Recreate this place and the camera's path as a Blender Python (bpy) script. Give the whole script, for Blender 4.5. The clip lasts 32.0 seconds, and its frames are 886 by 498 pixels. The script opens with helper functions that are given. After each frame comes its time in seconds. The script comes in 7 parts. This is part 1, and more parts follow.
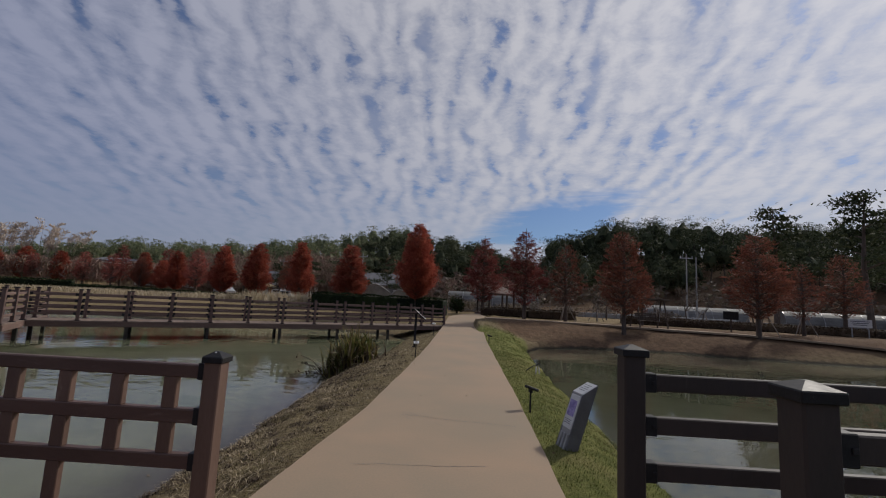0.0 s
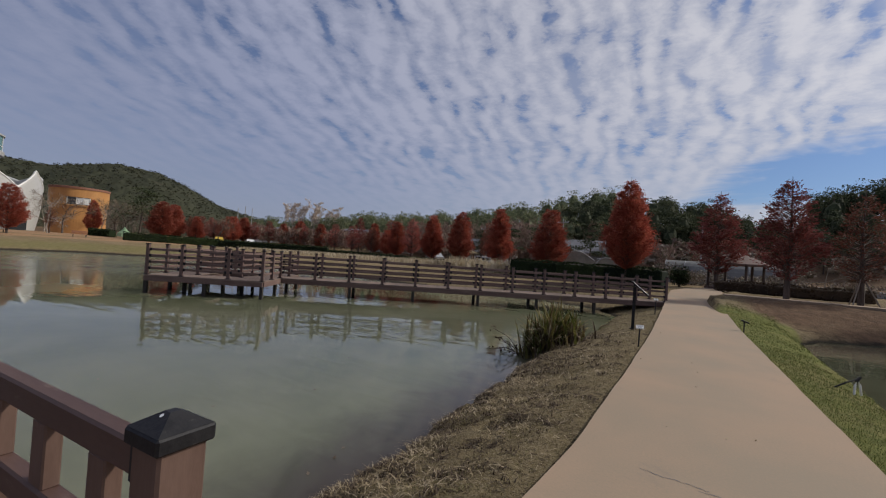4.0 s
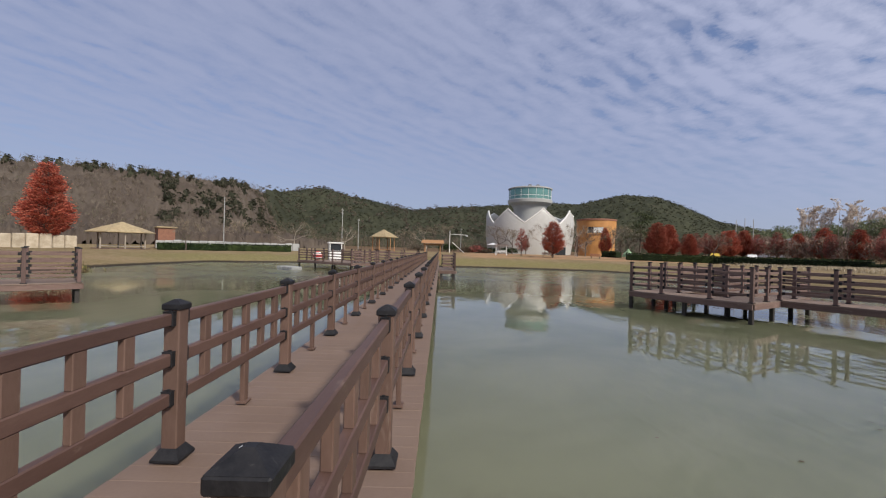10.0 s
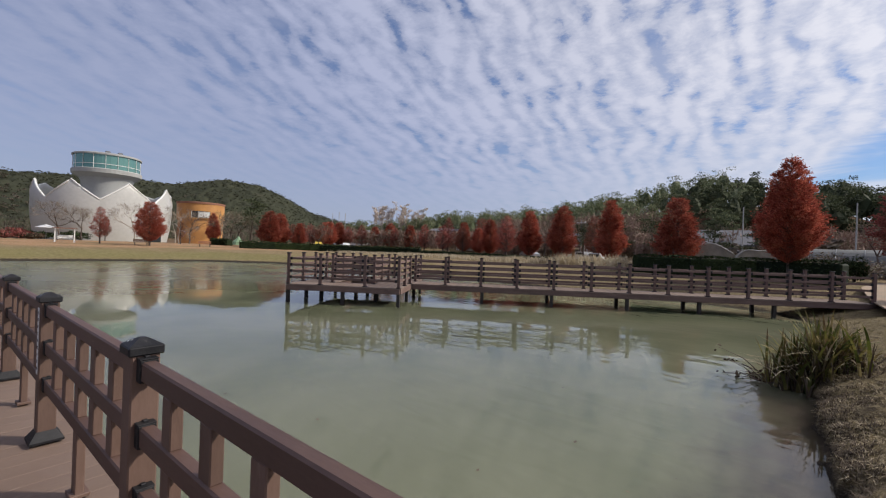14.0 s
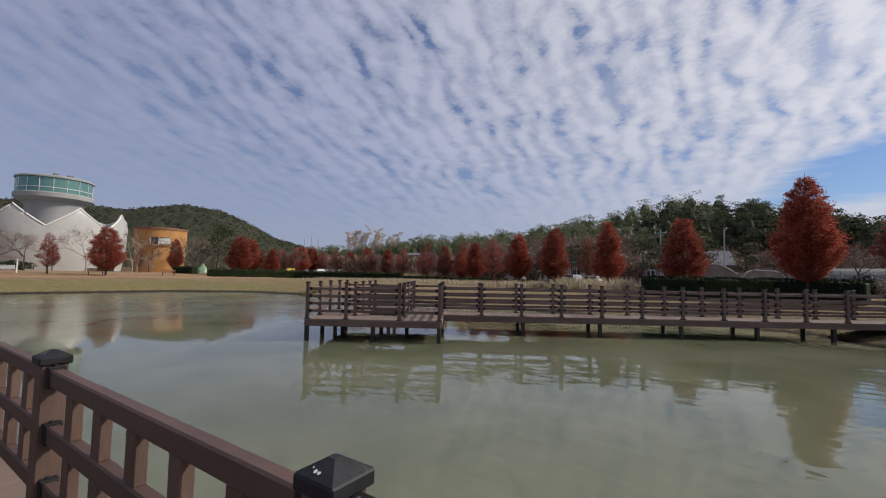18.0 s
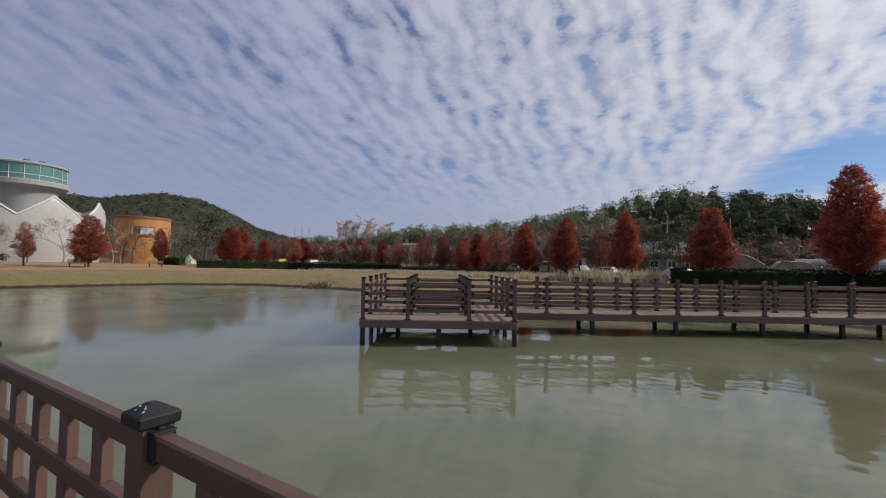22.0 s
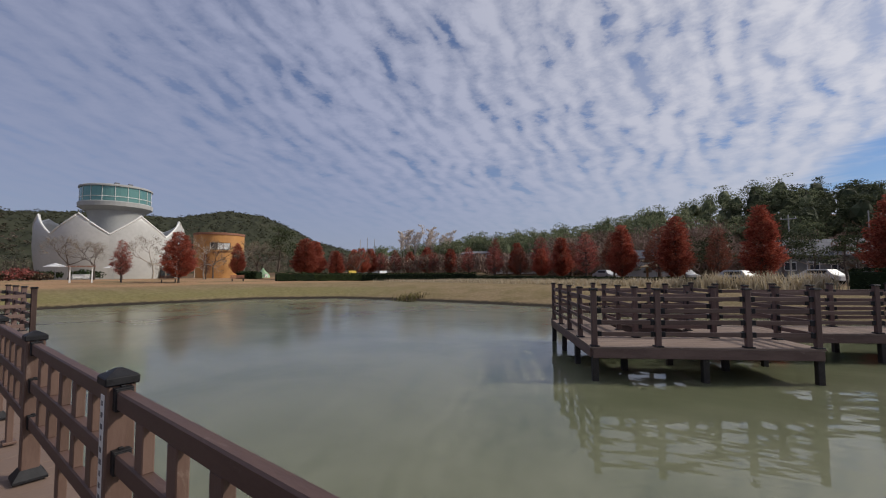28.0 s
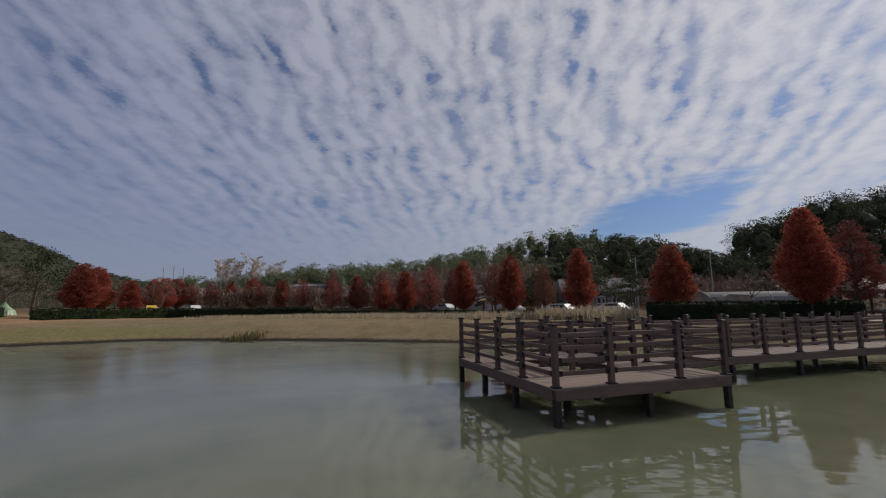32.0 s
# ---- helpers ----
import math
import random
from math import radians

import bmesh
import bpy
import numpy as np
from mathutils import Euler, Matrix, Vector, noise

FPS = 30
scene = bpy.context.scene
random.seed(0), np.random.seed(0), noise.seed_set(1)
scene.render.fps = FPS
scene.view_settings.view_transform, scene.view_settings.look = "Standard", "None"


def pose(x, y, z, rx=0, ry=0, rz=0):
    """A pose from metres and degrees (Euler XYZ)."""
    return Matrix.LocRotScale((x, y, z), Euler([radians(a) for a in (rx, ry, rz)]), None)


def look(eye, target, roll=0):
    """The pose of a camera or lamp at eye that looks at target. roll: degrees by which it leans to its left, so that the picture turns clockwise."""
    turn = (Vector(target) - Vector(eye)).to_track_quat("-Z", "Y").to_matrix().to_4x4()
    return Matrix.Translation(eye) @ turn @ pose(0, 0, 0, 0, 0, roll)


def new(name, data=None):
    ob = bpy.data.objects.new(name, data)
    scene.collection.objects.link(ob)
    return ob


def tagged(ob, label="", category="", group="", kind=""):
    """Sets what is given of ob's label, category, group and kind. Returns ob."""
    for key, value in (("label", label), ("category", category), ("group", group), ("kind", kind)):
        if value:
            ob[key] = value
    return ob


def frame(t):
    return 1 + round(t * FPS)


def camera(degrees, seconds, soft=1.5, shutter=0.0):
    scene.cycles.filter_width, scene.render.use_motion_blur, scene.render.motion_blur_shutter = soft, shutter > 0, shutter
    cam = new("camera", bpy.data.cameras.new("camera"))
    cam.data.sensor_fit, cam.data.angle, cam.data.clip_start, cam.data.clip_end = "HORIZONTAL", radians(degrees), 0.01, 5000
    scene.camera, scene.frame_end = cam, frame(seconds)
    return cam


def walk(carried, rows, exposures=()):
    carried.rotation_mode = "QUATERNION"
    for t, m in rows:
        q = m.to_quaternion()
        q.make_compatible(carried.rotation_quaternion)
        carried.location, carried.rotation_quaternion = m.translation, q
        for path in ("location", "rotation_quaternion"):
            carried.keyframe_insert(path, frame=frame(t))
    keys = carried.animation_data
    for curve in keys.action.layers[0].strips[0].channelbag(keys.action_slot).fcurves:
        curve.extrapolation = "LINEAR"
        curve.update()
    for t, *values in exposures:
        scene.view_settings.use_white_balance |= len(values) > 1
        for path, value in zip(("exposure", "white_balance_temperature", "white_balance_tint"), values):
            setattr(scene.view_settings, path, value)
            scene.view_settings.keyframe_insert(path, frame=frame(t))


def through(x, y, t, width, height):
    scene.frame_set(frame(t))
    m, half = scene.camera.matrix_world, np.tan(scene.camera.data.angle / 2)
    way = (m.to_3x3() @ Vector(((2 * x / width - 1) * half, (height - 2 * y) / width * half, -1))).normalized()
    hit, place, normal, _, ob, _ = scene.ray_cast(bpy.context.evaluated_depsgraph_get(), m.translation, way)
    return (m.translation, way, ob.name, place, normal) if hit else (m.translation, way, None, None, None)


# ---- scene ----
cam = camera(93.1, 32.0, 1.15)
PATH = [
    (0, (1.809, -2.859, 1.599), (1.747, -0.875, 1.84), 3.0),
    (0.5, (1.78, -2.494, 1.607), (1.567, -0.518, 1.833), 3.2),
    (1, (1.677, -2.143, 1.585), (1.402, -0.172, 1.782), 2.7),
    (1.5, (1.626, -1.817, 1.574), (1.322, 0.153, 1.741), 2.2),
    (2, (1.596, -1.508, 1.583), (1.212, 0.45, 1.723), 3.6),
    (2.5, (1.503, -1.242, 1.575), (0.954, 0.678, 1.685), 3.9),
    (3, (1.411, -1.05, 1.595), (0.634, 0.791, 1.675), 4.2),
    (3.5, (1.32, -0.838, 1.596), (0.347, 0.908, 1.651), 4.0),
    (5.5, (1.19, 0.276, 1.58), (0.446, 2.132, 1.537), 4.6),
    (6, (1.153, 0.614, 1.582), (0.429, 2.477, 1.55), 4.8),
    (6.5, (1.175, 0.895, 1.573), (0.437, 2.754, 1.579), 4.4),
    (7, (1.236, 1.062, 1.577), (0.426, 2.888, 1.687), 4.3),
    (7.5, (1.277, 1.122, 1.6), (0.429, 2.931, 1.704), 2.9),
    (8, (1.308, 1.163, 1.599), (0.426, 2.955, 1.712), 2.1),
    (8.5, (1.277, 1.071, 1.617), (0.3, 2.812, 1.728), 2.1),
    (9, (1.25, 0.877, 1.613), (-0.132, 2.319, 1.713), 2.3),
    (9.5, (1.264, 0.639, 1.593), (-0.617, 1.314, 1.661), 1.9),
    (10, (1.124, 0.386, 1.601), (-0.876, 0.395, 1.601), 1.6),
    (10.5, (0.952, 0.017, 1.602), (-1.045, -0.028, 1.485), -0.5),
    (11, (0.684, -0.285, 1.605), (-1.269, 0.115, 1.443), -0.8),
    (11.5, (0.304, -0.447, 1.624), (-1.483, 0.435, 1.445), 0.4),
    (12, (-0.2, -0.508, 1.594), (-1.748, 0.757, 1.523), -1.5),
    (12.5, (-0.655, -0.53, 1.592), (-1.944, 0.997, 1.508), 0.1),
    (13, (-1.1, -0.589, 1.598), (-2.356, 0.967, 1.541), 2.1),
    (13.5, (-1.519, -0.638, 1.615), (-2.777, 0.917, 1.606), 2.1),
    (15.5, (-3.222, -0.662, 1.646), (-4.442, 0.923, 1.666), 1.0),
    (16, (-3.673, -0.704, 1.625), (-4.807, 0.943, 1.673), 1.1),
    (16.5, (-4.105, -0.707, 1.641), (-5.215, 0.955, 1.716), 1.6),
    (17, (-4.613, -0.716, 1.632), (-5.711, 0.952, 1.739), 0.7),
    (17.5, (-5.106, -0.677, 1.623), (-6.203, 0.991, 1.739), 1.5),
    (18, (-5.626, -0.722, 1.623), (-6.748, 0.929, 1.742), 1.1),
    (18.5, (-6.044, -0.758, 1.643), (-7.237, 0.845, 1.746), -1.1),
    (19, (-6.514, -0.768, 1.656), (-7.857, 0.711, 1.749), -0.5),
    (19.5, (-6.996, -0.789, 1.649), (-8.413, 0.621, 1.716), -2.4),
    (20, (-7.431, -0.765, 1.65), (-8.847, 0.647, 1.713), -0.6),
    (20.5, (-7.908, -0.737, 1.649), (-9.227, 0.765, 1.705), -1.3),
    (21, (-8.278, -0.709, 1.623), (-9.395, 0.949, 1.665), -0.9),
    (21.5, (-8.71, -0.7, 1.665), (-9.779, 0.99, 1.708), 0.9),
    (22, (-9.177, -0.75, 1.688), (-10.232, 0.947, 1.762), 1.0),
    (22.5, (-9.604, -0.78, 1.711), (-10.666, 0.911, 1.825), 1.7),
    (23, (-10.099, -0.688, 1.658), (-11.225, 0.958, 1.804), -0.0),
    (23.5, (-10.512, -0.676, 1.678), (-11.667, 0.949, 1.836), -0.8),
    (24, (-11.017, -0.717, 1.684), (-12.335, 0.779, 1.845), 0.1),
    (24.5, (-11.467, -0.794, 1.671), (-12.805, 0.685, 1.814), -1.4),
    (26.5, (-13.602, -0.768, 1.606), (-14.918, 0.732, 1.737), 0.1),
    (27, (-14.041, -0.714, 1.616), (-15.327, 0.813, 1.739), -0.5),
    (27.5, (-14.554, -0.637, 1.626), (-15.801, 0.923, 1.746), -0.8),
    (28, (-14.994, -0.647, 1.629), (-16.232, 0.919, 1.744), -0.3),
    (28.5, (-15.418, -0.635, 1.645), (-16.695, 0.899, 1.771), 0.1),
    (29, (-15.875, -0.627, 1.634), (-17.185, 0.878, 1.777), -0.5),
    (29.5, (-16.274, -0.586, 1.651), (-17.535, 0.952, 1.858), -0.8),
    (30, (-16.55, -0.355, 1.647), (-17.605, 1.327, 1.888), -2.1),
    (30.5, (-17.036, -0.188, 1.613), (-17.766, 1.658, 1.855), -2.7),
    (31, (-17.361, -0.154, 1.614), (-17.885, 1.759, 1.871), -2.8),
    (31.5, (-17.791, -0.165, 1.622), (-18.299, 1.75, 1.897), -1.3),
    (32, (-18.307, -0.188, 1.664), (-18.812, 1.729, 1.932), -0.6),
]
walk(cam, [(t, look(eye, target, roll)) for t, eye, target, roll in PATH], ((0, -0.50), (3, -0.38), (6, -0.07), (9, -0.09), (10.4, 0.33), (13, 0.3), (15.5, 0.08), (17, 0.0), (20, 0.0), (23, -0.05), (28, -0.10), (29, -0.06), (30, -0.13), (31, -0.48), (32, -0.48)))

# ---------------------------------------------------------------- world and light
SUN_AZ, SUN_EL = 50.0, 38.0
WATER = -0.875
SUN_DIR = Vector((math.sin(radians(SUN_AZ)) * math.cos(radians(SUN_EL)), math.cos(radians(SUN_AZ)) * math.cos(radians(SUN_EL)), math.sin(radians(SUN_EL))))


class Nodes:
    """Short hand for building a node tree."""

    def __init__(self, tree):
        self.tree = tree
        tree.nodes.clear()

    def add(self, kind, **values):
        node = self.tree.nodes.new(kind)
        for key, value in values.items():
            setattr(node, key, value)
        return node

    def link(self, a, b):
        self.tree.links.new(a, b)

    def put(self, socket, value):
        if hasattr(value, "is_output"):
            self.tree.links.new(value, socket)
        else:
            socket.default_value = value

    def math(self, op, a, b=0.0, c=0.0, clamp=False):
        n = self.add("ShaderNodeMath", operation=op, use_clamp=clamp)
        for s, v in zip(n.inputs, (a, b, c)):
            self.put(s, v)
        return n.outputs[0]

    def vmath(self, op, a, b=None):
        n = self.add("ShaderNodeVectorMath", operation=op)
        self.put(n.inputs[0], a)
        if b is not None:
            self.put(n.inputs[1], b)
        return n.outputs["Value"] if op in ("DOT_PRODUCT", "LENGTH") else n.outputs[0]

    def noise(self, vec, scale, detail=4.0, rough=0.5, distort=0.0):
        n = self.add("ShaderNodeTexNoise")
        self.put(n.inputs["Vector"], vec)
        n.inputs["Scale"].default_value, n.inputs["Detail"].default_value = scale, detail
        n.inputs["Roughness"].default_value, n.inputs["Distortion"].default_value = rough, distort
        return n.outputs["Fac"]

    def ramp(self, fac, low, high, a=0.0, b=1.0):
        n = self.add("ShaderNodeMapRange", interpolation_type="SMOOTHSTEP")
        for s, v in zip(n.inputs, (fac, low, high, a, b)):
            self.put(s, v)
        return n.outputs[0]

    def mix(self, fac, a, b, blend="MIX"):
        n = self.add("ShaderNodeMix", data_type="RGBA", blend_type=blend)
        self.put(n.inputs[0], fac)
        self.put(n.inputs[6], (*a, 1) if isinstance(a, tuple) and len(a) == 3 else a)
        self.put(n.inputs[7], (*b, 1) if isinstance(b, tuple) and len(b) == 3 else b)
        return n.outputs[2]

    def scaled(self, vec, x, y, z, turn=0.0, shift=(0, 0, 0)):
        n = self.add("ShaderNodeMapping")
        self.put(n.inputs[0], vec)
        n.inputs["Location"].default_value = shift
        n.inputs["Rotation"].default_value = (0, 0, radians(turn))
        n.inputs["Scale"].default_value = (x, y, z)
        return n.outputs[0]


def make_world():
    world = bpy.data.worlds.new("sky")
    scene.world = world
    world.use_nodes = True
    n = Nodes(world.node_tree)
    sky = n.add("ShaderNodeTexSky", sky_type="NISHITA", sun_disc=False, sun_elevation=radians(SUN_EL), sun_rotation=radians(SUN_AZ), air_density=1.1, dust_density=0.6, ozone_density=1.6)
    way = n.vmath("NORMALIZE", n.add("ShaderNodeTexCoord").outputs["Generated"])
    xyz = n.add("ShaderNodeSeparateXYZ")
    n.link(way, xyz.inputs[0])
    up = n.math("MAXIMUM", xyz.outputs[2], 0.0)
    lift = n.math("ADD", up, 0.10)
    fx, fy = n.math("DIVIDE", xyz.outputs[0], lift), n.math("DIVIDE", xyz.outputs[1], lift)
    # the rows of the cloud sheet bend round: half the bearing, root of the distance
    reach = n.math("POWER", n.math("ADD", n.math("MULTIPLY", fx, fx), n.math("MULTIPLY", fy, fy)), 0.25)
    bearing = n.math("MULTIPLY_ADD", n.math("ARCTAN2", fx, fy), 0.5, radians(ROW_TURN))
    join = n.add("ShaderNodeCombineXYZ")
    n.link(n.math("MULTIPLY", reach, n.math("SINE", bearing)), join.inputs[0])
    n.link(n.math("MULTIPLY", reach, n.math("COSINE", bearing)), join.inputs[1])
    flat = join.outputs[0]
    # a layer of small rippled clouds in long rows, with narrow blue gaps
    warp = n.add("ShaderNodeTexNoise")
    n.put(warp.inputs["Vector"], flat)
    warp.inputs["Scale"].default_value, warp.inputs["Detail"].default_value = 9.0, 3.0
    bent = n.vmath("ADD", flat, n.vmath("MULTIPLY", n.vmath("SUBTRACT", warp.outputs["Color"], (0.5, 0.5, 0.5)), (0.034, 0.050, 0.0)))
    small = n.add("ShaderNodeTexVoronoi", feature="SMOOTH_F1")
    n.put(small.inputs["Vector"], n.scaled(bent, 46.0, 30.0, 1))
    small.inputs["Scale"].default_value, small.inputs["Smoothness"].default_value = 1.0, 0.9
    across = n.add("ShaderNodeSeparateXYZ")
    n.link(bent, across.inputs[0])
    sway = n.math("MULTIPLY", n.noise(n.scaled(flat, 7.0, 5.0, 1), 1.0, 3.0, 0.5), 16.0)
    swell = n.math("MULTIPLY_ADD", n.math("SINE", n.math("MULTIPLY_ADD", across.outputs[0], 150.0, n.math("MULTIPLY_ADD", across.outputs[1], 22.0, sway))), 0.22, 0.5)
    rows = n.math("ADD", n.math("MULTIPLY", n.noise(n.scaled(bent, 21.0, 6.0, 1), 1.0, 2.5, 0.5, 0.3), 0.62), n.math("MULTIPLY", swell, 0.38))
    cross = n.noise(n.scaled(bent, 24.0, 19.0, 1), 1.0, 2.0, 0.5, 0.3)
    fine = n.noise(bent, 120.0, 4.0, 0.60, 0.3)
    broad = n.noise(flat, 2.6, 3.0, 0.55)
    lump = n.math("SUBTRACT", 0.85, small.outputs["Distance"])
    puffs = n.math("ADD", n.math("MULTIPLY", rows, 0.74), n.math("MULTIPLY", cross, 0.26))
    body = n.math("ADD", n.math("MULTIPLY", puffs, 1.0), n.math("ADD", n.math("MULTIPLY", lump, 0.20), n.math("MULTIPLY", fine, 0.20)))
    body = n.math("ADD", body, n.math("MULTIPLY", n.math("SUBTRACT", broad, 0.5), 0.30))
    # soft bands, with deeper blue slits only where the sheet is thin
    soft = n.ramp(body, 0.54, 0.84)
    slit = n.math("MULTIPLY", n.ramp(body, 0.50, 0.63, 1.0, 0.0), n.ramp(n.noise(n.scaled(flat, 9.0, 6.0, 1), 1.0, 3.0, 0.6), 0.40, 0.60, 0.35, 1.0))
    cover = n.math("SUBTRACT", n.math("MULTIPLY_ADD", soft, 0.30, 0.67), n.math("MULTIPLY", slit, 0.54), clamp=True)
    # the sheet closes up near the horizon
    toward = n.math("MULTIPLY_ADD", n.vmath("DOT_PRODUCT", way, tuple(SUN_DIR)), 0.5, 0.5)
    near_edge = n.math("MULTIPLY", n.ramp(up, 0.06, 0.30, 0.08, 1.0), n.ramp(toward, 0.30, 0.62, 0.35, 1.0))
    cover = n.math("ADD", n.math("MULTIPLY", cover, near_edge), n.math("MULTIPLY", n.math("SUBTRACT", 1.0, near_edge), 0.80))
    # one clear gap low in the north
    gap_way = Vector((math.sin(radians(12.0)) * math.cos(radians(10.7)), math.cos(radians(12.0)) * math.cos(radians(10.7)), math.sin(radians(10.7))))
    off = n.vmath("SUBTRACT", way, tuple(gap_way))
    gx = n.vmath("DOT_PRODUCT", off, (math.cos(radians(13.5)), -math.sin(radians(13.5)), 0.0))
    gz = n.math("SUBTRACT", n.vmath("DOT_PRODUCT", off, (0.0, 0.0, 1.0)), n.math("MULTIPLY", gx, 0.22))
    ell = n.math("ADD", n.math("POWER", n.math("DIVIDE", gx, 0.18), 2.0), n.math("POWER", n.math("DIVIDE", gz, 0.052), 2.0))
    streak = n.noise(n.scaled(way, 5.0, 5.0, 26.0), 1.0, 4.0, 0.6, 0.5)
    ell = n.math("ADD", ell, n.math("MULTIPLY", n.math("SUBTRACT", streak, 0.5), 3.4))
    gap = n.ramp(ell, 0.35, 1.5)
    cover = n.math("MULTIPLY", cover, gap)
    cover = n.math("MULTIPLY", cover, 0.93)
    # cloud light: whiter towards the sun, greyer away from it and in the thick parts
    glow = n.math("POWER", toward, 3.0)
    shade = n.ramp(body, 0.48, 0.84, 0.92, 1.10)
    shade = n.math("MULTIPLY_ADD", n.math("SUBTRACT", shade, 1.0), near_edge, 1.0)
    bright = n.math("MULTIPLY", n.math("MULTIPLY_ADD", glow, CLOUD_SUN, CLOUD_BASE), shade)
    tint = n.mix(n.ramp(toward, 0.45, 0.95), (0.76, 0.825, 1.14), (0.99, 0.98, 1.04))
    cloud = n.mix(1.0, tint, bright, "MULTIPLY")
    blue = n.mix(1.0, sky.outputs[0], (0.54, 0.65, 0.88), "MULTIPLY")
    color = n.mix(cover, blue, cloud)
    ground = n.ramp(xyz.outputs[2], -0.06, -0.01)
    color = n.mix(ground, (0.6, 0.55, 0.5), color)
    back = n.add("ShaderNodeBackground")
    n.link(color, back.inputs[0])
    back.inputs[1].default_value = 0.1
    n.link(back.outputs[0], n.add("ShaderNodeOutputWorld").inputs[0])


ROW_TURN, CLOUD_BASE, CLOUD_SUN = -5.0, 3.95, 4.3
make_world()
sun = new("sun", bpy.data.lights.new("sun", "SUN"))
sun.data.energy, sun.data.angle, sun.data.color = 3.3, radians(4.0), (1.0, 0.94, 0.85)
sun.matrix_world = look(SUN_DIR * 50, (0, 0, 0))

# ---------------------------------------------------------------- materials


def base_material(name):
    m = bpy.data.materials.new(name)
    m.use_nodes = True
    n = Nodes(m.node_tree)
    p = n.add("ShaderNodeBsdfPrincipled")
    n.link(p.outputs[0], n.add("ShaderNodeOutputMaterial").inputs[0])
    return m, n, p


def surface(name, a, b, scale=6.0, rough=0.7, bump=0.15, fine=60.0, metal=0.0, stretch=(1, 1, 1), wear=None, vary=0.12, spec=0.5, space="Object"):
    """Two colours mixed by noise at two scales, with fine relief; wear: a third colour in sparse patches."""
    m, n, p = base_material(name)
    if space == "World":
        co = n.add("ShaderNodeNewGeometry").outputs["Position"]
    else:
        co = n.add("ShaderNodeTexCoord").outputs["Object"]
    rnd = n.add("ShaderNodeObjectInfo").outputs["Random"]
    co = n.vmath("ADD", n.scaled(co, *stretch), n.vmath("MULTIPLY", n.add("ShaderNodeObjectInfo").outputs["Location"], (0.37, 0.53, 0.71)))
    big, small = n.noise(co, scale, 4.0, 0.6, 0.3), n.noise(co, fine, 3.0, 0.6)
    fac = n.ramp(n.math("ADD", n.math("MULTIPLY", big, 0.7), n.math("MULTIPLY", small, 0.3)), 0.34, 0.66)
    col = n.mix(fac, a, b)
    if wear:
        col = n.mix(n.ramp(n.noise(co, scale * 2.3, 6.0, 0.7, 0.6), 0.60, 0.74), col, wear)
    hsv = n.add("ShaderNodeHueSaturation")
    n.link(col, hsv.inputs["Color"])
    n.link(n.math("MULTIPLY_ADD", rnd, 2 * vary, 1 - vary), hsv.inputs["Value"])
    n.link(hsv.outputs[0], p.inputs["Base Color"])
    n.link(n.math("MULTIPLY_ADD", big, 0.25, rough - 0.12, clamp=True), p.inputs["Roughness"])
    p.inputs["Metallic"].default_value = metal
    p.inputs["Specular IOR Level"].default_value = spec
    if bump:
        bm = n.add("ShaderNodeBump")
        bm.inputs["Strength"].default_value, bm.inputs["Distance"].default_value = bump, 0.02
        n.link(n.math("ADD", n.math("MULTIPLY", big, 0.6), n.math("MULTIPLY", small, 0.4)), bm.inputs["Height"])
        n.link(bm.outputs[0], p.inputs["Normal"])
    return m


def foliage(name, colors, rough=0.75, through=0.25, patch=0.35):
    """Leaves of several colours, one for each loose piece, with light passing through."""
    m, n, p = base_material(name)
    geo = n.add("ShaderNodeNewGeometry")
    ramp = n.add("ShaderNodeValToRGB")
    while len(ramp.color_ramp.elements) < len(colors):
        ramp.color_ramp.elements.new(0.5)
    for k, (e, c) in enumerate(zip(ramp.color_ramp.elements, colors)):
        e.position, e.color = k / (len(colors) - 1), (*c, 1)
    big = n.noise(geo.outputs["Position"], patch, 3.0)
    n.link(n.math("MULTIPLY_ADD", n.math("SUBTRACT", big, 0.5), 1.0, geo.outputs["Random Per Island"], clamp=True), ramp.inputs[0])
    hsv = n.add("ShaderNodeHueSaturation")
    n.link(ramp.outputs[0], hsv.inputs["Color"])
    n.link(n.math("MULTIPLY_ADD", n.add("ShaderNodeObjectInfo").outputs["Random"], 0.4, 0.8), hsv.inputs["Value"])
    n.link(hsv.outputs[0], p.inputs["Base Color"])
    p.inputs["Roughness"].default_value = rough
    p.inputs["Specular IOR Level"].default_value = 0.2
    tr = n.add("ShaderNodeBsdfTranslucent")
    n.link(hsv.outputs[0], tr.inputs[0])
    both = n.add("ShaderNodeMixShader")
    both.inputs[0].default_value = through
    n.link(p.outputs[0], both.inputs[1])
    n.link(tr.outputs[0], both.inputs[2])
    out = [x for x in n.tree.nodes if x.type == "OUTPUT_MATERIAL"][0]
    n.link(both.outputs[0], out.inputs[0])
    return m


def plain(name, color, rough=0.6, metal=0.0, spec=0.5):
    return surface(name, tuple(c * 0.85 for c in color), color, 3.0, rough, 0.05, 40.0, metal, vary=0.05, spec=spec)


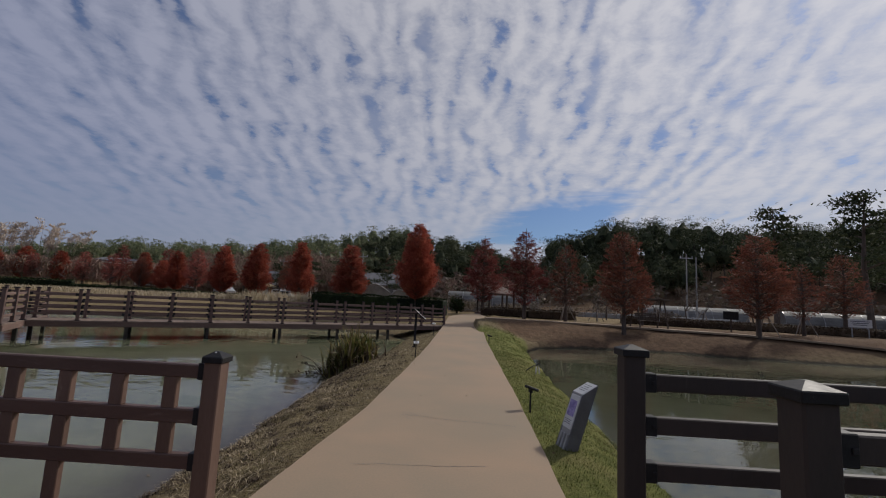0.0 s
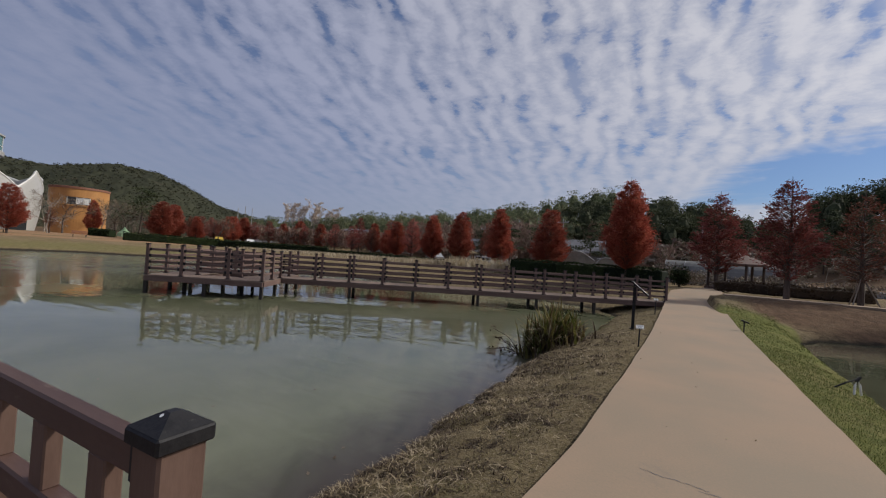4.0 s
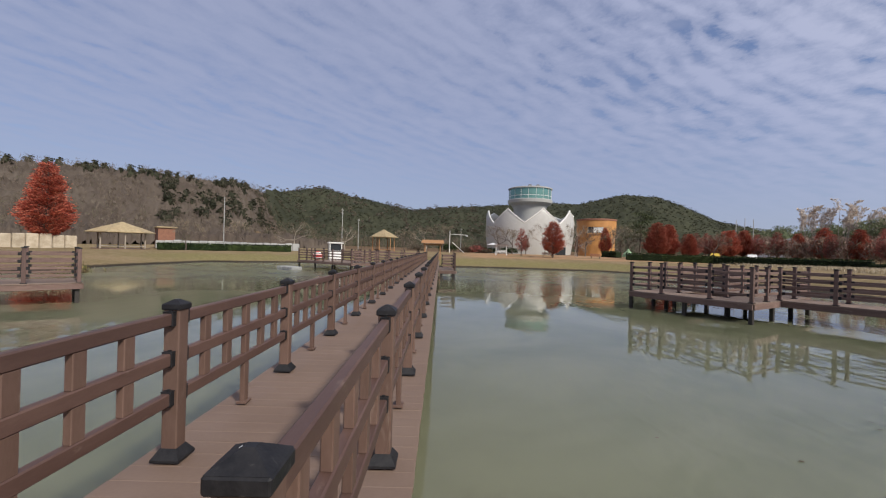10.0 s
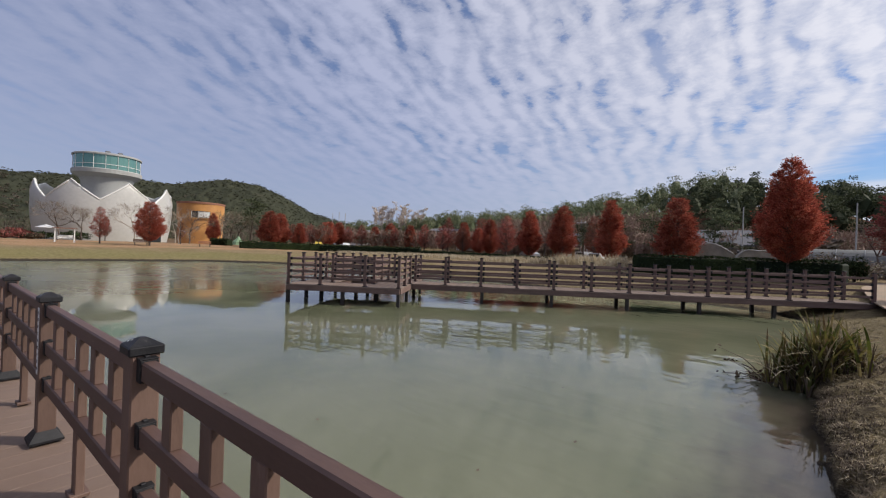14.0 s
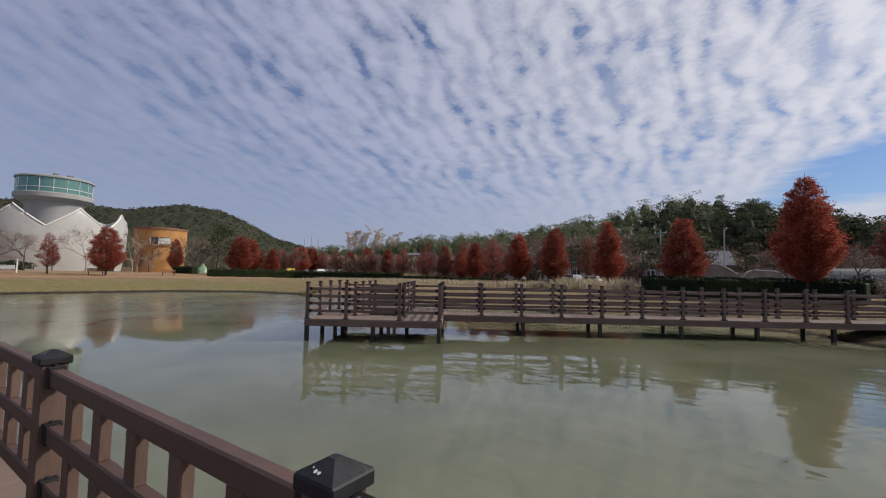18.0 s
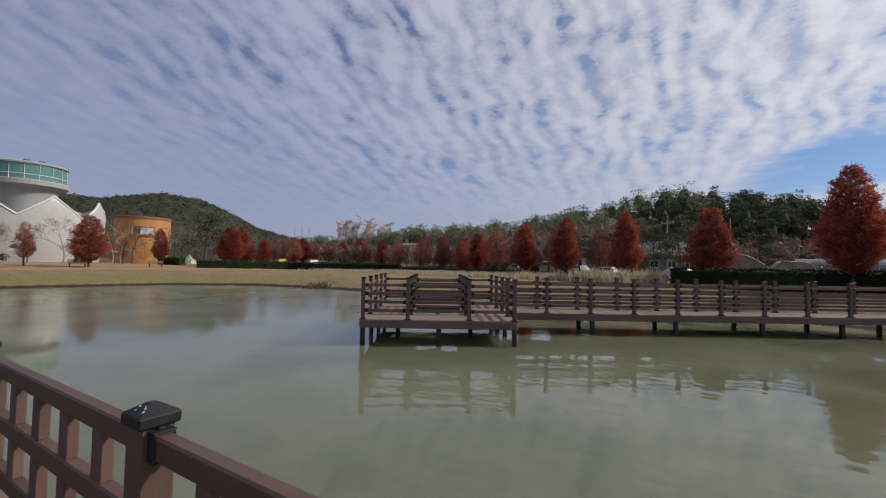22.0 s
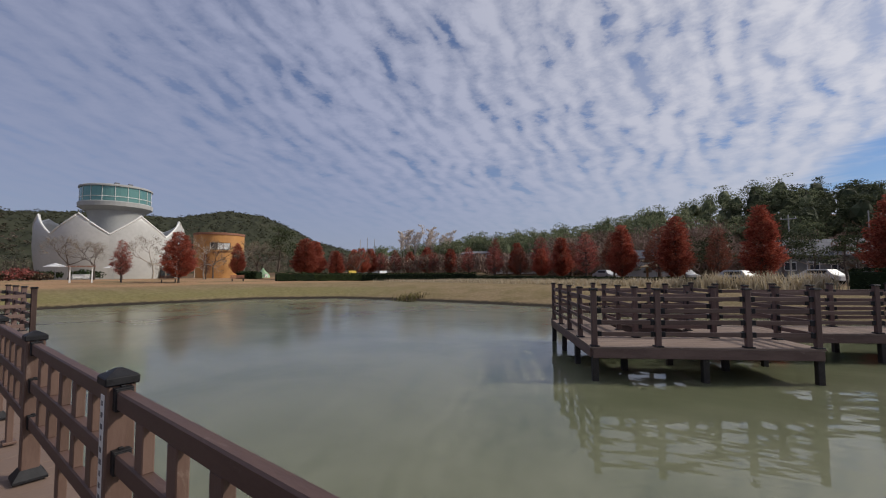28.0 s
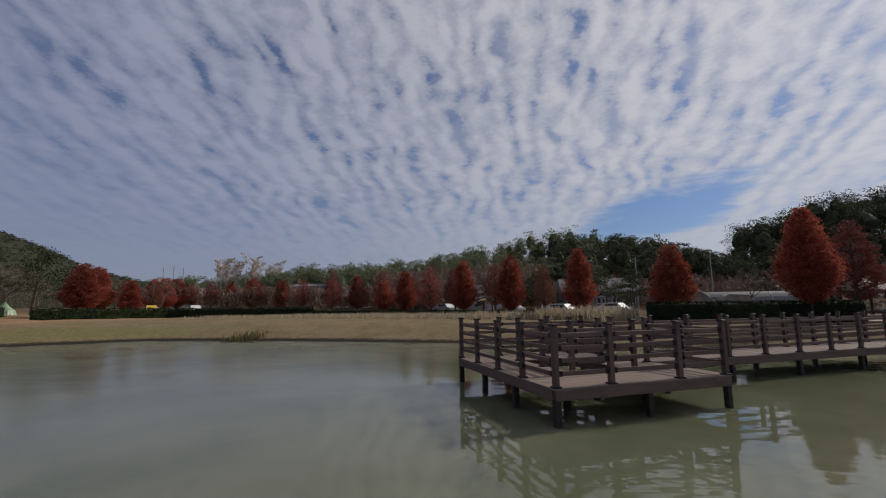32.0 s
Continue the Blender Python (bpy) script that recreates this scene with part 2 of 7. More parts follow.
def water_material(name="pond_water", depth=1.0):
    m, n, p = base_material(name)
    pos = n.add("ShaderNodeNewGeometry").outputs["Position"]
    murk = n.noise(pos, 0.22, 4.0, 0.55, 0.4)
    col = n.mix(n.ramp(murk, 0.32, 0.68), tuple(depth * c for c in (0.112, 0.120, 0.070)), tuple(depth * c for c in (0.160, 0.164, 0.104)))
    # brown silt shows through the shallows along the straw bank
    at = n.add("ShaderNodeSeparateXYZ")
    n.link(pos, at.inputs[0])
    shallow = n.ramp(n.math("MULTIPLY_ADD", n.noise(pos, 1.4, 4.0, 0.6, 0.5), 1.1, at.outputs[0]), -2.75, -0.95)
    shallow = n.math("MULTIPLY", shallow, n.math("MULTIPLY", n.ramp(at.outputs[0], 0.0, 1.0, 0.85, 0.0), n.ramp(at.outputs[1], 8.5, 11.0, 1.0, 0.0)))
    col = n.mix(shallow, col, (0.040, 0.027, 0.024))
    n.link(col, p.inputs["Base Color"])
    p.inputs["IOR"].default_value = 1.33
    off = n.vmath("LENGTH", pos)
    n.link(n.math("ADD", n.ramp(off, 6.0, 24.0, 0.006, 0.016), n.ramp(off, 21.0, 36.0, 0.0, 0.15)), p.inputs["Roughness"])
    p.subsurface_method = "BURLEY"
    p.inputs["Subsurface Weight"].default_value = 1.0
    p.inputs["Subsurface Radius"].default_value = (1.0, 1.0, 1.0)
    p.inputs["Subsurface Scale"].default_value = 0.3
    calm = n.ramp(n.noise(n.scaled(pos, 0.06, 0.11, 1, 25), 1.0, 3.0, 0.5, 0.8), 0.40, 0.64, 0.45, 1.25)
    wave = n.noise(n.scaled(pos, 0.75, 2.3, 1, 33), 1.0, 1.5, 0.4, 0.5)
    ripple = n.noise(n.scaled(pos, 1.3, 3.6, 1, 20), 2.2, 1.0, 0.4, 0.3)
    calm = n.math("MULTIPLY", calm, n.ramp(n.vmath("LENGTH", pos), 27.0, 55.0, 1.0, 3.6))
    h = n.math("MULTIPLY", n.math("ADD", n.math("MULTIPLY", wave, 1.0), n.math("MULTIPLY", ripple, 0.10)), calm)
    b = n.add("ShaderNodeBump")
    b.inputs["Strength"].default_value, b.inputs["Distance"].default_value = 0.12, 0.055
    n.link(h, b.inputs["Height"])
    n.link(b.outputs[0], p.inputs["Normal"])
    return m


def ground_material():
    m, n, p = base_material("ground_cover")
    pos = n.add("ShaderNodeNewGeometry").outputs["Position"]
    att = n.add("ShaderNodeAttribute", attribute_name="cover")
    sep = n.add("ShaderNodeSeparateColor")
    n.link(att.outputs["Color"], sep.inputs[0])
    big, mid, small = n.noise(pos, 0.35, 4.0, 0.6, 0.5), n.noise(pos, 3.2, 5.0, 0.65, 0.3), n.noise(pos, 38.0, 4.0, 0.7)
    straw = n.mix(n.ramp(mid, 0.3, 0.7), (0.126, 0.096, 0.050), (0.236, 0.184, 0.099))
    straw = n.mix(n.ramp(small, 0.45, 0.75), straw, (0.32, 0.265, 0.175))
    straw = n.mix(n.ramp(n.noise(pos, 1.6, 7.0, 0.75, 0.9), 0.52, 0.66), straw, (0.062, 0.046, 0.030))
    straw = n.mix(n.ramp(n.noise(pos, 13.0, 4.0, 0.7, 0.4), 0.53, 0.62, 0.0, 0.75), straw, (0.058, 0.042, 0.027))
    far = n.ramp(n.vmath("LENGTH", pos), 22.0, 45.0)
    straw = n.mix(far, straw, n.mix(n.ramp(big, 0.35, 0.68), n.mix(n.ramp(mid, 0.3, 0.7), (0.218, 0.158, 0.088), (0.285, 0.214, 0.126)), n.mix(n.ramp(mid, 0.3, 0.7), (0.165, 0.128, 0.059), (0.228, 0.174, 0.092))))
    green = n.mix(n.ramp(mid, 0.3, 0.7), (0.105, 0.122, 0.032), (0.200, 0.205, 0.064))
    green = n.mix(n.ramp(big, 0.45, 0.7), green, (0.225, 0.205, 0.080))
    soil = n.mix(n.ramp(mid, 0.3, 0.7), (0.098, 0.062, 0.040), (0.165, 0.105, 0.066))
    soil = n.mix(n.ramp(small, 0.5, 0.8), soil, (0.19, 0.125, 0.075))
    col = n.mix(n.math("MULTIPLY", sep.outputs[0], n.ramp(mid, 0.15, 0.45, 0.75, 1.0)), straw, green)
    col = n.mix(n.math("MULTIPLY", sep.outputs[1], n.ramp(big, 0.2, 0.5, 0.7, 1.0)), col, soil)
    z = n.add("ShaderNodeSeparateXYZ")
    n.link(pos, z.inputs[0])
    terrace = n.mix(n.ramp(mid, 0.3, 0.7), (0.30, 0.175, 0.095), (0.41, 0.262, 0.152))
    terrace = n.mix(n.ramp(n.noise(pos, 0.16, 5.0, 0.65, 0.6), 0.46, 0.66), terrace, (0.22, 0.165, 0.085))
    col = n.mix(sep.outputs[2], col, terrace)
    damp = n.ramp(n.math("MULTIPLY_ADD", far, -0.10, n.math("MULTIPLY_ADD", mid, 0.25, z.outputs[2])), WATER + 0.14, WATER + 0.27, 1.0, 0.0)
    col = n.mix(damp, col, (0.042, 0.034, 0.025))
    n.link(col, p.inputs["Base Color"])
    p.inputs["Roughness"].default_value = 0.95
    p.inputs["Specular IOR Level"].default_value = 0.1
    b = n.add("ShaderNodeBump")
    b.inputs["Strength"].default_value, b.inputs["Distance"].default_value = 1.0, 0.085
    n.link(n.math("ADD", n.math("MULTIPLY", mid, 0.6), n.math("MULTIPLY", small, 0.5)), b.inputs["Height"])
    n.link(b.outputs[0], p.inputs["Normal"])
    return m


M_GROUND, M_WATER, M_POOL = ground_material(), water_material(), water_material("pool_water", 0.55)
M_POST = surface("brown_composite", (0.103, 0.059, 0.043), (0.141, 0.085, 0.064), 5, 0.62, 0.10, 70, stretch=(1, 1, 0.25), wear=(0.201, 0.141, 0.110))
M_RAIL = surface("brown_rail", (0.077, 0.041, 0.032), (0.106, 0.060, 0.046), 5, 0.58, 0.10, 70, stretch=(0.25, 1, 1), wear=(0.158, 0.106, 0.083))
# eastern railing: the brown composite with its backlit side's shade put into the colour
M_EASTPOST = surface("brown_composite_in_shade", (0.027, 0.019, 0.017), (0.040, 0.027, 0.024), 5, 0.62, 0.10, 70, stretch=(1, 1, 0.25), wear=(0.053, 0.038, 0.034))
M_DECK = surface("brown_deck_board", (0.163, 0.109, 0.081), (0.192, 0.132, 0.099), 2.5, 0.72, 0.08, 60, stretch=(1, 0.4, 1), wear=(0.213, 0.151, 0.116), vary=0.03)
M_OLD = surface("weathered_dock_wood", (0.112, 0.068, 0.057), (0.180, 0.116, 0.096), 4, 0.75, 0.25, 50, stretch=(0.2, 1, 1), wear=(0.264, 0.194, 0.163))
M_OLDPOST = surface("weathered_dock_post", (0.094, 0.055, 0.047), (0.146, 0.090, 0.077), 4, 0.72, 0.2, 50, stretch=(1, 1, 0.2), wear=(0.228, 0.155, 0.130))
M_OLDDECK = surface("weathered_dock_board", (0.151, 0.105, 0.081), (0.228, 0.166, 0.132), 4, 0.8, 0.25, 50, stretch=(1, 0.2, 1), wear=(0.282, 0.213, 0.172), vary=0.14)
M_BLACK = surface("black_iron", (0.014, 0.014, 0.016), (0.028, 0.027, 0.029), 14, 0.55, 0.12, 90, metal=0.3, wear=(0.07, 0.065, 0.06), spec=0.3)
M_PILE = surface("dark_wet_pile", (0.018, 0.015, 0.013), (0.040, 0.033, 0.028), 6, 0.7, 0.2, 40, wear=(0.10, 0.085, 0.07))
M_PATH = surface("tan_concrete", (0.262, 0.205, 0.140), (0.345, 0.240, 0.158), 0.45, 0.85, 0.10, 45, wear=(0.245, 0.190, 0.138), vary=0.0, space="World")
M_RED = foliage("red_needles", [(0.170, 0.040, 0.029), (0.315, 0.072, 0.049), (0.467, 0.121, 0.077), (0.571, 0.210, 0.131)], through=0.34, patch=1.1)
M_RUST = foliage("rust_needles", [(0.144, 0.057, 0.040), (0.237, 0.090, 0.060), (0.325, 0.125, 0.080)], through=0.25)
M_CANOPY = surface("pine_canopy", (0.031, 0.034, 0.021), (0.053, 0.055, 0.033), 0.035, 0.95, 0.5, 0.6, wear=(0.089, 0.071, 0.050), vary=0.0, spec=0.1, space="World")
M_SCRUB = surface("bare_scrub", (0.076, 0.059, 0.048), (0.122, 0.099, 0.079), 0.05, 0.95, 0.5, 0.8, wear=(0.056, 0.065, 0.030), vary=0.0, spec=0.1, space="World")
M_TAN = surface("tan_boulder", (0.34, 0.28, 0.20), (0.50, 0.43, 0.33), 1.2, 0.9, 0.5, 14, wear=(0.25, 0.21, 0.16))
M_DULL = foliage("dull_red_needles", [(0.166, 0.051, 0.045), (0.282, 0.084, 0.070), (0.397, 0.134, 0.109)], through=0.25, patch=0.8)
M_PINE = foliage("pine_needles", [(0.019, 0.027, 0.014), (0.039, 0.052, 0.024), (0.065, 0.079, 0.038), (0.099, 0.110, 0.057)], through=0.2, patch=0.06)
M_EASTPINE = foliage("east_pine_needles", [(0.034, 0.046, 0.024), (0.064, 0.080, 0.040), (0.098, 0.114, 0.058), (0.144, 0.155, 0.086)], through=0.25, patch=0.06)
# paler than the other pines: the ridge's grey haze is mixed into the needle colours
M_RIDGEPINE = foliage("hazy_ridge_pine_needles", [(0.066, 0.083, 0.046), (0.116, 0.138, 0.073), (0.171, 0.189, 0.103), (0.237, 0.244, 0.145)], through=0.35, patch=0.06)
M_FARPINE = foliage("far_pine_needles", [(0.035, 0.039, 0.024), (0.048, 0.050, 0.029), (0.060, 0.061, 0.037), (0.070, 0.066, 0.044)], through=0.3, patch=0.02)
M_FEATHER = foliage("feathery_twigs", [(0.46, 0.40, 0.36), (0.60, 0.53, 0.48), (0.64, 0.52, 0.38)], through=0.3, patch=0.6)
M_BARE = foliage("bare_twigs", [(0.127, 0.098, 0.074), (0.196, 0.149, 0.115), (0.276, 0.224, 0.172), (0.161, 0.155, 0.086)], through=0.0, patch=0.03)
M_HAZEL = foliage("hazel_twigs", [(0.075, 0.058, 0.046), (0.115, 0.090, 0.070), (0.150, 0.118, 0.092), (0.088, 0.088, 0.050)], through=0.0, patch=0.03)
M_PINKTWIG = foliage("pinkish_twigs", [(0.202, 0.129, 0.103), (0.275, 0.179, 0.142), (0.327, 0.219, 0.172), (0.215, 0.185, 0.116)], through=0.1, patch=0.04)
M_ROSE = foliage("rose_needles", [(0.21, 0.062, 0.050), (0.33, 0.100, 0.080), (0.45, 0.160, 0.128)], through=0.32, patch=0.9)
M_HEDGE = foliage("hedge_leaves", [(0.008, 0.016, 0.006), (0.020, 0.034, 0.010), (0.045, 0.064, 0.018)], through=0.1, patch=1.0)
M_PLUME = foliage("dry_plumes", [(0.378, 0.307, 0.198), (0.487, 0.406, 0.279), (0.595, 0.514, 0.378)], through=0.4, patch=0.6)
M_REED = foliage("reed_blades", [(0.040, 0.050, 0.012), (0.105, 0.120, 0.026), (0.25, 0.21, 0.065), (0.090, 0.055, 0.030), (0.38, 0.30, 0.13)], through=0.3, patch=1.5)
M_TURF = foliage("turf_blades", [(0.123, 0.094, 0.043), (0.213, 0.168, 0.081), (0.302, 0.246, 0.129), (0.151, 0.143, 0.056)], through=0.15, patch=1.6)
M_DEAD = foliage("dead_blades", [(0.045, 0.032, 0.022), (0.085, 0.060, 0.040), (0.13, 0.095, 0.062)], through=0.1, patch=1.5)
M_STRAW = foliage("straw_blades", [(0.190, 0.140, 0.078), (0.336, 0.269, 0.168), (0.482, 0.403, 0.280)], through=0.15, patch=1.2)
M_GRASS = foliage("grass_blades", [(0.086, 0.107, 0.025), (0.127, 0.146, 0.036), (0.168, 0.174, 0.051), (0.201, 0.176, 0.078)], through=0.3, patch=1.4)
M_BARK = surface("bark", (0.060, 0.045, 0.036), (0.130, 0.100, 0.080), 5, 0.9, 0.5, 40, stretch=(1, 1, 0.3))
M_PALEBARK = surface("pale_bark", (0.25, 0.21, 0.17), (0.40, 0.35, 0.29), 4, 0.9, 0.4, 40, stretch=(1, 1, 0.3))
M_WHITE = surface("white_paint", (0.66, 0.65, 0.62), (0.78, 0.77, 0.74), 0.12, 0.45, 0.04, 3.0, vary=0.0)
M_DRUM = surface("grey_render", (0.30, 0.30, 0.29), (0.37, 0.37, 0.355), 0.2, 0.6, 0.03, 3.0, vary=0.0)
M_SHELL = surface("white_cladding", (0.437, 0.428, 0.400), (0.530, 0.516, 0.488), 0.10, 0.32, 0.02, 1.5, vary=0.0)
M_GREY = surface("grey_concrete", (0.27, 0.27, 0.265), (0.37, 0.37, 0.355), 0.4, 0.7, 0.08, 8, vary=0.1)
M_TILE = surface("dark_roof", (0.10, 0.10, 0.11), (0.17, 0.17, 0.18), 1.5, 0.7, 0.2, 14)
M_ORANGE = surface("orange_cladding", (0.422, 0.194, 0.057), (0.528, 0.261, 0.081), 0.5, 0.6, 0.05, 6, vary=0.0)
M_THATCH = surface("thatch", (0.25, 0.19, 0.105), (0.40, 0.315, 0.185), 3, 0.95, 0.6, 30)
M_TIMBER = surface("orange_timber", (0.25, 0.125, 0.055), (0.38, 0.20, 0.09), 3, 0.7, 0.2, 30)
M_ROCK = surface("grey_rock", (0.22, 0.205, 0.175), (0.36, 0.335, 0.29), 1.2, 0.9, 0.5, 14, wear=(0.15, 0.15, 0.12))
M_STEEL = surface("grey_metal", (0.30, 0.31, 0.32), (0.44, 0.45, 0.46), 4, 0.45, 0.05, 40, metal=0.5)
M_FILM = surface("greenhouse_film", (0.10, 0.10, 0.095), (0.19, 0.19, 0.18), 0.4, 0.7, 0.1, 5)
M_SLATE = surface("slate_grey_paint", (0.085, 0.085, 0.092), (0.125, 0.125, 0.135), 4, 0.5, 0.05, 50)
M_SIGN = surface("white_sign", (0.62, 0.62, 0.60), (0.72, 0.72, 0.70), 6, 0.4, 0.02, 60)
M_INK = plain("dark_print", (0.10, 0.10, 0.11), 0.5)
M_VIOLET = surface("violet_print", (0.17, 0.13, 0.36), (0.40, 0.34, 0.60), 18, 0.4, 0.0, 60)
M_GREEN = plain("green_plastic", (0.34, 0.52, 0.30), 0.5)
M_YELLOW = plain("yellow_paint", (0.60, 0.42, 0.06), 0.5)
M_SCARLET = plain("red_plastic", (0.50, 0.05, 0.05), 0.4)
M_HOUSE = surface("drab_render", (0.15, 0.145, 0.13), (0.22, 0.21, 0.19), 0.8, 0.8, 0.05, 10)
M_BRICK = surface("brown_board", (0.20, 0.085, 0.050), (0.28, 0.125, 0.075), 3, 0.7, 0.2, 30)


def glass_material():
    m, n, p = base_material("green_glass")
    p.inputs["Base Color"].default_value = (0.13, 0.27, 0.245, 1)
    p.inputs["Roughness"].default_value, p.inputs["Metallic"].default_value = 0.06, 0.35
    return m


M_GLASS = glass_material()
M_DARKGLASS = plain("dark_window", (0.04, 0.045, 0.05), 0.12)

# ---------------------------------------------------------------- mesh tools


class Shape:
    """Vertices and faces gathered for one mesh."""

    def __init__(self):
        self.v, self.f = [], []

    def add(self, verts, faces, m=None):
        k = len(self.v)
        self.v += [tuple(m @ Vector(p)) if m else tuple(p) for p in verts]
        self.f += [tuple(i + k for i in f) for f in faces]
        return self

    def box(self, c, s, b=0.006, m=None):
        """A box with chamfered edges: centre, size, chamfer."""
        h = [x / 2 for x in s]
        b = min(b, 0.45 * min(s))
        verts, index = [], {}
        for sx in (-1, 1):
            for sy in (-1, 1):
                for sz in (-1, 1):
                    for a in range(3):
                        sg = (sx, sy, sz)
                        index[sg, a] = len(verts)
                        verts.append([c[i] + sg[i] * (h[i] if i == a else h[i] - b) for i in range(3)])
        faces = []
        for a in range(3):
            p, q = (a + 1) % 3, (a + 2) % 3
            for s1 in (-1, 1):
                ring = []
                for sp, sq in ((-1, -1), (1, -1), (1, 1), (-1, 1)):
                    sg = [0, 0, 0]
                    sg[a], sg[p], sg[q] = s1, sp, sq
                    ring.append(index[tuple(sg), a])
                faces.append(ring if s1 > 0 else ring[::-1])
            for sp in (-1, 1):
                for sq in (-1, 1):
                    lo, hi = [0, 0, 0], [0, 0, 0]
                    lo[a], hi[a] = -1, 1
                    lo[p] = hi[p] = sp
                    lo[q] = hi[q] = sq
                    lo, hi = tuple(lo), tuple(hi)
                    ring = [index[lo, p], index[hi, p], index[hi, q], index[lo, q]]
                    faces.append(ring if sp * sq < 0 else ring[::-1])
        for sg in {k[0] for k in index}:
            ring = [index[sg, 0], index[sg, 1], index[sg, 2]]
            faces.append(ring if sg[0] * sg[1] * sg[2] > 0 else ring[::-1])
        return self.add(verts, faces, m)

    def tube(self, points, radii, sides=8, caps=True):
        """A round bar through points, with a radius at each."""
        rings = []
        for k, p in enumerate(points):
            p = Vector(p)
            d = Vector(points[min(k + 1, len(points) - 1)]) - Vector(points[max(k - 1, 0)])
            d = d.normalized() if d.length > 1e-6 else Vector((0, 0, 1))
            a = d.orthogonal().normalized() if abs(d.z) < 0.9 else (d.cross(Vector((0, 1, 0)))).normalized()
            b = d.cross(a)
            rings.append([p + float(radii[k]) * (math.cos(2 * math.pi * i / sides) * a + math.sin(2 * math.pi * i / sides) * b) for i in range(sides)])
        verts = [v for r in rings for v in r]
        faces = []
        for k in range(len(points) - 1):
            for i in range(sides):
                j = (i + 1) % sides
                faces.append((k * sides + i, k * sides + j, (k + 1) * sides + j, (k + 1) * sides + i))
        if caps:
            faces += [tuple(range(sides))[::-1], tuple((len(points) - 1) * sides + i for i in range(sides))]
        return self.add(verts, faces)

    def lathe(self, profile, sides=32, c=(0, 0, 0), a0=0.0, a1=360.0):
        """A profile of (radius, height) turned round the upright axis through c."""
        full = a1 - a0 >= 360
        count = sides if full else sides + 1
        verts = []
        for r, z in profile:
            for i in range(count):
                t = radians(a0 + (a1 - a0) * i / sides)
                verts.append((c[0] + r * math.cos(t), c[1] + r * math.sin(t), c[2] + z))
        faces = []
        for k in range(len(profile) - 1):
            for i in range(sides):
                j = (i + 1) % count
                faces.append((k * count + i, k * count + j, (k + 1) * count + j, (k + 1) * count + i))
        return self.add(verts, faces)

    def arrays(self, verts, size):
        """Many loose faces of the same size, from an array."""
        k = len(self.v)
        self.v += [tuple(p) for p in np.asarray(verts).tolist()]
        self.f += [tuple(range(i, i + size)) for i in range(k, k + len(verts), size)]
        return self

    def mesh(self, name, material, smooth=False):
        me = bpy.data.meshes.new(name)
        me.from_pydata(self.v, [], self.f)
        me.materials.append(material)
        if smooth:
            me.polygons.foreach_set("use_smooth", [True] * len(me.polygons))
        me.update()
        return me


def part(name, shape, material, parent=None, label="", m=None, smooth=False):
    """Links a shape, or a mesh made before, as one object under a thing or a part."""
    me = shape if isinstance(shape, bpy.types.Mesh) else shape.mesh(name, material, smooth)
    ob = new(name, me)
    if parent is not None:
        ob.parent = parent
    if m is not None:
        ob.matrix_basis = m
    return tagged(ob, label) if label else ob


def thing(name, label, category, m=None, group="", kind=""):
    ob = new(name)
    if m is not None:
        ob.matrix_basis = m
    return tagged(ob, label, category, group, kind)


def rand_dirs(rng, n):
    d = rng.normal(size=(n, 3))
    return d / np.linalg.norm(d, axis=1, keepdims=True)


def cards(rng, centres, long, wide, along=None, droop=0.0):
    """Small four-cornered leaves at the centres, turned at random, or laid along given directions."""
    n = len(centres)
    a = rand_dirs(rng, n) if along is None else along + 0.45 * rand_dirs(rng, n)
    a[:, 2] -= droop
    a /= np.linalg.norm(a, axis=1, keepdims=True)
    b = np.cross(a, rand_dirs(rng, n))
    b /= np.linalg.norm(b, axis=1, keepdims=True) + 1e-9
    l = (long * rng.uniform(0.6, 1.3, n))[:, None]
    w = (wide * rng.uniform(0.6, 1.3, n))[:, None]
    quad = np.stack([centres - a * l * 0.5, centres - b * w * 0.5 + a * l * 0.1, centres + a * l * 0.5, centres + b * w * 0.5 + a * l * 0.1], 1)
    return quad.reshape(-1, 3)


# ---------------------------------------------------------------- the lie of the land
POND_WEST = [(-1.6, -14), (-1.6, -6), (-1.38, 2), (-1.35, 5), (-1.37, 8), (-1.42, 10), (-0.95, 13), (-0.78, 17), (-0.76, 20), (-0.72, 22.3), (-1.5, 23.4), (-2.5, 25.2), (-4.6, 26.0), (-9, 26.2), (-14, 27.3), (-24, 28.2), (-38, 28.2), (-50, 26.5), (-55.5, 21), (-57, 12), (-57, -4), (-58, -18), (-52, -29), (-38, -30), (-24, -29), (-12, -27), (-4, -22)]
POND_EAST = [(4.55, -14), (4.55, 0), (4.6, 4), (4.75, 8), (5.1, 14), (5.6, 19.5), (6.8, 22), (10, 23.6), (15, 23.6), (20, 22.4), (28, 21), (40, 18), (46, 8), (46, -10), (36, -22), (14, -24)]


def pond_distance(px, py, poly):
    """Metres from the shore line, negative over the water."""
    best, inside = np.full(px.shape, 1e9), np.zeros(px.shape, bool)
    for k, (x0, y0) in enumerate(poly):
        x1, y1 = poly[(k + 1) % len(poly)]
        dx, dy = x1 - x0, y1 - y0
        t = np.clip(((px - x0) * dx + (py - y0) * dy) / (dx * dx + dy * dy), 0, 1)
        best = np.minimum(best, np.hypot(px - x0 - t * dx, py - y0 - t * dy))
        if y0 != y1:
            inside ^= ((y0 > py) != (y1 > py)) & (px < (x1 - x0) * (py - y0) / (y1 - y0) + x0)
    return np.where(inside, -best, best)


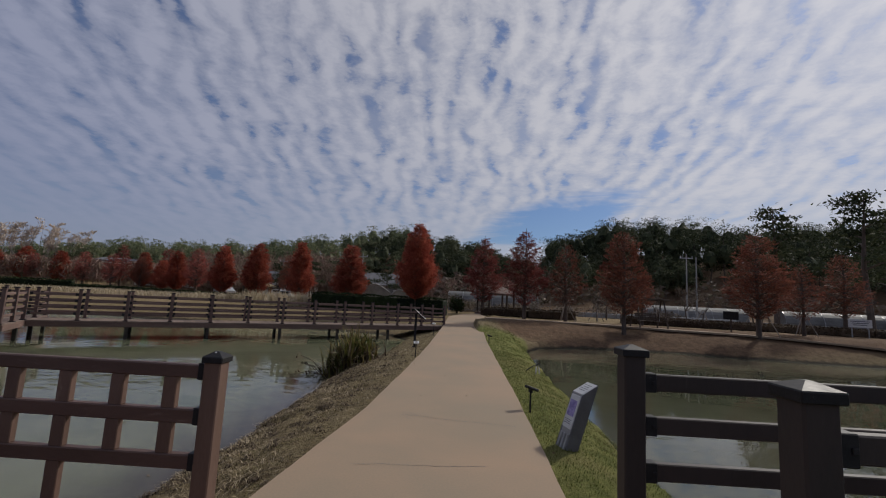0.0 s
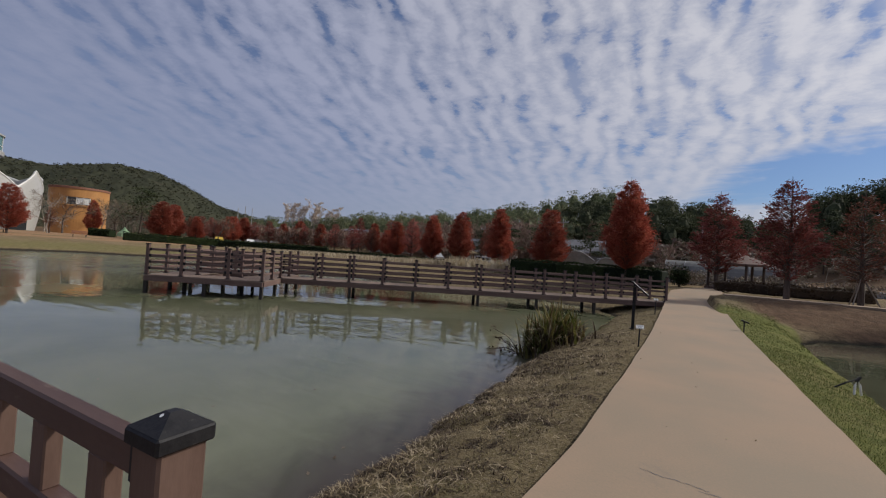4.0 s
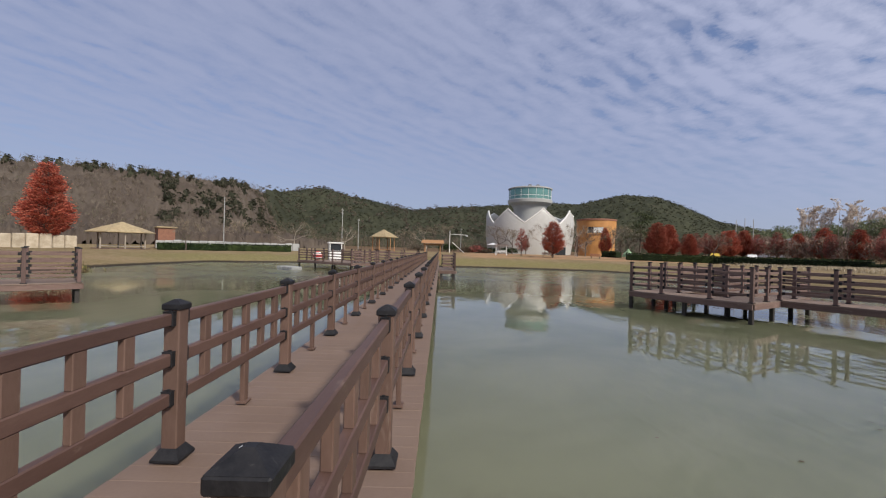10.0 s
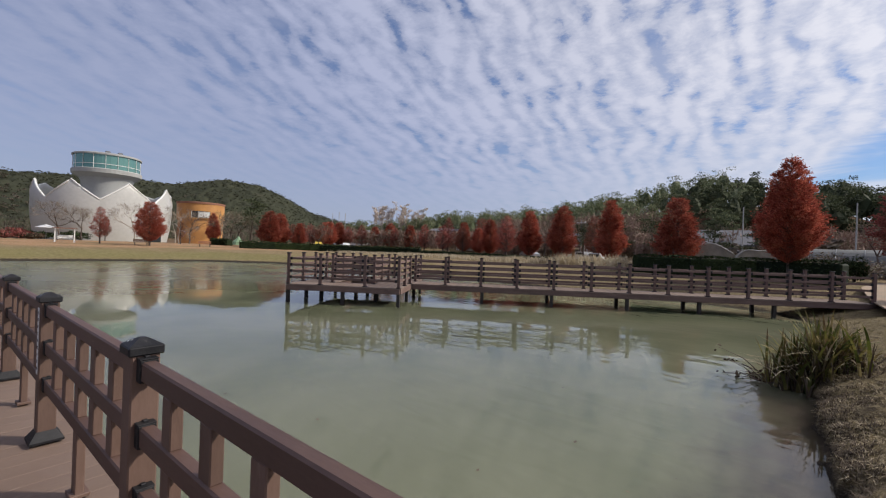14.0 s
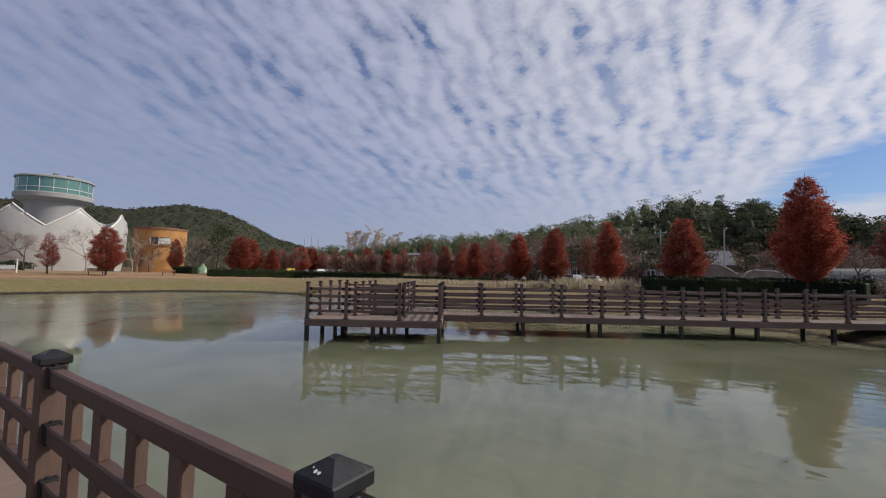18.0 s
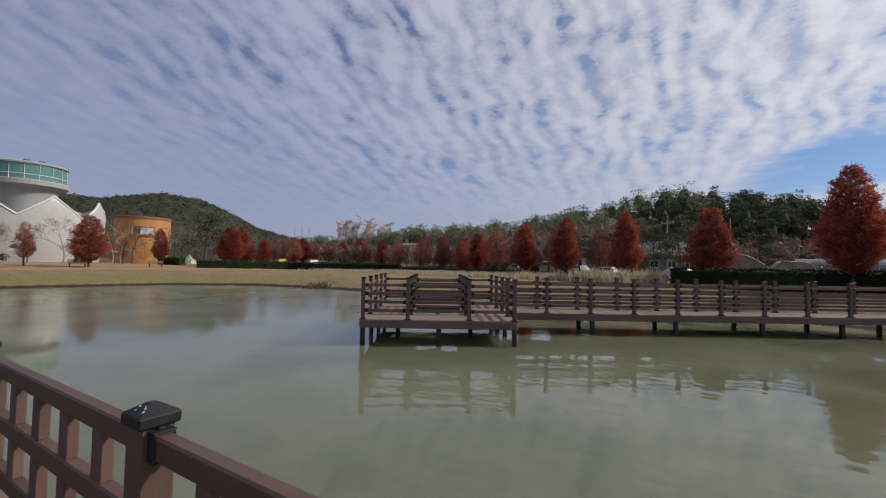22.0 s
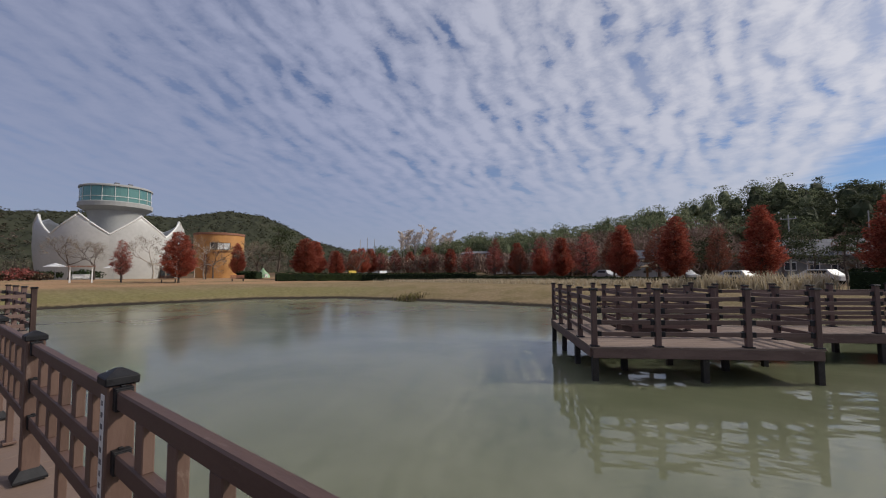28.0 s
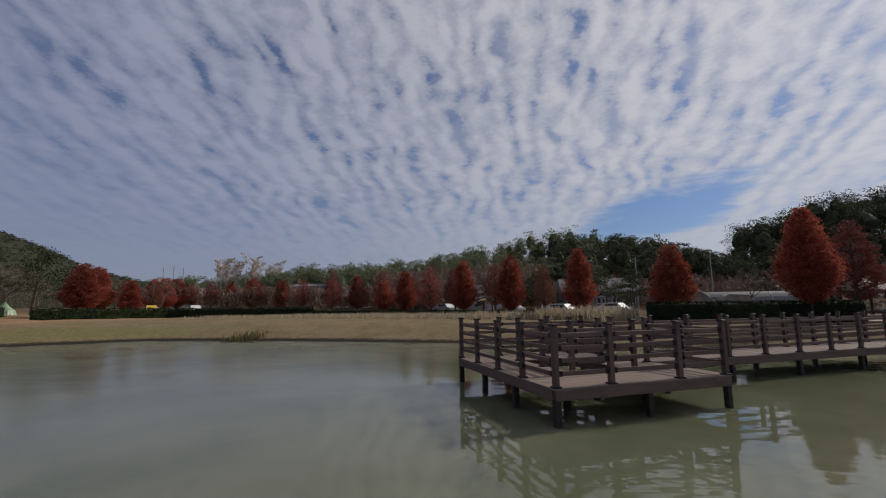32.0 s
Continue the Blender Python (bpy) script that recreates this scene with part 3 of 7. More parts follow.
RIDGE_X = (-200, -140, -110, -95, -75, -57, -46, -36, -25, -13, 0, 10, 18, 26, 36, 51, 74, 95, 118, 160, 400)
RIDGE_Z = (0.5, 1, 2.5, 6, 6.5, 8, 11, 11.5, 14.5, 15.5, 14, 12, 7.5, 7.5, 13, 18, 19, 17, 20, 24, 23)
WEST_AZ = (-170, -150, -137, -128, -118, -114, -111, -106, -102, -94, -90, -82, -77, -72, -66.5, -63, -60, -56.6, -51.6, -48, -44, -36)
WEST_EL = (3, 5.4, 6.2, 6.6, 6.5, 6.0, 5.9, 6.8, 5.9, 4.5, 5.0, 5.4, 5.7, 5.4, 6.5, 6.2, 5.1, 3.3, 2.1, 1.3, 0.6, 0.0)


def smooth(t):
    t = np.clip(t, 0, 1)
    return t * t * (3 - 2 * t)


def land(px, py):
    """Height of the ground."""
    px, py = np.asarray(px, float), np.asarray(py, float)
    dw, de = pond_distance(px, py, POND_WEST), pond_distance(px, py, POND_EAST)
    near = smooth((9.0 - np.abs(px - 1.8)) / 5.0) * smooth((24.0 - py) / 5.0)
    ragged = near * (0.055 * np.sin(3.3 * py + 1.3 * np.sin(1.1 * py)) + 0.035 * np.sin(9.1 * py) + 0.02 * np.sin(17 * py + px))
    dw, de = dw + ragged, de + ragged
    d = np.minimum(dw, de)
    broad = np.where(de < dw, 4.5, 10.0)
    width = near * np.where(de < dw, 1.55, 2.15) + (1 - near) * broad
    top = near * -0.055 + (1 - near) * np.where(de < dw, 0.42, 0.30)
    top = top + 0.7 * smooth((-px - 60) / 40) + 0.5 * smooth((py - 45) / 40)
    bank = WATER + (top - WATER) * np.sin(np.clip(d / width, 0, 1) * np.pi / 2) ** 0.9
    bank = bank + near * 0.15 * smooth(d / 0.08) * (1 - smooth((d - 0.1) / 1.0))
    z = np.where(d > 0, bank, WATER - 1.0 * np.clip(-d / 2.5, 0, 1))
    north = np.interp(px, RIDGE_X, RIDGE_Z) * smooth((py - 82) / 50)
    az, r = np.degrees(np.arctan2(px, py)), np.hypot(px, py)
    el = np.interp(az, WEST_AZ, WEST_EL, left=0, right=0)
    close = smooth((-108 - az) / 8)
    reach = 410 - 190 * close
    west = np.tan(np.radians(el)) * reach * smooth((r - reach * 0.48) / (reach * 0.52))
    return z + np.maximum(north, west) + 1.2 * smooth((r - 60) / 200) * (np.sin(px * 0.021 + 1) * np.cos(py * 0.017))


def land_z(x, y):
    return float(land(np.array([x]), np.array([y]))[0])


def lines(*spans):
    """Grid lines: (start, end, step) spans joined."""
    out = []
    for a, b, s in spans:
        out += list(np.arange(a, b, s))
    return np.array(out)


def make_ground():
    xs = lines((-3000, -600, 300), (-600, -80, 14), (-80, -60, 2.5), (-60, -8, 0.9), (-8, -2.0, 0.22), (-2.0, -1.0, 0.06), (-1.0, 4.3, 0.2), (4.3, 5.2, 0.09), (5.2, 8, 0.22), (8, 50, 1.0), (50, 320, 12), (320, 3200, 320))
    ys = lines((-3000, -400, 300), (-400, -40, 14), (-40, -6, 1.2), (-6, 0, 0.3), (0, 14, 0.15), (14, 26, 0.3), (26, 48, 0.9), (48, 90, 3), (90, 420, 11), (420, 3300, 320))
    gx, gy = np.meshgrid(xs, ys)
    px, py = gx.ravel(), gy.ravel()
    z = land(px, py)
    rng = np.random.default_rng(4)
    lump = np.sin(px * 2.3 + np.sin(py * 1.7)) * np.cos(py * 2.9 + 0.5 * np.sin(px * 3.1))
    d = np.minimum(pond_distance(px, py, POND_WEST), pond_distance(px, py, POND_EAST))
    on_path = (px > 0.0) & (px < 4.2) & (py < 32)
    z = z + np.where((d > -0.6) & ~on_path & (d < 30), 0.026 * lump + rng.normal(0, 0.020, len(px)), 0)
    z = np.where(on_path & (px > 0.25) & (px < 3.3), np.minimum(z, -0.045), z)
    nx, ny = len(xs), len(ys)
    idx = np.arange(nx * ny).reshape(ny, nx)
    quads = np.stack([idx[:-1, :-1], idx[:-1, 1:], idx[1:, 1:], idx[1:, :-1]], -1).reshape(-1, 4)
    me = bpy.data.meshes.new("ground")
    me.from_pydata(np.stack([px, py, z], 1).tolist(), [], quads.tolist())
    dw = pond_distance(px, py, POND_WEST)
    green = ((px > 2.6) & (px < 6) & (py < 22.5)).astype(float) * smooth((23 - py) / 2)
    lawn = 0.45 * smooth((-px - 40) / 14) * smooth((3.5 - np.abs(dw - 3.5)) / 2.0)
    soil = smooth((py - 21.5) / 2.0) * smooth((px - 4.2) / 1.0) * smooth((34 - py) / 6)
    terrace = smooth((-px - 65) / 6) * smooth((px + 135) / 8) * smooth((py - 2) / 5) * smooth((52 - py) / 8)
    soil = np.maximum(soil, 0.9 * smooth((py - 44) / 10) * (px > -60))
    soil = np.maximum(soil, 0.9 * smooth((np.hypot(px, py) - 120) / 40))
    att = me.color_attributes.new("cover", "FLOAT_COLOR", "POINT")
    att.data.foreach_set("color", np.stack([np.maximum(green, lawn), soil, terrace, 1 + 0 * px], 1).ravel())
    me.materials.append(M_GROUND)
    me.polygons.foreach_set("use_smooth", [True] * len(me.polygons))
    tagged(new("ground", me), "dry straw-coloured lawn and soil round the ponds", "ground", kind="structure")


make_ground()


def make_water():
    for name, x0, x1, y0, y1, label, material in (("water", -63, 1.6, -34, 31, "calm murky green pond water", M_WATER), ("water", 2.0, 50, -30, 27, "still dark green water of the smaller pond", M_POOL)):
        s = Shape().add([(x0, y0, WATER), (x1, y0, WATER), (x1, y1, WATER), (x0, y1, WATER)], [(0, 1, 2, 3)])
        tagged(part(name, s, material), label, "pond", kind="structure")


make_water()


def ribbon(name, left, right, label, material, thick=0.05):
    """A paved way between two edges, as a slab with its own thickness."""
    s = Shape()
    n = len(left)
    rows = []
    for a, b in zip(left, right):
        rows.append([(a[0], a[1], a[2]), (b[0], b[1], b[2]), (b[0], b[1], b[2] - thick), (a[0], a[1], a[2] - thick)])
    verts = [p for r in rows for p in r]
    faces = []
    for k in range(n - 1):
        for i in range(4):
            j = (i + 1) % 4
            faces.append((4 * k + i, 4 * k + j, 4 * k + 4 + j, 4 * k + 4 + i))
    faces += [(3, 2, 1, 0), tuple(4 * (n - 1) + i for i in range(4))]
    faces = [f[::-1] for f in faces]
    s.add(verts, faces)
    return tagged(part(name, s, material), label, "path", kind="structure")


def path_edges():
    ly, lx = (-14, 0, 1, 3.2, 6.4, 11.3, 18, 25, 28, 31, 37, 48), (0.22, 0.24, 0.34, 0.60, 0.77, 0.97, 1.12, 1.25, 1.35, 1.5, 2.6, 7.0)
    ry, rx = (-14, 0, 1, 4.5, 8, 14.7, 20, 23, 25, 26.5, 27.6, 29, 31, 37, 48), (2.75, 2.80, 2.84, 2.98, 3.07, 3.25, 3.50, 3.70, 4.05, 4.6, 5.6, 5.0, 4.4, 4.9, 9.2)
    ys = np.linspace(-14, 48, 249)
    wob = 0.004 * np.sin(ys * 2.1) + 0.003 * np.sin(ys * 5.3 + 1)
    zs = 0.0 + 0.35 * smooth((ys - 24) / 8) + 0.06 * smooth((ys - 33) / 10)
    left = [(float(np.interp(y, ly, lx) + w), float(y), float(z)) for y, w, z in zip(ys, wob, zs)]
    right = [(float(np.interp(y, ry, rx) - w), float(y), float(z)) for y, w, z in zip(ys, wob, zs)]
    return left, right


PATH_L, PATH_R = path_edges()
ribbon("pavement", PATH_L, PATH_R, "tan concrete footpath with faint cracks and stains", M_PATH)
SIDE = [(4.2 + 1.5 * k, 28.6 - 0.07 * k - 0.018 * k * k, 0) for k in range(26)]
ribbon("pavement", [(x, y + 0.65, land_z(x, y) + 0.07) for x, y, _ in SIDE], [(x, y - 0.65, land_z(x, y) + 0.07) for x, y, _ in SIDE], "narrow pale concrete path along the far bank", M_PATH, 0.12)

# ---------------------------------------------------------------- footbridge
BAY, POST_X0, BAYS = 2.22, 0.24, 26
FENCE_R, FENCE_L = 0.0, -1.55


def pyramid_cap(w=0.14, skirt=0.042, rise=0.032):
    h = w / 2
    s = Shape()
    s.box((0, 0, skirt / 2), (w, w, skirt), 0.006)
    k = h - 0.004
    s.add([(-k, -k, skirt), (k, -k, skirt), (k, k, skirt), (-k, k, skirt), (-0.012, -0.012, skirt + rise), (0.012, -0.012, skirt + rise), (0.012, 0.012, skirt + rise), (-0.012, 0.012, skirt + rise)],
          [(0, 1, 5, 4), (1, 2, 6, 5), (2, 3, 7, 6), (3, 0, 4, 7), (4, 5, 6, 7)])
    return s


def skirt_base(w0=0.205, w1=0.118, h=0.085):
    a, b = w0 / 2, w1 / 2
    s = Shape()
    rings = [(a, 0), (a, 0.018), (b, h), (b - 0.006, h)]
    verts = [(sx * r, sy * r, z) for r, z in rings for sx, sy in ((-1, -1), (1, -1), (1, 1), (-1, 1))]
    faces = [(4 * k + i, 4 * k + (i + 1) % 4, 4 * k + 4 + (i + 1) % 4, 4 * k + 4 + i) for k in range(3) for i in range(4)]
    return s.add(verts, faces)


ME_POST = Shape().box((0, 0, 0.5475), (0.114, 0.114, 1.095), 0.007).mesh("post", M_POST)
ME_CAP = pyramid_cap().mesh("cap", M_BLACK)
ME_BASE = skirt_base().mesh("base", M_BLACK)
RAIL_Z, RAIL_H = (1.026, 0.737, 0.452), (0.088, 0.092, 0.092)
ME_RAIL = [Shape().box((0, 0, 0), (BAY - 0.12, 0.060, RAIL_H[k]), 0.008).mesh("rail", M_RAIL) for k in range(3)]
ME_BRACKET = Shape().box((0, 0, 0), (0.050, 0.072, 0.102), 0.004).box((-0.004, 0, 0.054), (0.058, 0.075, 0.006), 0.002).box((-0.010, 0, 0.060), (0.022, 0.022, 0.010), 0.003).mesh("bracket", M_BLACK)
ME_BRACKET_S = Shape().box((0, 0, 0), (0.050, 0.072, 0.104), 0.004).box((-0.004, 0, 0.055), (0.058, 0.075, 0.006), 0.002).box((-0.010, 0, 0.061), (0.022, 0.022, 0.010), 0.003).mesh("bracket", M_BLACK)


def upright(z0, z1):
    return Shape().box((0, 0, (z0 + z1) / 2), (0.092, 0.048, z1 - z0), 0.005)


ME_BAR_U = upright(RAIL_Z[1] + RAIL_H[1] / 2 - 0.002, RAIL_Z[0] - RAIL_H[0] / 2 + 0.002).mesh("bar", M_POST)
ME_BAR_D = upright(RAIL_Z[2] + RAIL_H[2] / 2 - 0.002, RAIL_Z[1] - RAIL_H[1] / 2 + 0.002).mesh("bar", M_POST)
ME_LEG = upright(0.0, RAIL_Z[2] - RAIL_H[2] / 2 + 0.002).box((0, 0, 0.012), (0.13, 0.10, 0.024), 0.004).mesh("leg", M_POST)


def bridge_fence(y, label):
    f = thing("bridge_fence", label, "fence", pose(0, y, 0.015), "railings of the footbridge")
    for k in range(BAYS + 1):
        x = POST_X0 - BAY * k
        post = part("post", ME_POST, None, f, m=pose(x, 0, 0))
        part("cap", ME_CAP, None, post, "black iron cap", pose(0, 0, 1.09))
        part("base", ME_BASE, None, post, "black iron skirt", pose(0, 0, 0.001))
        if k == BAYS:
            break
        mid = x - BAY / 2
        for j in range(3):
            rail = part("rail", ME_RAIL[j], None, f, m=pose(mid, 0, RAIL_Z[j]))
            for sx, turn in ((-1, 0), (1, 180)):
                part("bracket", ME_BRACKET if j == 0 else ME_BRACKET_S, None, rail, "", pose(sx * (BAY / 2 - 0.080), 0, 0, 0, 0, turn))
        for i in range(1, 6):
            bx = x - BAY / 2 + 0.36 * (3 - i) + (0.10 if k == 0 else 0.0)
            part("bar", ME_BAR_U, None, f, m=pose(bx, 0, 0))
            part("bar", ME_BAR_D, None, f, m=pose(bx, 0, 0))
            if i == 3:
                part("leg", ME_LEG, None, f, m=pose(bx, 0, 0))
    return f


bridge_fence(FENCE_R, "brown composite railing with black caps, along the pond")
bridge_fence(FENCE_L, "brown composite railing with black caps, opposite side")


def make_bridge():
    b = thing("footbridge", "long brown composite footbridge on dark piles", "bridge")
    x_end = -57.6
    me = Shape().box((0, -0.775, -0.02), (0.1915, 2.03, 0.038), 0.0035).mesh("plank", M_DECK)
    count = 300
    for k in range(count):
        part("plank", me, None, b, m=pose(0.33 - 0.1915 * k, random.uniform(-0.004, 0.004), random.uniform(-0.001, 0.001)))
    for y in (-1.70, -0.775, 0.15):
        part("beam", Shape().box(((0.42 + x_end) / 2, y, -0.145), (0.42 - x_end, 0.12, 0.21), 0.01), M_OLDPOST, b)
    pile = Shape().box((0, 0, -1.05), (0.15, 0.15, 1.6), 0.01).mesh("support_post", M_PILE)
    for k in range(1, BAYS + 1):
        for y in (-1.62, 0.07):
            part("support_post", pile, None, b, m=pose(POST_X0 - BAY * k, y, 0))


make_bridge()


def make_post_notice(k):
    """A narrow white printed strip on the path-side face of a railing post."""
    t = thing("post_notice", "narrow white printed strip fixed to a railing post", "notice", pose(POST_X0 - BAY * k + 0.0, FENCE_R, 0), "notices on railing posts")
    part("strip", Shape().box((-0.012, -0.0565, 0.80), (0.062, 0.004, 0.52), 0.001), M_SIGN, t)
    for j in range(9):
        part("print", Shape().box((-0.012, -0.0592, 1.02 - j * 0.054), (0.020 + 0.008 * (j % 3), 0.0014, 0.024), 0.0003), M_INK, t)


def cap_droppings():
    """Dried white bird droppings on the sloping cap tops."""
    rng = np.random.default_rng(35)
    s = Shape()
    for k in range(9):
        for y in (FENCE_R, FENCE_L):
            for _ in range(int(rng.integers(1, 6))):
                u, v, r = rng.uniform(-0.05, 0.05), rng.uniform(-0.055, -0.022), rng.uniform(0.002, 0.006)
                u = u * abs(v) / 0.055
                z = 0.015 + 1.09 + 0.042 + 0.032 * (0.066 - abs(v)) / 0.054 + 0.0012
                base = len(s.v)
                s.v += [(POST_X0 - BAY * k + u + r * math.cos(a), y + v + 0.86 * r * math.sin(a), z + 0.5 * r * math.sin(a)) for a in (0, 1.0, 2.1, 3.1, 4.2, 5.2)]
                s.f.append(tuple(base + i for i in range(6)))
    tagged(part("bird_droppings", s, M_SIGN), "small dried white bird droppings on the black post caps", "droppings", kind="stuff")


cap_droppings()
make_post_notice(3)
make_post_notice(8)

# railing of the bridge that leaves the path on the other side, with tall posts


def tall_fence(name, x0, y, n, gap, h, label):
    f = thing(name, label, "fence", pose(x0, y, 0), "railings of the eastern bridge")
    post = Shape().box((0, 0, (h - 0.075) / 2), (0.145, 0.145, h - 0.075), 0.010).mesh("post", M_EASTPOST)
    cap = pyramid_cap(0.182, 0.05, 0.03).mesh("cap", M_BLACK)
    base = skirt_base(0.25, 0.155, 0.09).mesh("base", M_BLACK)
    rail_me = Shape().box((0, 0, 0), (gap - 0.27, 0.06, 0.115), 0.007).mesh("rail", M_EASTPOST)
    br = Shape().box((0, 0, 0), (0.085, 0.085, 0.13), 0.005).box((0.02, -0.046, 0), (0.026, 0.01, 0.026), 0.003).mesh("bracket", M_BLACK)
    for k in range(n):
        p = part("post", post, None, f, m=pose(gap * k, 0, 0))
        part("cap", cap, None, p, "black iron cap", pose(0, 0, h - 0.085))
        part("base", base, None, p, "black iron skirt", pose(0, 0, 0.001))
        if k < n - 1:
            for z in (1.10, 0.81, 0.505):
                rail = part("rail", rail_me, None, f, m=pose(gap * (k + 0.5), 0, z))
                for sx in (-1, 1):
                    part("bracket", br, None, rail, "", pose(sx * (gap / 2 - 0.118), 0, 0))


EAST_Y0, EAST_Y1 = -1.07, 0.23
tall_fence("bridge_fence", 3.09, EAST_Y1, 9, 2.2, 1.36, "tall brown railing with three horizontal rails and black caps")
tall_fence("bridge_fence", 3.25, EAST_Y0, 9, 2.2, 1.36, "tall brown railing with three horizontal rails, near side")


def make_east_bridge():
    b = thing("footbridge", "narrow brown footbridge over the smaller pond", "bridge")
    me = Shape().box((0, (EAST_Y0 + EAST_Y1) / 2, -0.02), (0.186, EAST_Y1 - EAST_Y0 + 0.3, 0.038), 0.004).mesh("plank", M_DECK)
    for k in range(90):
        part("plank", me, None, b, m=pose(2.98 + 0.1915 * k, 0, 0))
    pile = Shape().box((0, 0, -1.0), (0.14, 0.14, 1.8), 0.01).mesh("support_post", M_PILE)
    for k in range(1, 9):
        for y in (EAST_Y0, EAST_Y1):
            part("support_post", pile, None, b, m=pose(3.0 + 2.2 * k, y, 0))
    for y in (EAST_Y0, EAST_Y1):
        part("beam", Shape().box((2.85 + 8.6, y, -0.14), (17.2, 0.10, 0.20), 0.01), M_OLDPOST, b)


make_east_bridge()

# ---------------------------------------------------------------- docks
ME_DPOST = Shape().box((0, 0, 0.65), (0.12, 0.12, 1.30), 0.007).mesh("post", M_OLDPOST)
ME_DCAP = Shape().box((0, 0, 0.012), (0.165, 0.165, 0.028), 0.006).box((0, 0, 0.032), (0.13, 0.13, 0.016), 0.004).mesh("cap", M_BLACK)
ME_DFOOT = Shape().box((0, 0, 0.015), (0.19, 0.19, 0.03), 0.004).mesh("base", M_BLACK)
ME_DBR = Shape().box((0, 0, 0), (0.10, 0.066, 0.116), 0.006).mesh("bracket", M_BLACK)
RAILS = {}


def dock_rail(length):
    key = round(length, 2)
    if key not in RAILS:
        RAILS[key] = Shape().box((0, 0, 0), (length - 0.18, 0.045, 0.095), 0.006).mesh("rail", M_OLD)
    return RAILS[key]


def dock_fence(parent, pts, z, post_at=True, rails=(1.09, 0.82, 0.555, 0.285)):
    """Posts at the points and four rails between each two of them."""
    for k, (x, y) in enumerate(pts):
        if post_at is True or k in post_at:
            p = part("post", ME_DPOST, None, parent, m=pose(x, y, z))
            part("cap", ME_DCAP, None, p, "black cap", pose(0, 0, 1.30))
            part("base", ME_DFOOT, None, p, "black foot plate", pose(0, 0, 0))
        if k < len(pts) - 1:
            x1, y1 = pts[k + 1]
            length, turn = math.hypot(x1 - x, y1 - y), math.degrees(math.atan2(y1 - y, x1 - x))
            for h in rails:
                r = part("rail", dock_rail(length), None, parent, m=pose((x + x1) / 2, (y + y1) / 2, z + h, 0, random.uniform(-0.3, 0.3), turn))
                for sx in (-1, 1):
                    part("bracket", ME_DBR, None, r, "", pose(sx * (length / 2 - 0.111), 0, 0))


def boards(parent, x0, x1, y0, y1, z, across="y", gap=0.145):
    """Deck boards over a rectangle; across: the way in which they run."""
    if across == "y":
        n = max(1, round((x1 - x0) / gap))
        w = (x1 - x0) / n
        me = Shape().box((0, 0, -0.018), (w - 0.006, y1 - y0, 0.036), 0.004).mesh("board", M_OLDDECK)
        for k in range(n):
            part("board", me, None, parent, m=pose(x0 + w * (k + 0.5), (y0 + y1) / 2, z + random.uniform(-0.002, 0.002)))
    else:
        n = max(1, round((y1 - y0) / gap))
        w = (y1 - y0) / n
        me = Shape().box((0, 0, -0.018), (w - 0.006, x1 - x0, 0.036), 0.004).mesh("board", M_OLDDECK)
        for k in range(n):
            part("board", me, None, parent, m=pose((x0 + x1) / 2, y0 + w * (k + 0.5), z + random.uniform(-0.002, 0.002), 0, 0, 90))


def beam(parent, a, b, z, h=0.2, w=0.07):
    length, turn = math.hypot(b[0] - a[0], b[1] - a[1]), math.degrees(math.atan2(b[1] - a[1], b[0] - a[0]))
    part("beam", Shape().box((0, 0, 0), (length, w, h), 0.008), M_OLD, parent, m=pose((a[0] + b[0]) / 2, (a[1] + b[1]) / 2, z, 0, 0, turn))


def piles(parent, pts, z=-0.3, w=0.14, depth=1.5):
    me = Shape().box((0, 0, -depth / 2), (w, w, depth), 0.01).mesh("support_post", M_PILE)
    for x, y in pts:
        part("support_post", me, None, parent, m=pose(x, y, z, 0, 0, random.uniform(-4, 4)))


DOCK_TURN = 32.75
DZ = -0.085


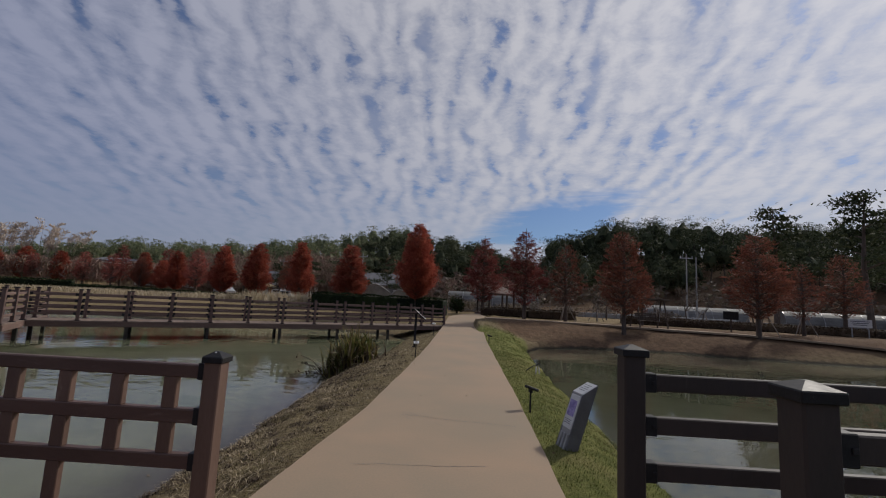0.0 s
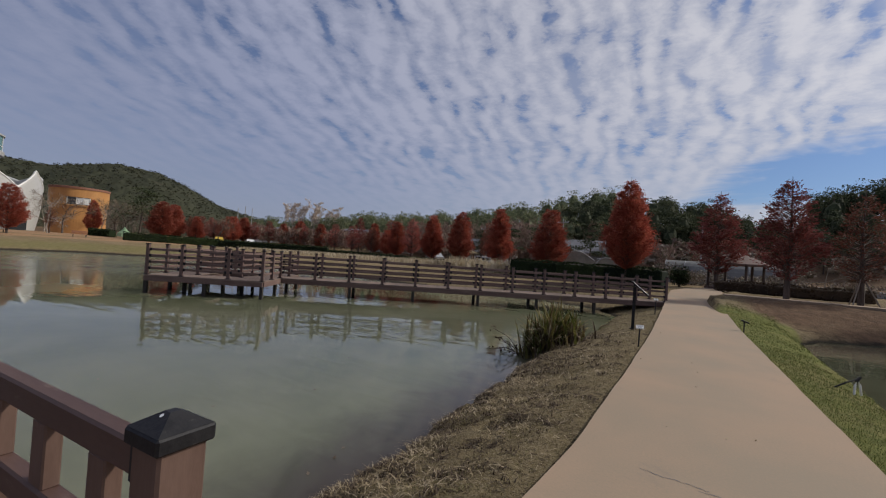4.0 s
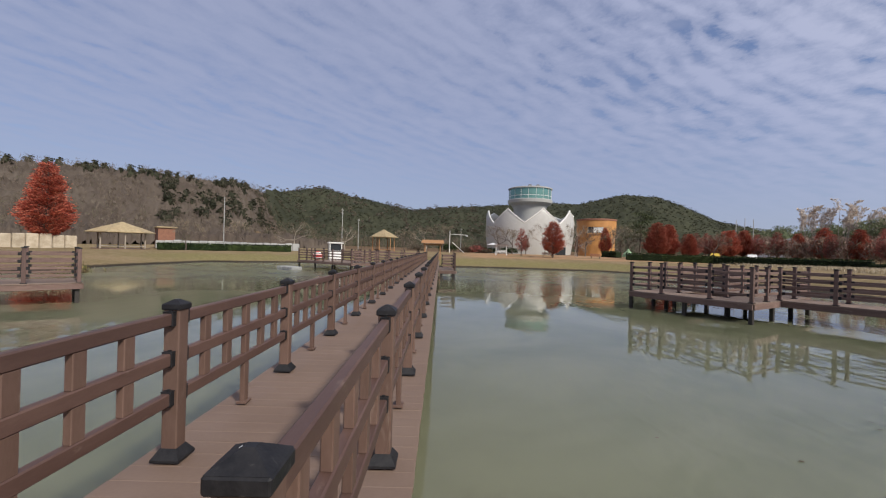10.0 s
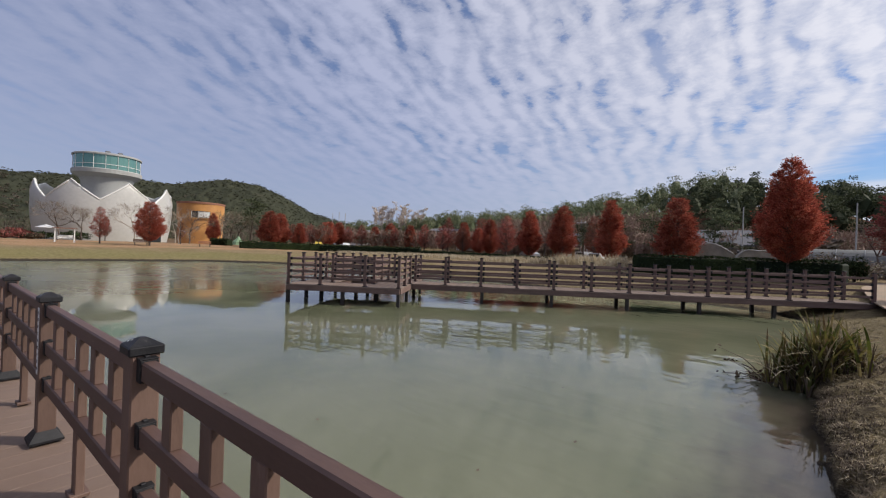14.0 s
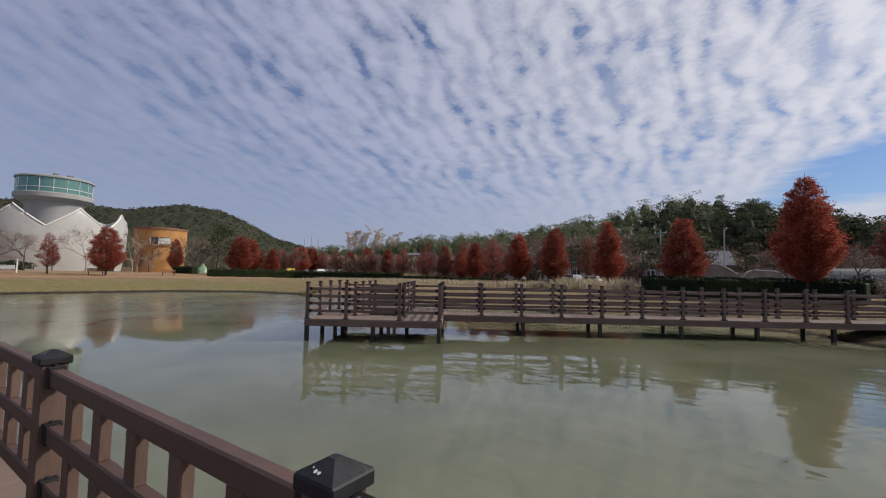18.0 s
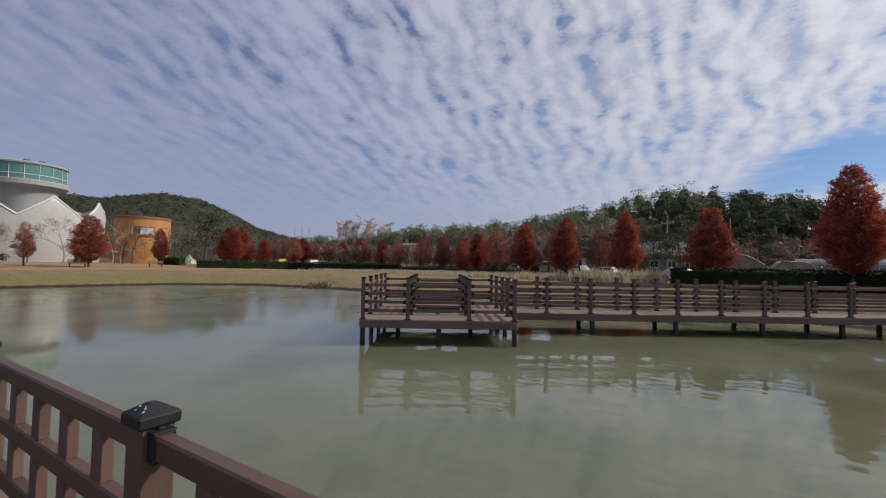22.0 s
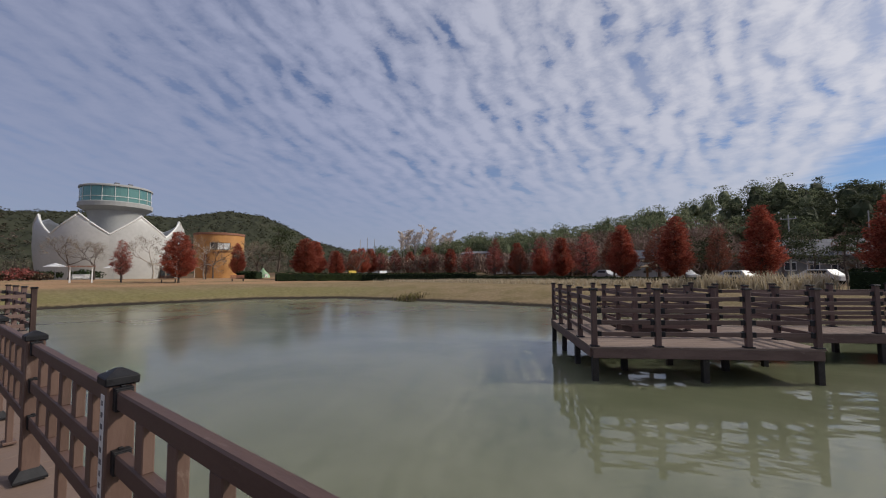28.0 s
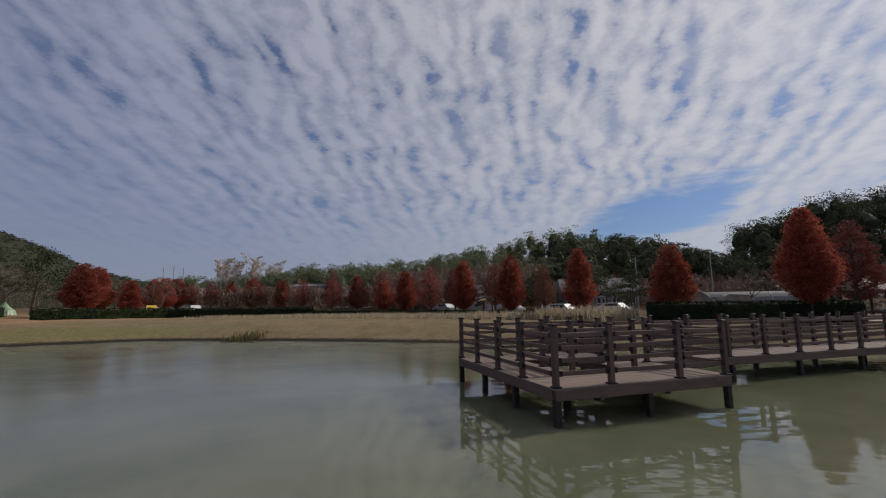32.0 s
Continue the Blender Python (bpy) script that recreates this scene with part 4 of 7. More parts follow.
def make_dock():
    d = thing("dock", "weathered brown timber dock with a square ring platform on piles", "dock", pose(0, 0, 0, 0, 0, DOCK_TURN))
    u0, u1, u2, u3 = -10.42, -9.0, -7.05, -5.6
    v0, v1, v2, v3 = 17.75, 19.2, 22.05, 23.45
    e = 0.10
    # ring of boards round an open square
    boards(d, u0 - e, u3 + e, v0 - e, v1 + e, DZ, "x")
    boards(d, u0 - e, u3 + e, v2 - e, v3 + e, DZ, "x")
    boards(d, u0 - e, u1 + e, v1 + e, v2 - e, DZ, "x")
    boards(d, u2 - e, u3 + e, v1 + e, v2 - e, DZ, "x")
    for a, b in (((u0, v0), (u3, v0)), ((u0, v3), (u3, v3)), ((u0, v0), (u0, v3)), ((u3, v0), (u3, v3)), ((u1, v1), (u2, v1)), ((u1, v2), (u2, v2)), ((u1, v1), (u1, v2)), ((u2, v1), (u2, v2))):
        ax, ay = a
        bx, by = b
        sx = 0.06 if ay == by else 0
        off = {v0: -0.07, v3: 0.07}.get(ay, 0) if ay == by else 0
        offx = {u0: -0.07, u3: 0.07}.get(ax, 0) if ax == bx else 0
        beam(d, (ax + offx - sx, ay + off), (bx + offx + sx, by + off), DZ - 0.15, 0.215)
    dock_fence(d, [(u0, v0), (u1, v0), (u2, v0), (u3, v0)], DZ)
    dock_fence(d, [(u0, v0), (u0, 19.2), (u0, 20.6), (u0, 22.05), (u0, v3)], DZ, (1, 2, 3, 4))
    dock_fence(d, [(u0, v3), (u1, v3), (u2, v3), (u3, v3)], DZ, (1, 2, 3))
    dock_fence(d, [(u3, v0), (u3, 19.05), (u3, 20.3)], DZ, (1, 2))
    dock_fence(d, [(u3, 21.85), (u3, v3)], DZ, (0,))
    dock_fence(d, [(u1, v1), (u1, 20.6), (u1, v2), (u2, v2), (u2, 20.6), (u2, v1), (u1, v1)], DZ, (0, 1, 2, 3, 4, 5))
    piles(d, [(u, v) for u in (u0, -8.0, u3) for v in (v0, 19.6, 21.5, v3)] + [(-9.4, 18.9), (-6.9, 19.0)])
    # walkway to the bank
    w0, w1, step = 20.3, 21.85, 1.677
    near = [(14.55 - step * k, w0) for k in range(12, -1, -1)]
    far = [(14.55 - step * k, w1) for k in range(12, -1, -1)]
    boards(d, u3 + e, 14.7, w0 - 0.12, w1 + 0.12, DZ - 0.002, "y", 0.15)
    dock_fence(d, near, DZ, range(1, 13))
    dock_fence(d, far, DZ, range(1, 13))
    beam(d, (u3 + 0.11, w0 - 0.09), (14.7, w0 - 0.09), DZ - 0.15, 0.215)
    beam(d, (u3 + 0.11, w1 + 0.09), (14.7, w1 + 0.09), DZ - 0.15, 0.215)
    piles(d, [(u, v) for u in (-2.15, 1.05, 4.4, 7.5, 10.6) for v in (w0, w1)])
    return d


make_dock()


def make_box_dock(name, label, m, length, depth, n, k, z=DZ, open_side=None):
    """A plain rectangular dock with railings on its sides, its length along x."""
    d = thing(name, label, "dock", m)
    boards(d, 0, length, 0, depth, z, "x", 0.29)
    for a, b in (((0, 0), (length, 0)), ((0, depth), (length, depth)), ((0, 0), (0, depth)), ((length, 0), (length, depth))):
        beam(d, a, b, z - 0.15)
    c = 0.1
    px = [(c + (length - 2 * c) * i / n, c) for i in range(n + 1)]
    sides = {"front": px, "back": [(x, depth - c) for x, _ in px], "left": [(c, c + (depth - 2 * c) * i / k) for i in range(k + 1)], "right": [(length - c, c + (depth - 2 * c) * i / k) for i in range(k + 1)]}
    for key, pts in sides.items():
        if key != open_side:
            dock_fence(d, pts, z, range(1, len(pts)) if key in ("left", "right") else True)
    piles(d, [(x, y) for x in np.linspace(0.15, length - 0.15, max(3, n // 2 + 1)) for y in (0.15, depth - 0.15)])
    return d


make_box_dock("dock", "small timber bay jutting from the footbridge over the pond", pose(-36.2, 0.28, 0), 5.2, 1.3, 3, 1, -0.03, "front")
make_box_dock("dock", "timber dock on dark piles at the southern bank", pose(-5.65, -23.7, 0, 0, 0, 133), 14.0, 2.6, 9, 2)
make_box_dock("boat_dock", "timber boat dock with railings beside the footbridge", pose(-45.5, -15.5, 0, 0, 0, 50), 9.5, 5.0, 6, 3, -0.03)
make_box_dock("dock", "short timber landing joining the boat dock to the footbridge", pose(-44.5, -8.4, 0, 0, 0, 0), 3.2, 6.5, 2, 4, -0.03, "back")

# ---------------------------------------------------------------- trees


def limbs(rng, shape, top, spread, n, base=0.12, r0=0.03, rise=0.35, droop=0.0):
    """Side branches off an upright trunk; returns their courses."""
    out = []
    for k in range(n):
        f = base + (0.97 - base) * (k + rng.uniform(0, 1)) / n
        a = rng.uniform(0, 2 * math.pi)
        reach = float(spread(f) * rng.uniform(0.82, 1.03))
        d = Vector((math.cos(a), math.sin(a), 0))
        p0 = Vector((0, 0, f * top))
        p2 = p0 + d * reach + Vector((0, 0, reach * (rise - droop * (1 - f))))
        p1 = (p0 + p2) / 2 + Vector((0, 0, -0.06 * reach))
        shape.tube([p0, p1, p2], [r0 * (1.15 - f), r0 * 0.6 * (1.15 - f), 0.005], 4, False)
        out.append((p0, p1, p2))
    return out


def redwood_meshes(seed, height, radius, leaves, size, material, taper=0.62, rise=0.3, base=0.10, boughs_n=210, skin=0.3):
    """A conical dawn redwood: a tapered trunk with rising limbs, each hung with flat sprays of needles."""
    rng = np.random.default_rng(seed)

    def spread(f):
        g = np.clip((f - base) / (1 - base), 0, 1)
        return radius * (np.clip(g / 0.16, 0, 1) ** 0.55) * (1 - g) ** taper * (0.96 + 0.05 * math.sin(17 * f + seed)) + 0.04

    wood = Shape()
    wood.tube([(0, 0, -0.3), (0, 0, 0.25 * height), (0.03 * radius, 0, 0.6 * height), (0, 0, height * 0.97)], [height * 0.021, height * 0.015, height * 0.008, 0.01], 8)
    boughs = Shape()
    runs = limbs(rng, boughs, height * 0.95, spread, boughs_n, base, height * 0.005, rise)
    pts, ways = [], []
    weights = np.array([spread(r[0].z / (0.95 * height)) ** 1.5 * rng.uniform(0.45, 1.5) + 0.02 for r in runs])
    counts = rng.multinomial(leaves, weights / weights.sum())
    for (p0, p1, p2), c in zip(runs, counts):
        a, b, d = (np.array(p) for p in (p0, p1, p2))
        w = np.linalg.norm(d - a)
        # side sprays along the limb, each a small flat tuft
        k = max(3, int(c / 9))
        t = rng.beta(2.1, 0.95, k)[:, None]
        mid = (1 - t) ** 2 * a + 2 * t * (1 - t) * b + t * t * d
        mid = mid + rng.normal(0, 1, (k, 3)) * (0.03 + 0.15 * w * (1.12 - t)) * np.array([1, 1, 0.45])
        pick = rng.integers(0, k, c)
        q = mid[pick] + rng.normal(0, 1, (c, 3)) * size * np.array([1.1, 1.1, 0.55])
        pts.append(q)
        ways.append(np.tile((d - a) / (w + 1e-6), (c, 1)))
    # loose outer needles, ragged and in lobes
    m = int(leaves * skin)
    f = base + (0.99 - base) * (1 - np.sqrt(rng.uniform(0, 1, m)))
    a = rng.uniform(0, 2 * np.pi, m)
    lobe = 1 + 0.10 * np.sin(5 * a + 23 * f + seed) + 0.09 * np.sin(9 * a - 31 * f)
    r = np.array([spread(v) for v in f]) * lobe * np.clip(rng.normal(0.74, 0.18, m), 0.15, 1.08)
    pts.append(np.stack([r * np.cos(a), r * np.sin(a), f * height * 0.95 + 0.3 * r], 1))
    ways.append(np.stack([np.cos(a), np.sin(a), 0.35 + 0 * a], 1))
    pts, ways = np.concatenate(pts), np.concatenate(ways)
    crown = Shape().arrays(cards(rng, pts, size * 1.7, size * 0.62, ways, 0.12), 4)
    return wood.mesh("trunk", M_BARK), boughs.mesh("branch_work", M_BARK), crown.mesh("crown", material)


RED_TREES = {
    "full": redwood_meshes(1, 8.0, 2.7, 46000, 0.085, M_RED, 0.64, 0.34, 0.15, 330),
    "tall": redwood_meshes(2, 8.0, 2.1, 16000, 0.12, M_RED, 0.60, 0.42, 0.10, 210),
    "slim": redwood_meshes(3, 8.0, 1.75, 15000, 0.115, M_RED, 0.55, 0.45, 0.10, 210),
    "round": redwood_meshes(4, 8.0, 2.75, 20000, 0.12, M_RED, 0.52, 0.42, 0.10, 240),
    "sparse": redwood_meshes(5, 8.0, 2.1, 5200, 0.11, M_ROSE, 0.60, 0.6, 0.16, 170, 0.2),
    "rust": redwood_meshes(6, 8.0, 2.2, 9000, 0.095, M_RUST, 0.60, 0.55, 0.18, 190, 0.25),
    "dull": redwood_meshes(8, 8.0, 2.1, 9500, 0.095, M_DULL, 0.66, 0.55, 0.16, 190, 0.25),
    "thin": redwood_meshes(7, 8.0, 1.9, 4200, 0.085, M_RUST, 0.66, 0.6, 0.2, 170, 0.2),
}
TREE_WORDS = {
    "full": "broad conical dawn redwood in deep red autumn foliage", "tall": "conical dawn redwood with dense red foliage", "slim": "slim columnar dawn redwood in red-orange foliage",
    "round": "rounded dawn redwood with dark red foliage", "sparse": "dawn redwood with thinning pinkish-red needles", "rust": "dawn redwood with rust-brown thinning needles", "dull": "dawn redwood with dull dark red thinning needles", "thin": "nearly bare brown dawn redwood with fine twigs"}


def red_tree(x, y, top, kind, wide=1.0, group="dawn redwoods round the pond"):
    z = land_z(x, y)
    h = (top - z) / 8.0
    t = thing("dawn_redwood", TREE_WORDS[kind], "tree", pose(x, y, z, 0, 0, (x * 37 + y * 91) % 360), group)
    t.scale = (h * wide, h * wide, h)
    trunk, boughs, crown = RED_TREES[kind]
    part("trunk", trunk, None, t)
    tagged(part("branch_work", boughs, None, t), "fine brown limbs inside the crown", kind="stuff")
    part("crown", crown, None, t)


for row in (
    (-1.5, 33.9, 8.75, "full", 0.77), (-8.7, 39.1, 6.95, "round", 0.9), (-15.85, 44.7, 7.85, "slim", 1.08), (-23.3, 49.9, 8.1, "tall", 1.05), (-29.8, 53.7, 8.0, "tall", 1.02),
    (-39.8, 59.0, 7.3, "tall", 1.15), (-35.3, 56.7, 7.6, "sparse", 1.2), (-45.2, 63.7, 5.9, "round", 1.0), (-46.5, 66.5, 8.2, "sparse", 1.15), (-52.5, 69.0, 7.7, "slim", 1.2), (-59.7, 73.0, 9.2, "sparse", 1.0), (-56.0, 66.5, 6.8, "sparse", 1.25), (-64.5, 70.5, 7.4, "sparse", 1.2), (-25.8, 54.5, 7.4, "rust", 1.1), (-49.5, 64.5, 6.4, "rust", 1.1), (-19.5, 50.5, 6.6, "rust", 0.9), (-31.6, 56.6, 7.4, "rust", 1.1), (-41, 66, 7.0, "rust", 1.0),
    (-70.1, 71.7, 7.4, "tall", 1.2), (-77.0, 71.9, 8.0, "tall", 1.3), (-73.5, 70.2, 6.6, "sparse", 1.3), (-86.5, 66.5, 6.8, "sparse", 1.3), (-95.0, 62.0, 6.8, "sparse", 1.3), (-80.5, 70.0, 7.0, "tall", 1.2), (-83.9, 68.7, 7.4, "sparse", 1.3), (-88.9, 65.5, 7.9, "tall", 1.35), (-92.6, 63.9, 7.8, "tall", 1.3), (-97, 62.5, 7.4, "sparse", 1.1), (-101, 60, 7.2, "rust", 1.1), (-90.0, 55.9, 7.0, "sparse", 1.2), (-85.0, 57.5, 6.6, "rust", 1.2), (-88.0, 62.1, 7.6, "round", 1.0),
    (-78.7, 41.5, 8.3, "tall", 1.35), (-80.2, 44.5, 8.1, "tall", 1.25), (-77.0, 46.8, 6.1, "slim", 1.35), (-76.1, 21.0, 7.6, "round", 1.02), (-81.1, 16.1, 6.5, "sparse", 0.95), (-98.2, 39.2, 8.2, "tall", 0.9),
    (7.1, 28.9, 7.55, "dull", 1.12), (4.8, 40.4, 8.7, "dull", 1.1), (10.3, 29.4, 6.7, "thin", 1.2), (13.1, 23.9 + 1.6, 7.2, "rust", 1.06), (21.4, 24.9, 7.3, "rust", 1.15), (26.4, 27.6, 5.8, "thin", 1.2), (34.5, 33.4, 7.6, "thin", 1.3), (16.5, 30.5, 4.8, "thin", 1.0),
    (-54.4, -51.7, 12.4, "tall", 1.05), (-96, 20, 5.6, "rust", 0.9), (-90, 30.0, 5.5, "thin", 1.0),
):
    red_tree(*row)


def bare_mesh(seed, height, spreadness, twigs):
    """A leafless tree: forked limbs and a haze of twigs."""
    rng = np.random.default_rng(seed)
    s = Shape()
    ends = []

    def grow(p, d, length, r, level):
        q = p + d * length
        mid = (p + q) / 2 + Vector(rng.normal(0, 0.05 * length, 3).tolist())
        s.tube([p, mid, q], [r, r * 0.8, r * 0.6], 5 if level < 2 else 3, False)
        if level >= 4:
            ends.append((q, d))
            return
        for _ in range(3 if level < 3 else twigs):
            e = (d + Vector(rng.normal(0, spreadness, 3).tolist()) + Vector((0, 0, 0.12))).normalized()
            grow(q, e, length * rng.uniform(0.58, 0.80), r * 0.55, level + 1)

    grow(Vector((0, 0, -0.2)), Vector((0, 0, 1)), height * 0.30, height * 0.018, 0)
    tips = np.repeat(np.array([q for q, _ in ends]), 12, 0)
    ways = np.repeat(np.array([d for _, d in ends]), 12, 0) + rng.normal(0, 0.55, tips.shape)
    fine = Shape().arrays(cards(rng, tips + ways * 0.22 + rng.normal(0, 0.10, tips.shape), 0.55, 0.022, ways), 4)
    return s, fine


ME_BARE = []
for seed, spread, bark in ((21, 0.42, M_BARK), (22, 0.48, M_PALEBARK)):
    limb_shape, twig_shape = bare_mesh(seed, 7.0, spread, 3)
    ME_BARE.append((limb_shape.mesh("branches", bark), twig_shape.mesh("twigs", M_BARE)))


def bare_tree(x, y, h, kind=0, label="leafless tree with forked grey-brown branches", wide=1.0):
    z = land_z(x, y)
    t = thing("bare_tree", label, "tree", pose(x, y, z, 0, 0, (x * 53 + y * 17) % 360), "leafless trees")
    t.scale = (h / 7.0 * wide, h / 7.0 * wide, h / 7.0)
    part("branch_work", ME_BARE[kind][0], None, t)
    part("crown", ME_BARE[kind][1], None, t, "haze of fine grey-brown twigs")


for row in ((-103.2, 18.1, 8.2, 0, 1.2), (-110.5, 36.0, 8.6, 1, 0.9), (-107, 29.5, 8.4, 1, 0.9), (-101, 42, 8.5, 1, 1.1), (-108, 44, 8.0, 0, 1.0), (-105, 0.9, 9.0, 0, 1.3), (-104, -3.5, 7.5, 1, 1.1), (-90, 29.8, 9.0, 1, 0.9), (-98, 34.5, 8.6, 0, 1.2), (-95, 41.5, 9.2, 0, 1.3), (-100, 25.3, 9.4, 1, 0.9), (-100, 14.2, 8.6, 0, 1.2), (-103, 47, 10.0, 0, 1.3), (-75, 50, 7.0, 0, 1.0), (-72, -34, 6.5, 0, 1.1), (-80, -28, 7.0, 1, 1.1), (-62, -38, 6.0, 0, 1.0), (-88, -20, 6.5, 1, 1.0), (-95, -8, 6.5, 0, 1.0),
            (8.5, 36, 3.6, 0, 0.9), (12, 35, 3.8, 0, 0.9), (15, 36.5, 3.4, 0, 0.9), (19, 33.5, 4.2, 0, 0.9), (23.5, 34.5, 4.0, 0, 1.0), (28, 35, 4.2, 0, 1.0), (11.5, 40, 4.0, 1, 0.9), (17.5, 41, 5.0, 0, 1.0), (26, 42, 5.0, 0, 1.0), (33, 40, 4.5, 0, 1.0), (14, 60, 8.0, 0, 1.0), (6, 62, 7.0, 0, 1.0), (-12, 62, 7.0, 1, 1.0), (-36, 72, 8.0, 0, 1.0), (-44, 78, 9.0, 1, 1.0)):
    bare_tree(row[0], row[1], row[2], row[3], wide=row[4])


def pine_points(rng, h, tiers, wide, per):
    """Leaf clumps of a red pine: flat uneven tiers on a bent trunk."""
    pts = []
    for k in range(tiers):
        f = 0.30 + 0.66 * (k + rng.uniform(0, 0.8)) / tiers
        dome = math.sqrt(max(0.04, 1 - (max(f - 0.5, 0) / 0.5) ** 2))
        a, r = rng.uniform(0, 2 * math.pi), wide * math.sqrt(rng.uniform(0.02, 1.0)) * 0.85 * dome
        c = np.array([math.cos(a) * r, math.sin(a) * r, f * h])
        w = wide * rng.uniform(0.28, 0.50) * (0.55 + 0.45 * dome)
        q = rng.normal(0, 1, (per, 3))
        q /= np.linalg.norm(q, axis=1, keepdims=True)
        pts.append(c + q * rng.uniform(0.55, 1.0, (per, 1)) * np.array([w, w, w * 0.40]))
    return np.concatenate(pts)


def lump_of(rng):
    """A coarse uneven lump: the dense heart of a far crown, as loose triangles."""
    rings, sides = (-0.85, -0.3, 0.35, 0.85), 7
    pts = np.array([[(math.sqrt(1 - v * v) * math.cos(2 * math.pi * (i + 0.5 * k) / sides), math.sqrt(1 - v * v) * math.sin(2 * math.pi * (i + 0.5 * k) / sides), v) for i in range(sides)] for k, v in enumerate(rings)])
    pts = pts * rng.uniform(0.75, 1.15, (len(rings), sides, 1))
    top, out = np.array([0, 0, rng.uniform(0.95, 1.2)]), []
    for i in range(sides):
        j = (i + 1) % sides
        for k in range(len(rings) - 1):
            out += [pts[k, i], pts[k, j], pts[k + 1, i], pts[k, j], pts[k + 1, j], pts[k + 1, i]]
        out += [pts[-1, i], pts[-1, j], top]
    return np.array(out)


def pine_wood(name, spots, heights, label, tiers, per, leaf, seed, material, trunk=True, solid=0.0):
    """Many far trees as one piece."""
    rng = np.random.default_rng(seed)
    xs, ys = np.array([s[0] for s in spots]), np.array([s[1] for s in spots])
    zs = land(xs, ys)
    quads, wood, dome = [], Shape(), []
    for x, y, z, h in zip(xs, ys, zs, heights):
        near = 1.4 if trunk and y < 112 else 0.7 if trunk else 1.0
        p = pine_points(rng, h, tiers, h * rng.uniform(0.34, 0.48), int(per * near)) + (x, y, z)
        along = rand_dirs(rng, len(p)) * np.array([1, 1, 0.2])
        quads.append(cards(rng, p, leaf, leaf * 0.62, along))
        if solid:
            dome.append(np.array([x, y, z + h * 0.56]) + lump_of(rng) * np.array([h * 0.25, h * 0.25, h * 0.36]) * solid)
        if trunk:
            wood.tube([(x, y, z - 1), (x + rng.normal(0, 0.3), y, z + h * 0.5), (x, y, z + h * 0.9)], [h * 0.016, h * 0.011, 0.04], 4, False)
    s = Shape().arrays(np.concatenate(quads), 4)
    if solid:
        s.arrays(np.concatenate(dome), 3)
    tagged(part(name, s, material), label, "woods", kind="stuff")
    if trunk:
        tagged(part("wood_trunks", wood, M_BARK), "bare trunks of the pines in the wood", "woods", kind="stuff")


def twig_wood(name, spots, label, seed, material=None, low=3.5, high=6.5, k=34, thick=0.10):
    """Far leafless trees: upright stems with a haze of fine rising twigs."""
    rng = np.random.default_rng(seed)
    x, y = np.array([s[0] for s in spots]), np.array([s[1] for s in spots])
    z, h = land(x, y), rng.uniform(low, high, len(x))
    f = rng.uniform(0.3, 1.0, (len(x), k))
    wide = (h[:, None] * 0.30) * (1.15 - 0.6 * f)
    pts = np.stack([x[:, None] + rng.normal(0, 0.5, f.shape) * wide, y[:, None] + rng.normal(0, 0.5, f.shape) * wide, z[:, None] + f * h[:, None]], -1).reshape(-1, 3)
    s = Shape().arrays(cards(rng, pts, 1.5, thick, np.array([0.0, 0.0, 0.55]) + rand_dirs(rng, len(pts)) * 0.6), 4)
    stem = np.stack([x, y, z + h * 0.35], 1)
    s.arrays(cards(rng, stem, 4.0, 0.22, np.tile([0.0, 0.0, 4.0], (len(stem), 1))), 4)
    tagged(part(name, s, material or M_HAZEL), label, "woods", kind="stuff")


def scatter(rng, n, x0, x1, y0, y1, keep):
    out = []
    while len(out) < n:
        x, y = rng.uniform(x0, x1), rng.uniform(y0, y1)
        if keep(x, y):
            out.append((x, y))
    return out


def canopy(name, az0, az1, r0, r1, lift, lump, material, label, seed):
    """The closed crown layer of a wooded hill, lumpy at the size of single crowns."""
    rng = np.random.default_rng(seed)
    az, r = np.radians(np.linspace(az0, az1, 300)), np.linspace(r0, r1, 64)
    a, d = np.meshgrid(az, r)
    a = a + rng.normal(0, 0.0012, a.shape)
    x, y = d * np.sin(a), d * np.cos(a)
    z = land(x.ravel(), y.ravel()).reshape(x.shape) + lift + rng.normal(0, lump, x.shape)
    fade = smooth((np.degrees(az[-1]) - np.degrees(a)) / 7.0)
    z = z - lift * (1 - fade) * rng.uniform(0.4, 1.2, z.shape)
    z[0] -= lift * 1.1
    z[:, 0] -= lift
    z[:, -1] -= lift
    n, m = x.shape
    i = np.arange(n * m).reshape(n, m)
    s = Shape()
    s.v = np.stack([x.ravel(), y.ravel(), z.ravel()], 1).tolist()
    s.f = np.stack([i[:-1, :-1], i[1:, :-1], i[1:, 1:], i[:-1, 1:]], -1).reshape(-1, 4).tolist()
    tagged(part(name, s, material, smooth=True), label, "woods", kind="stuff")


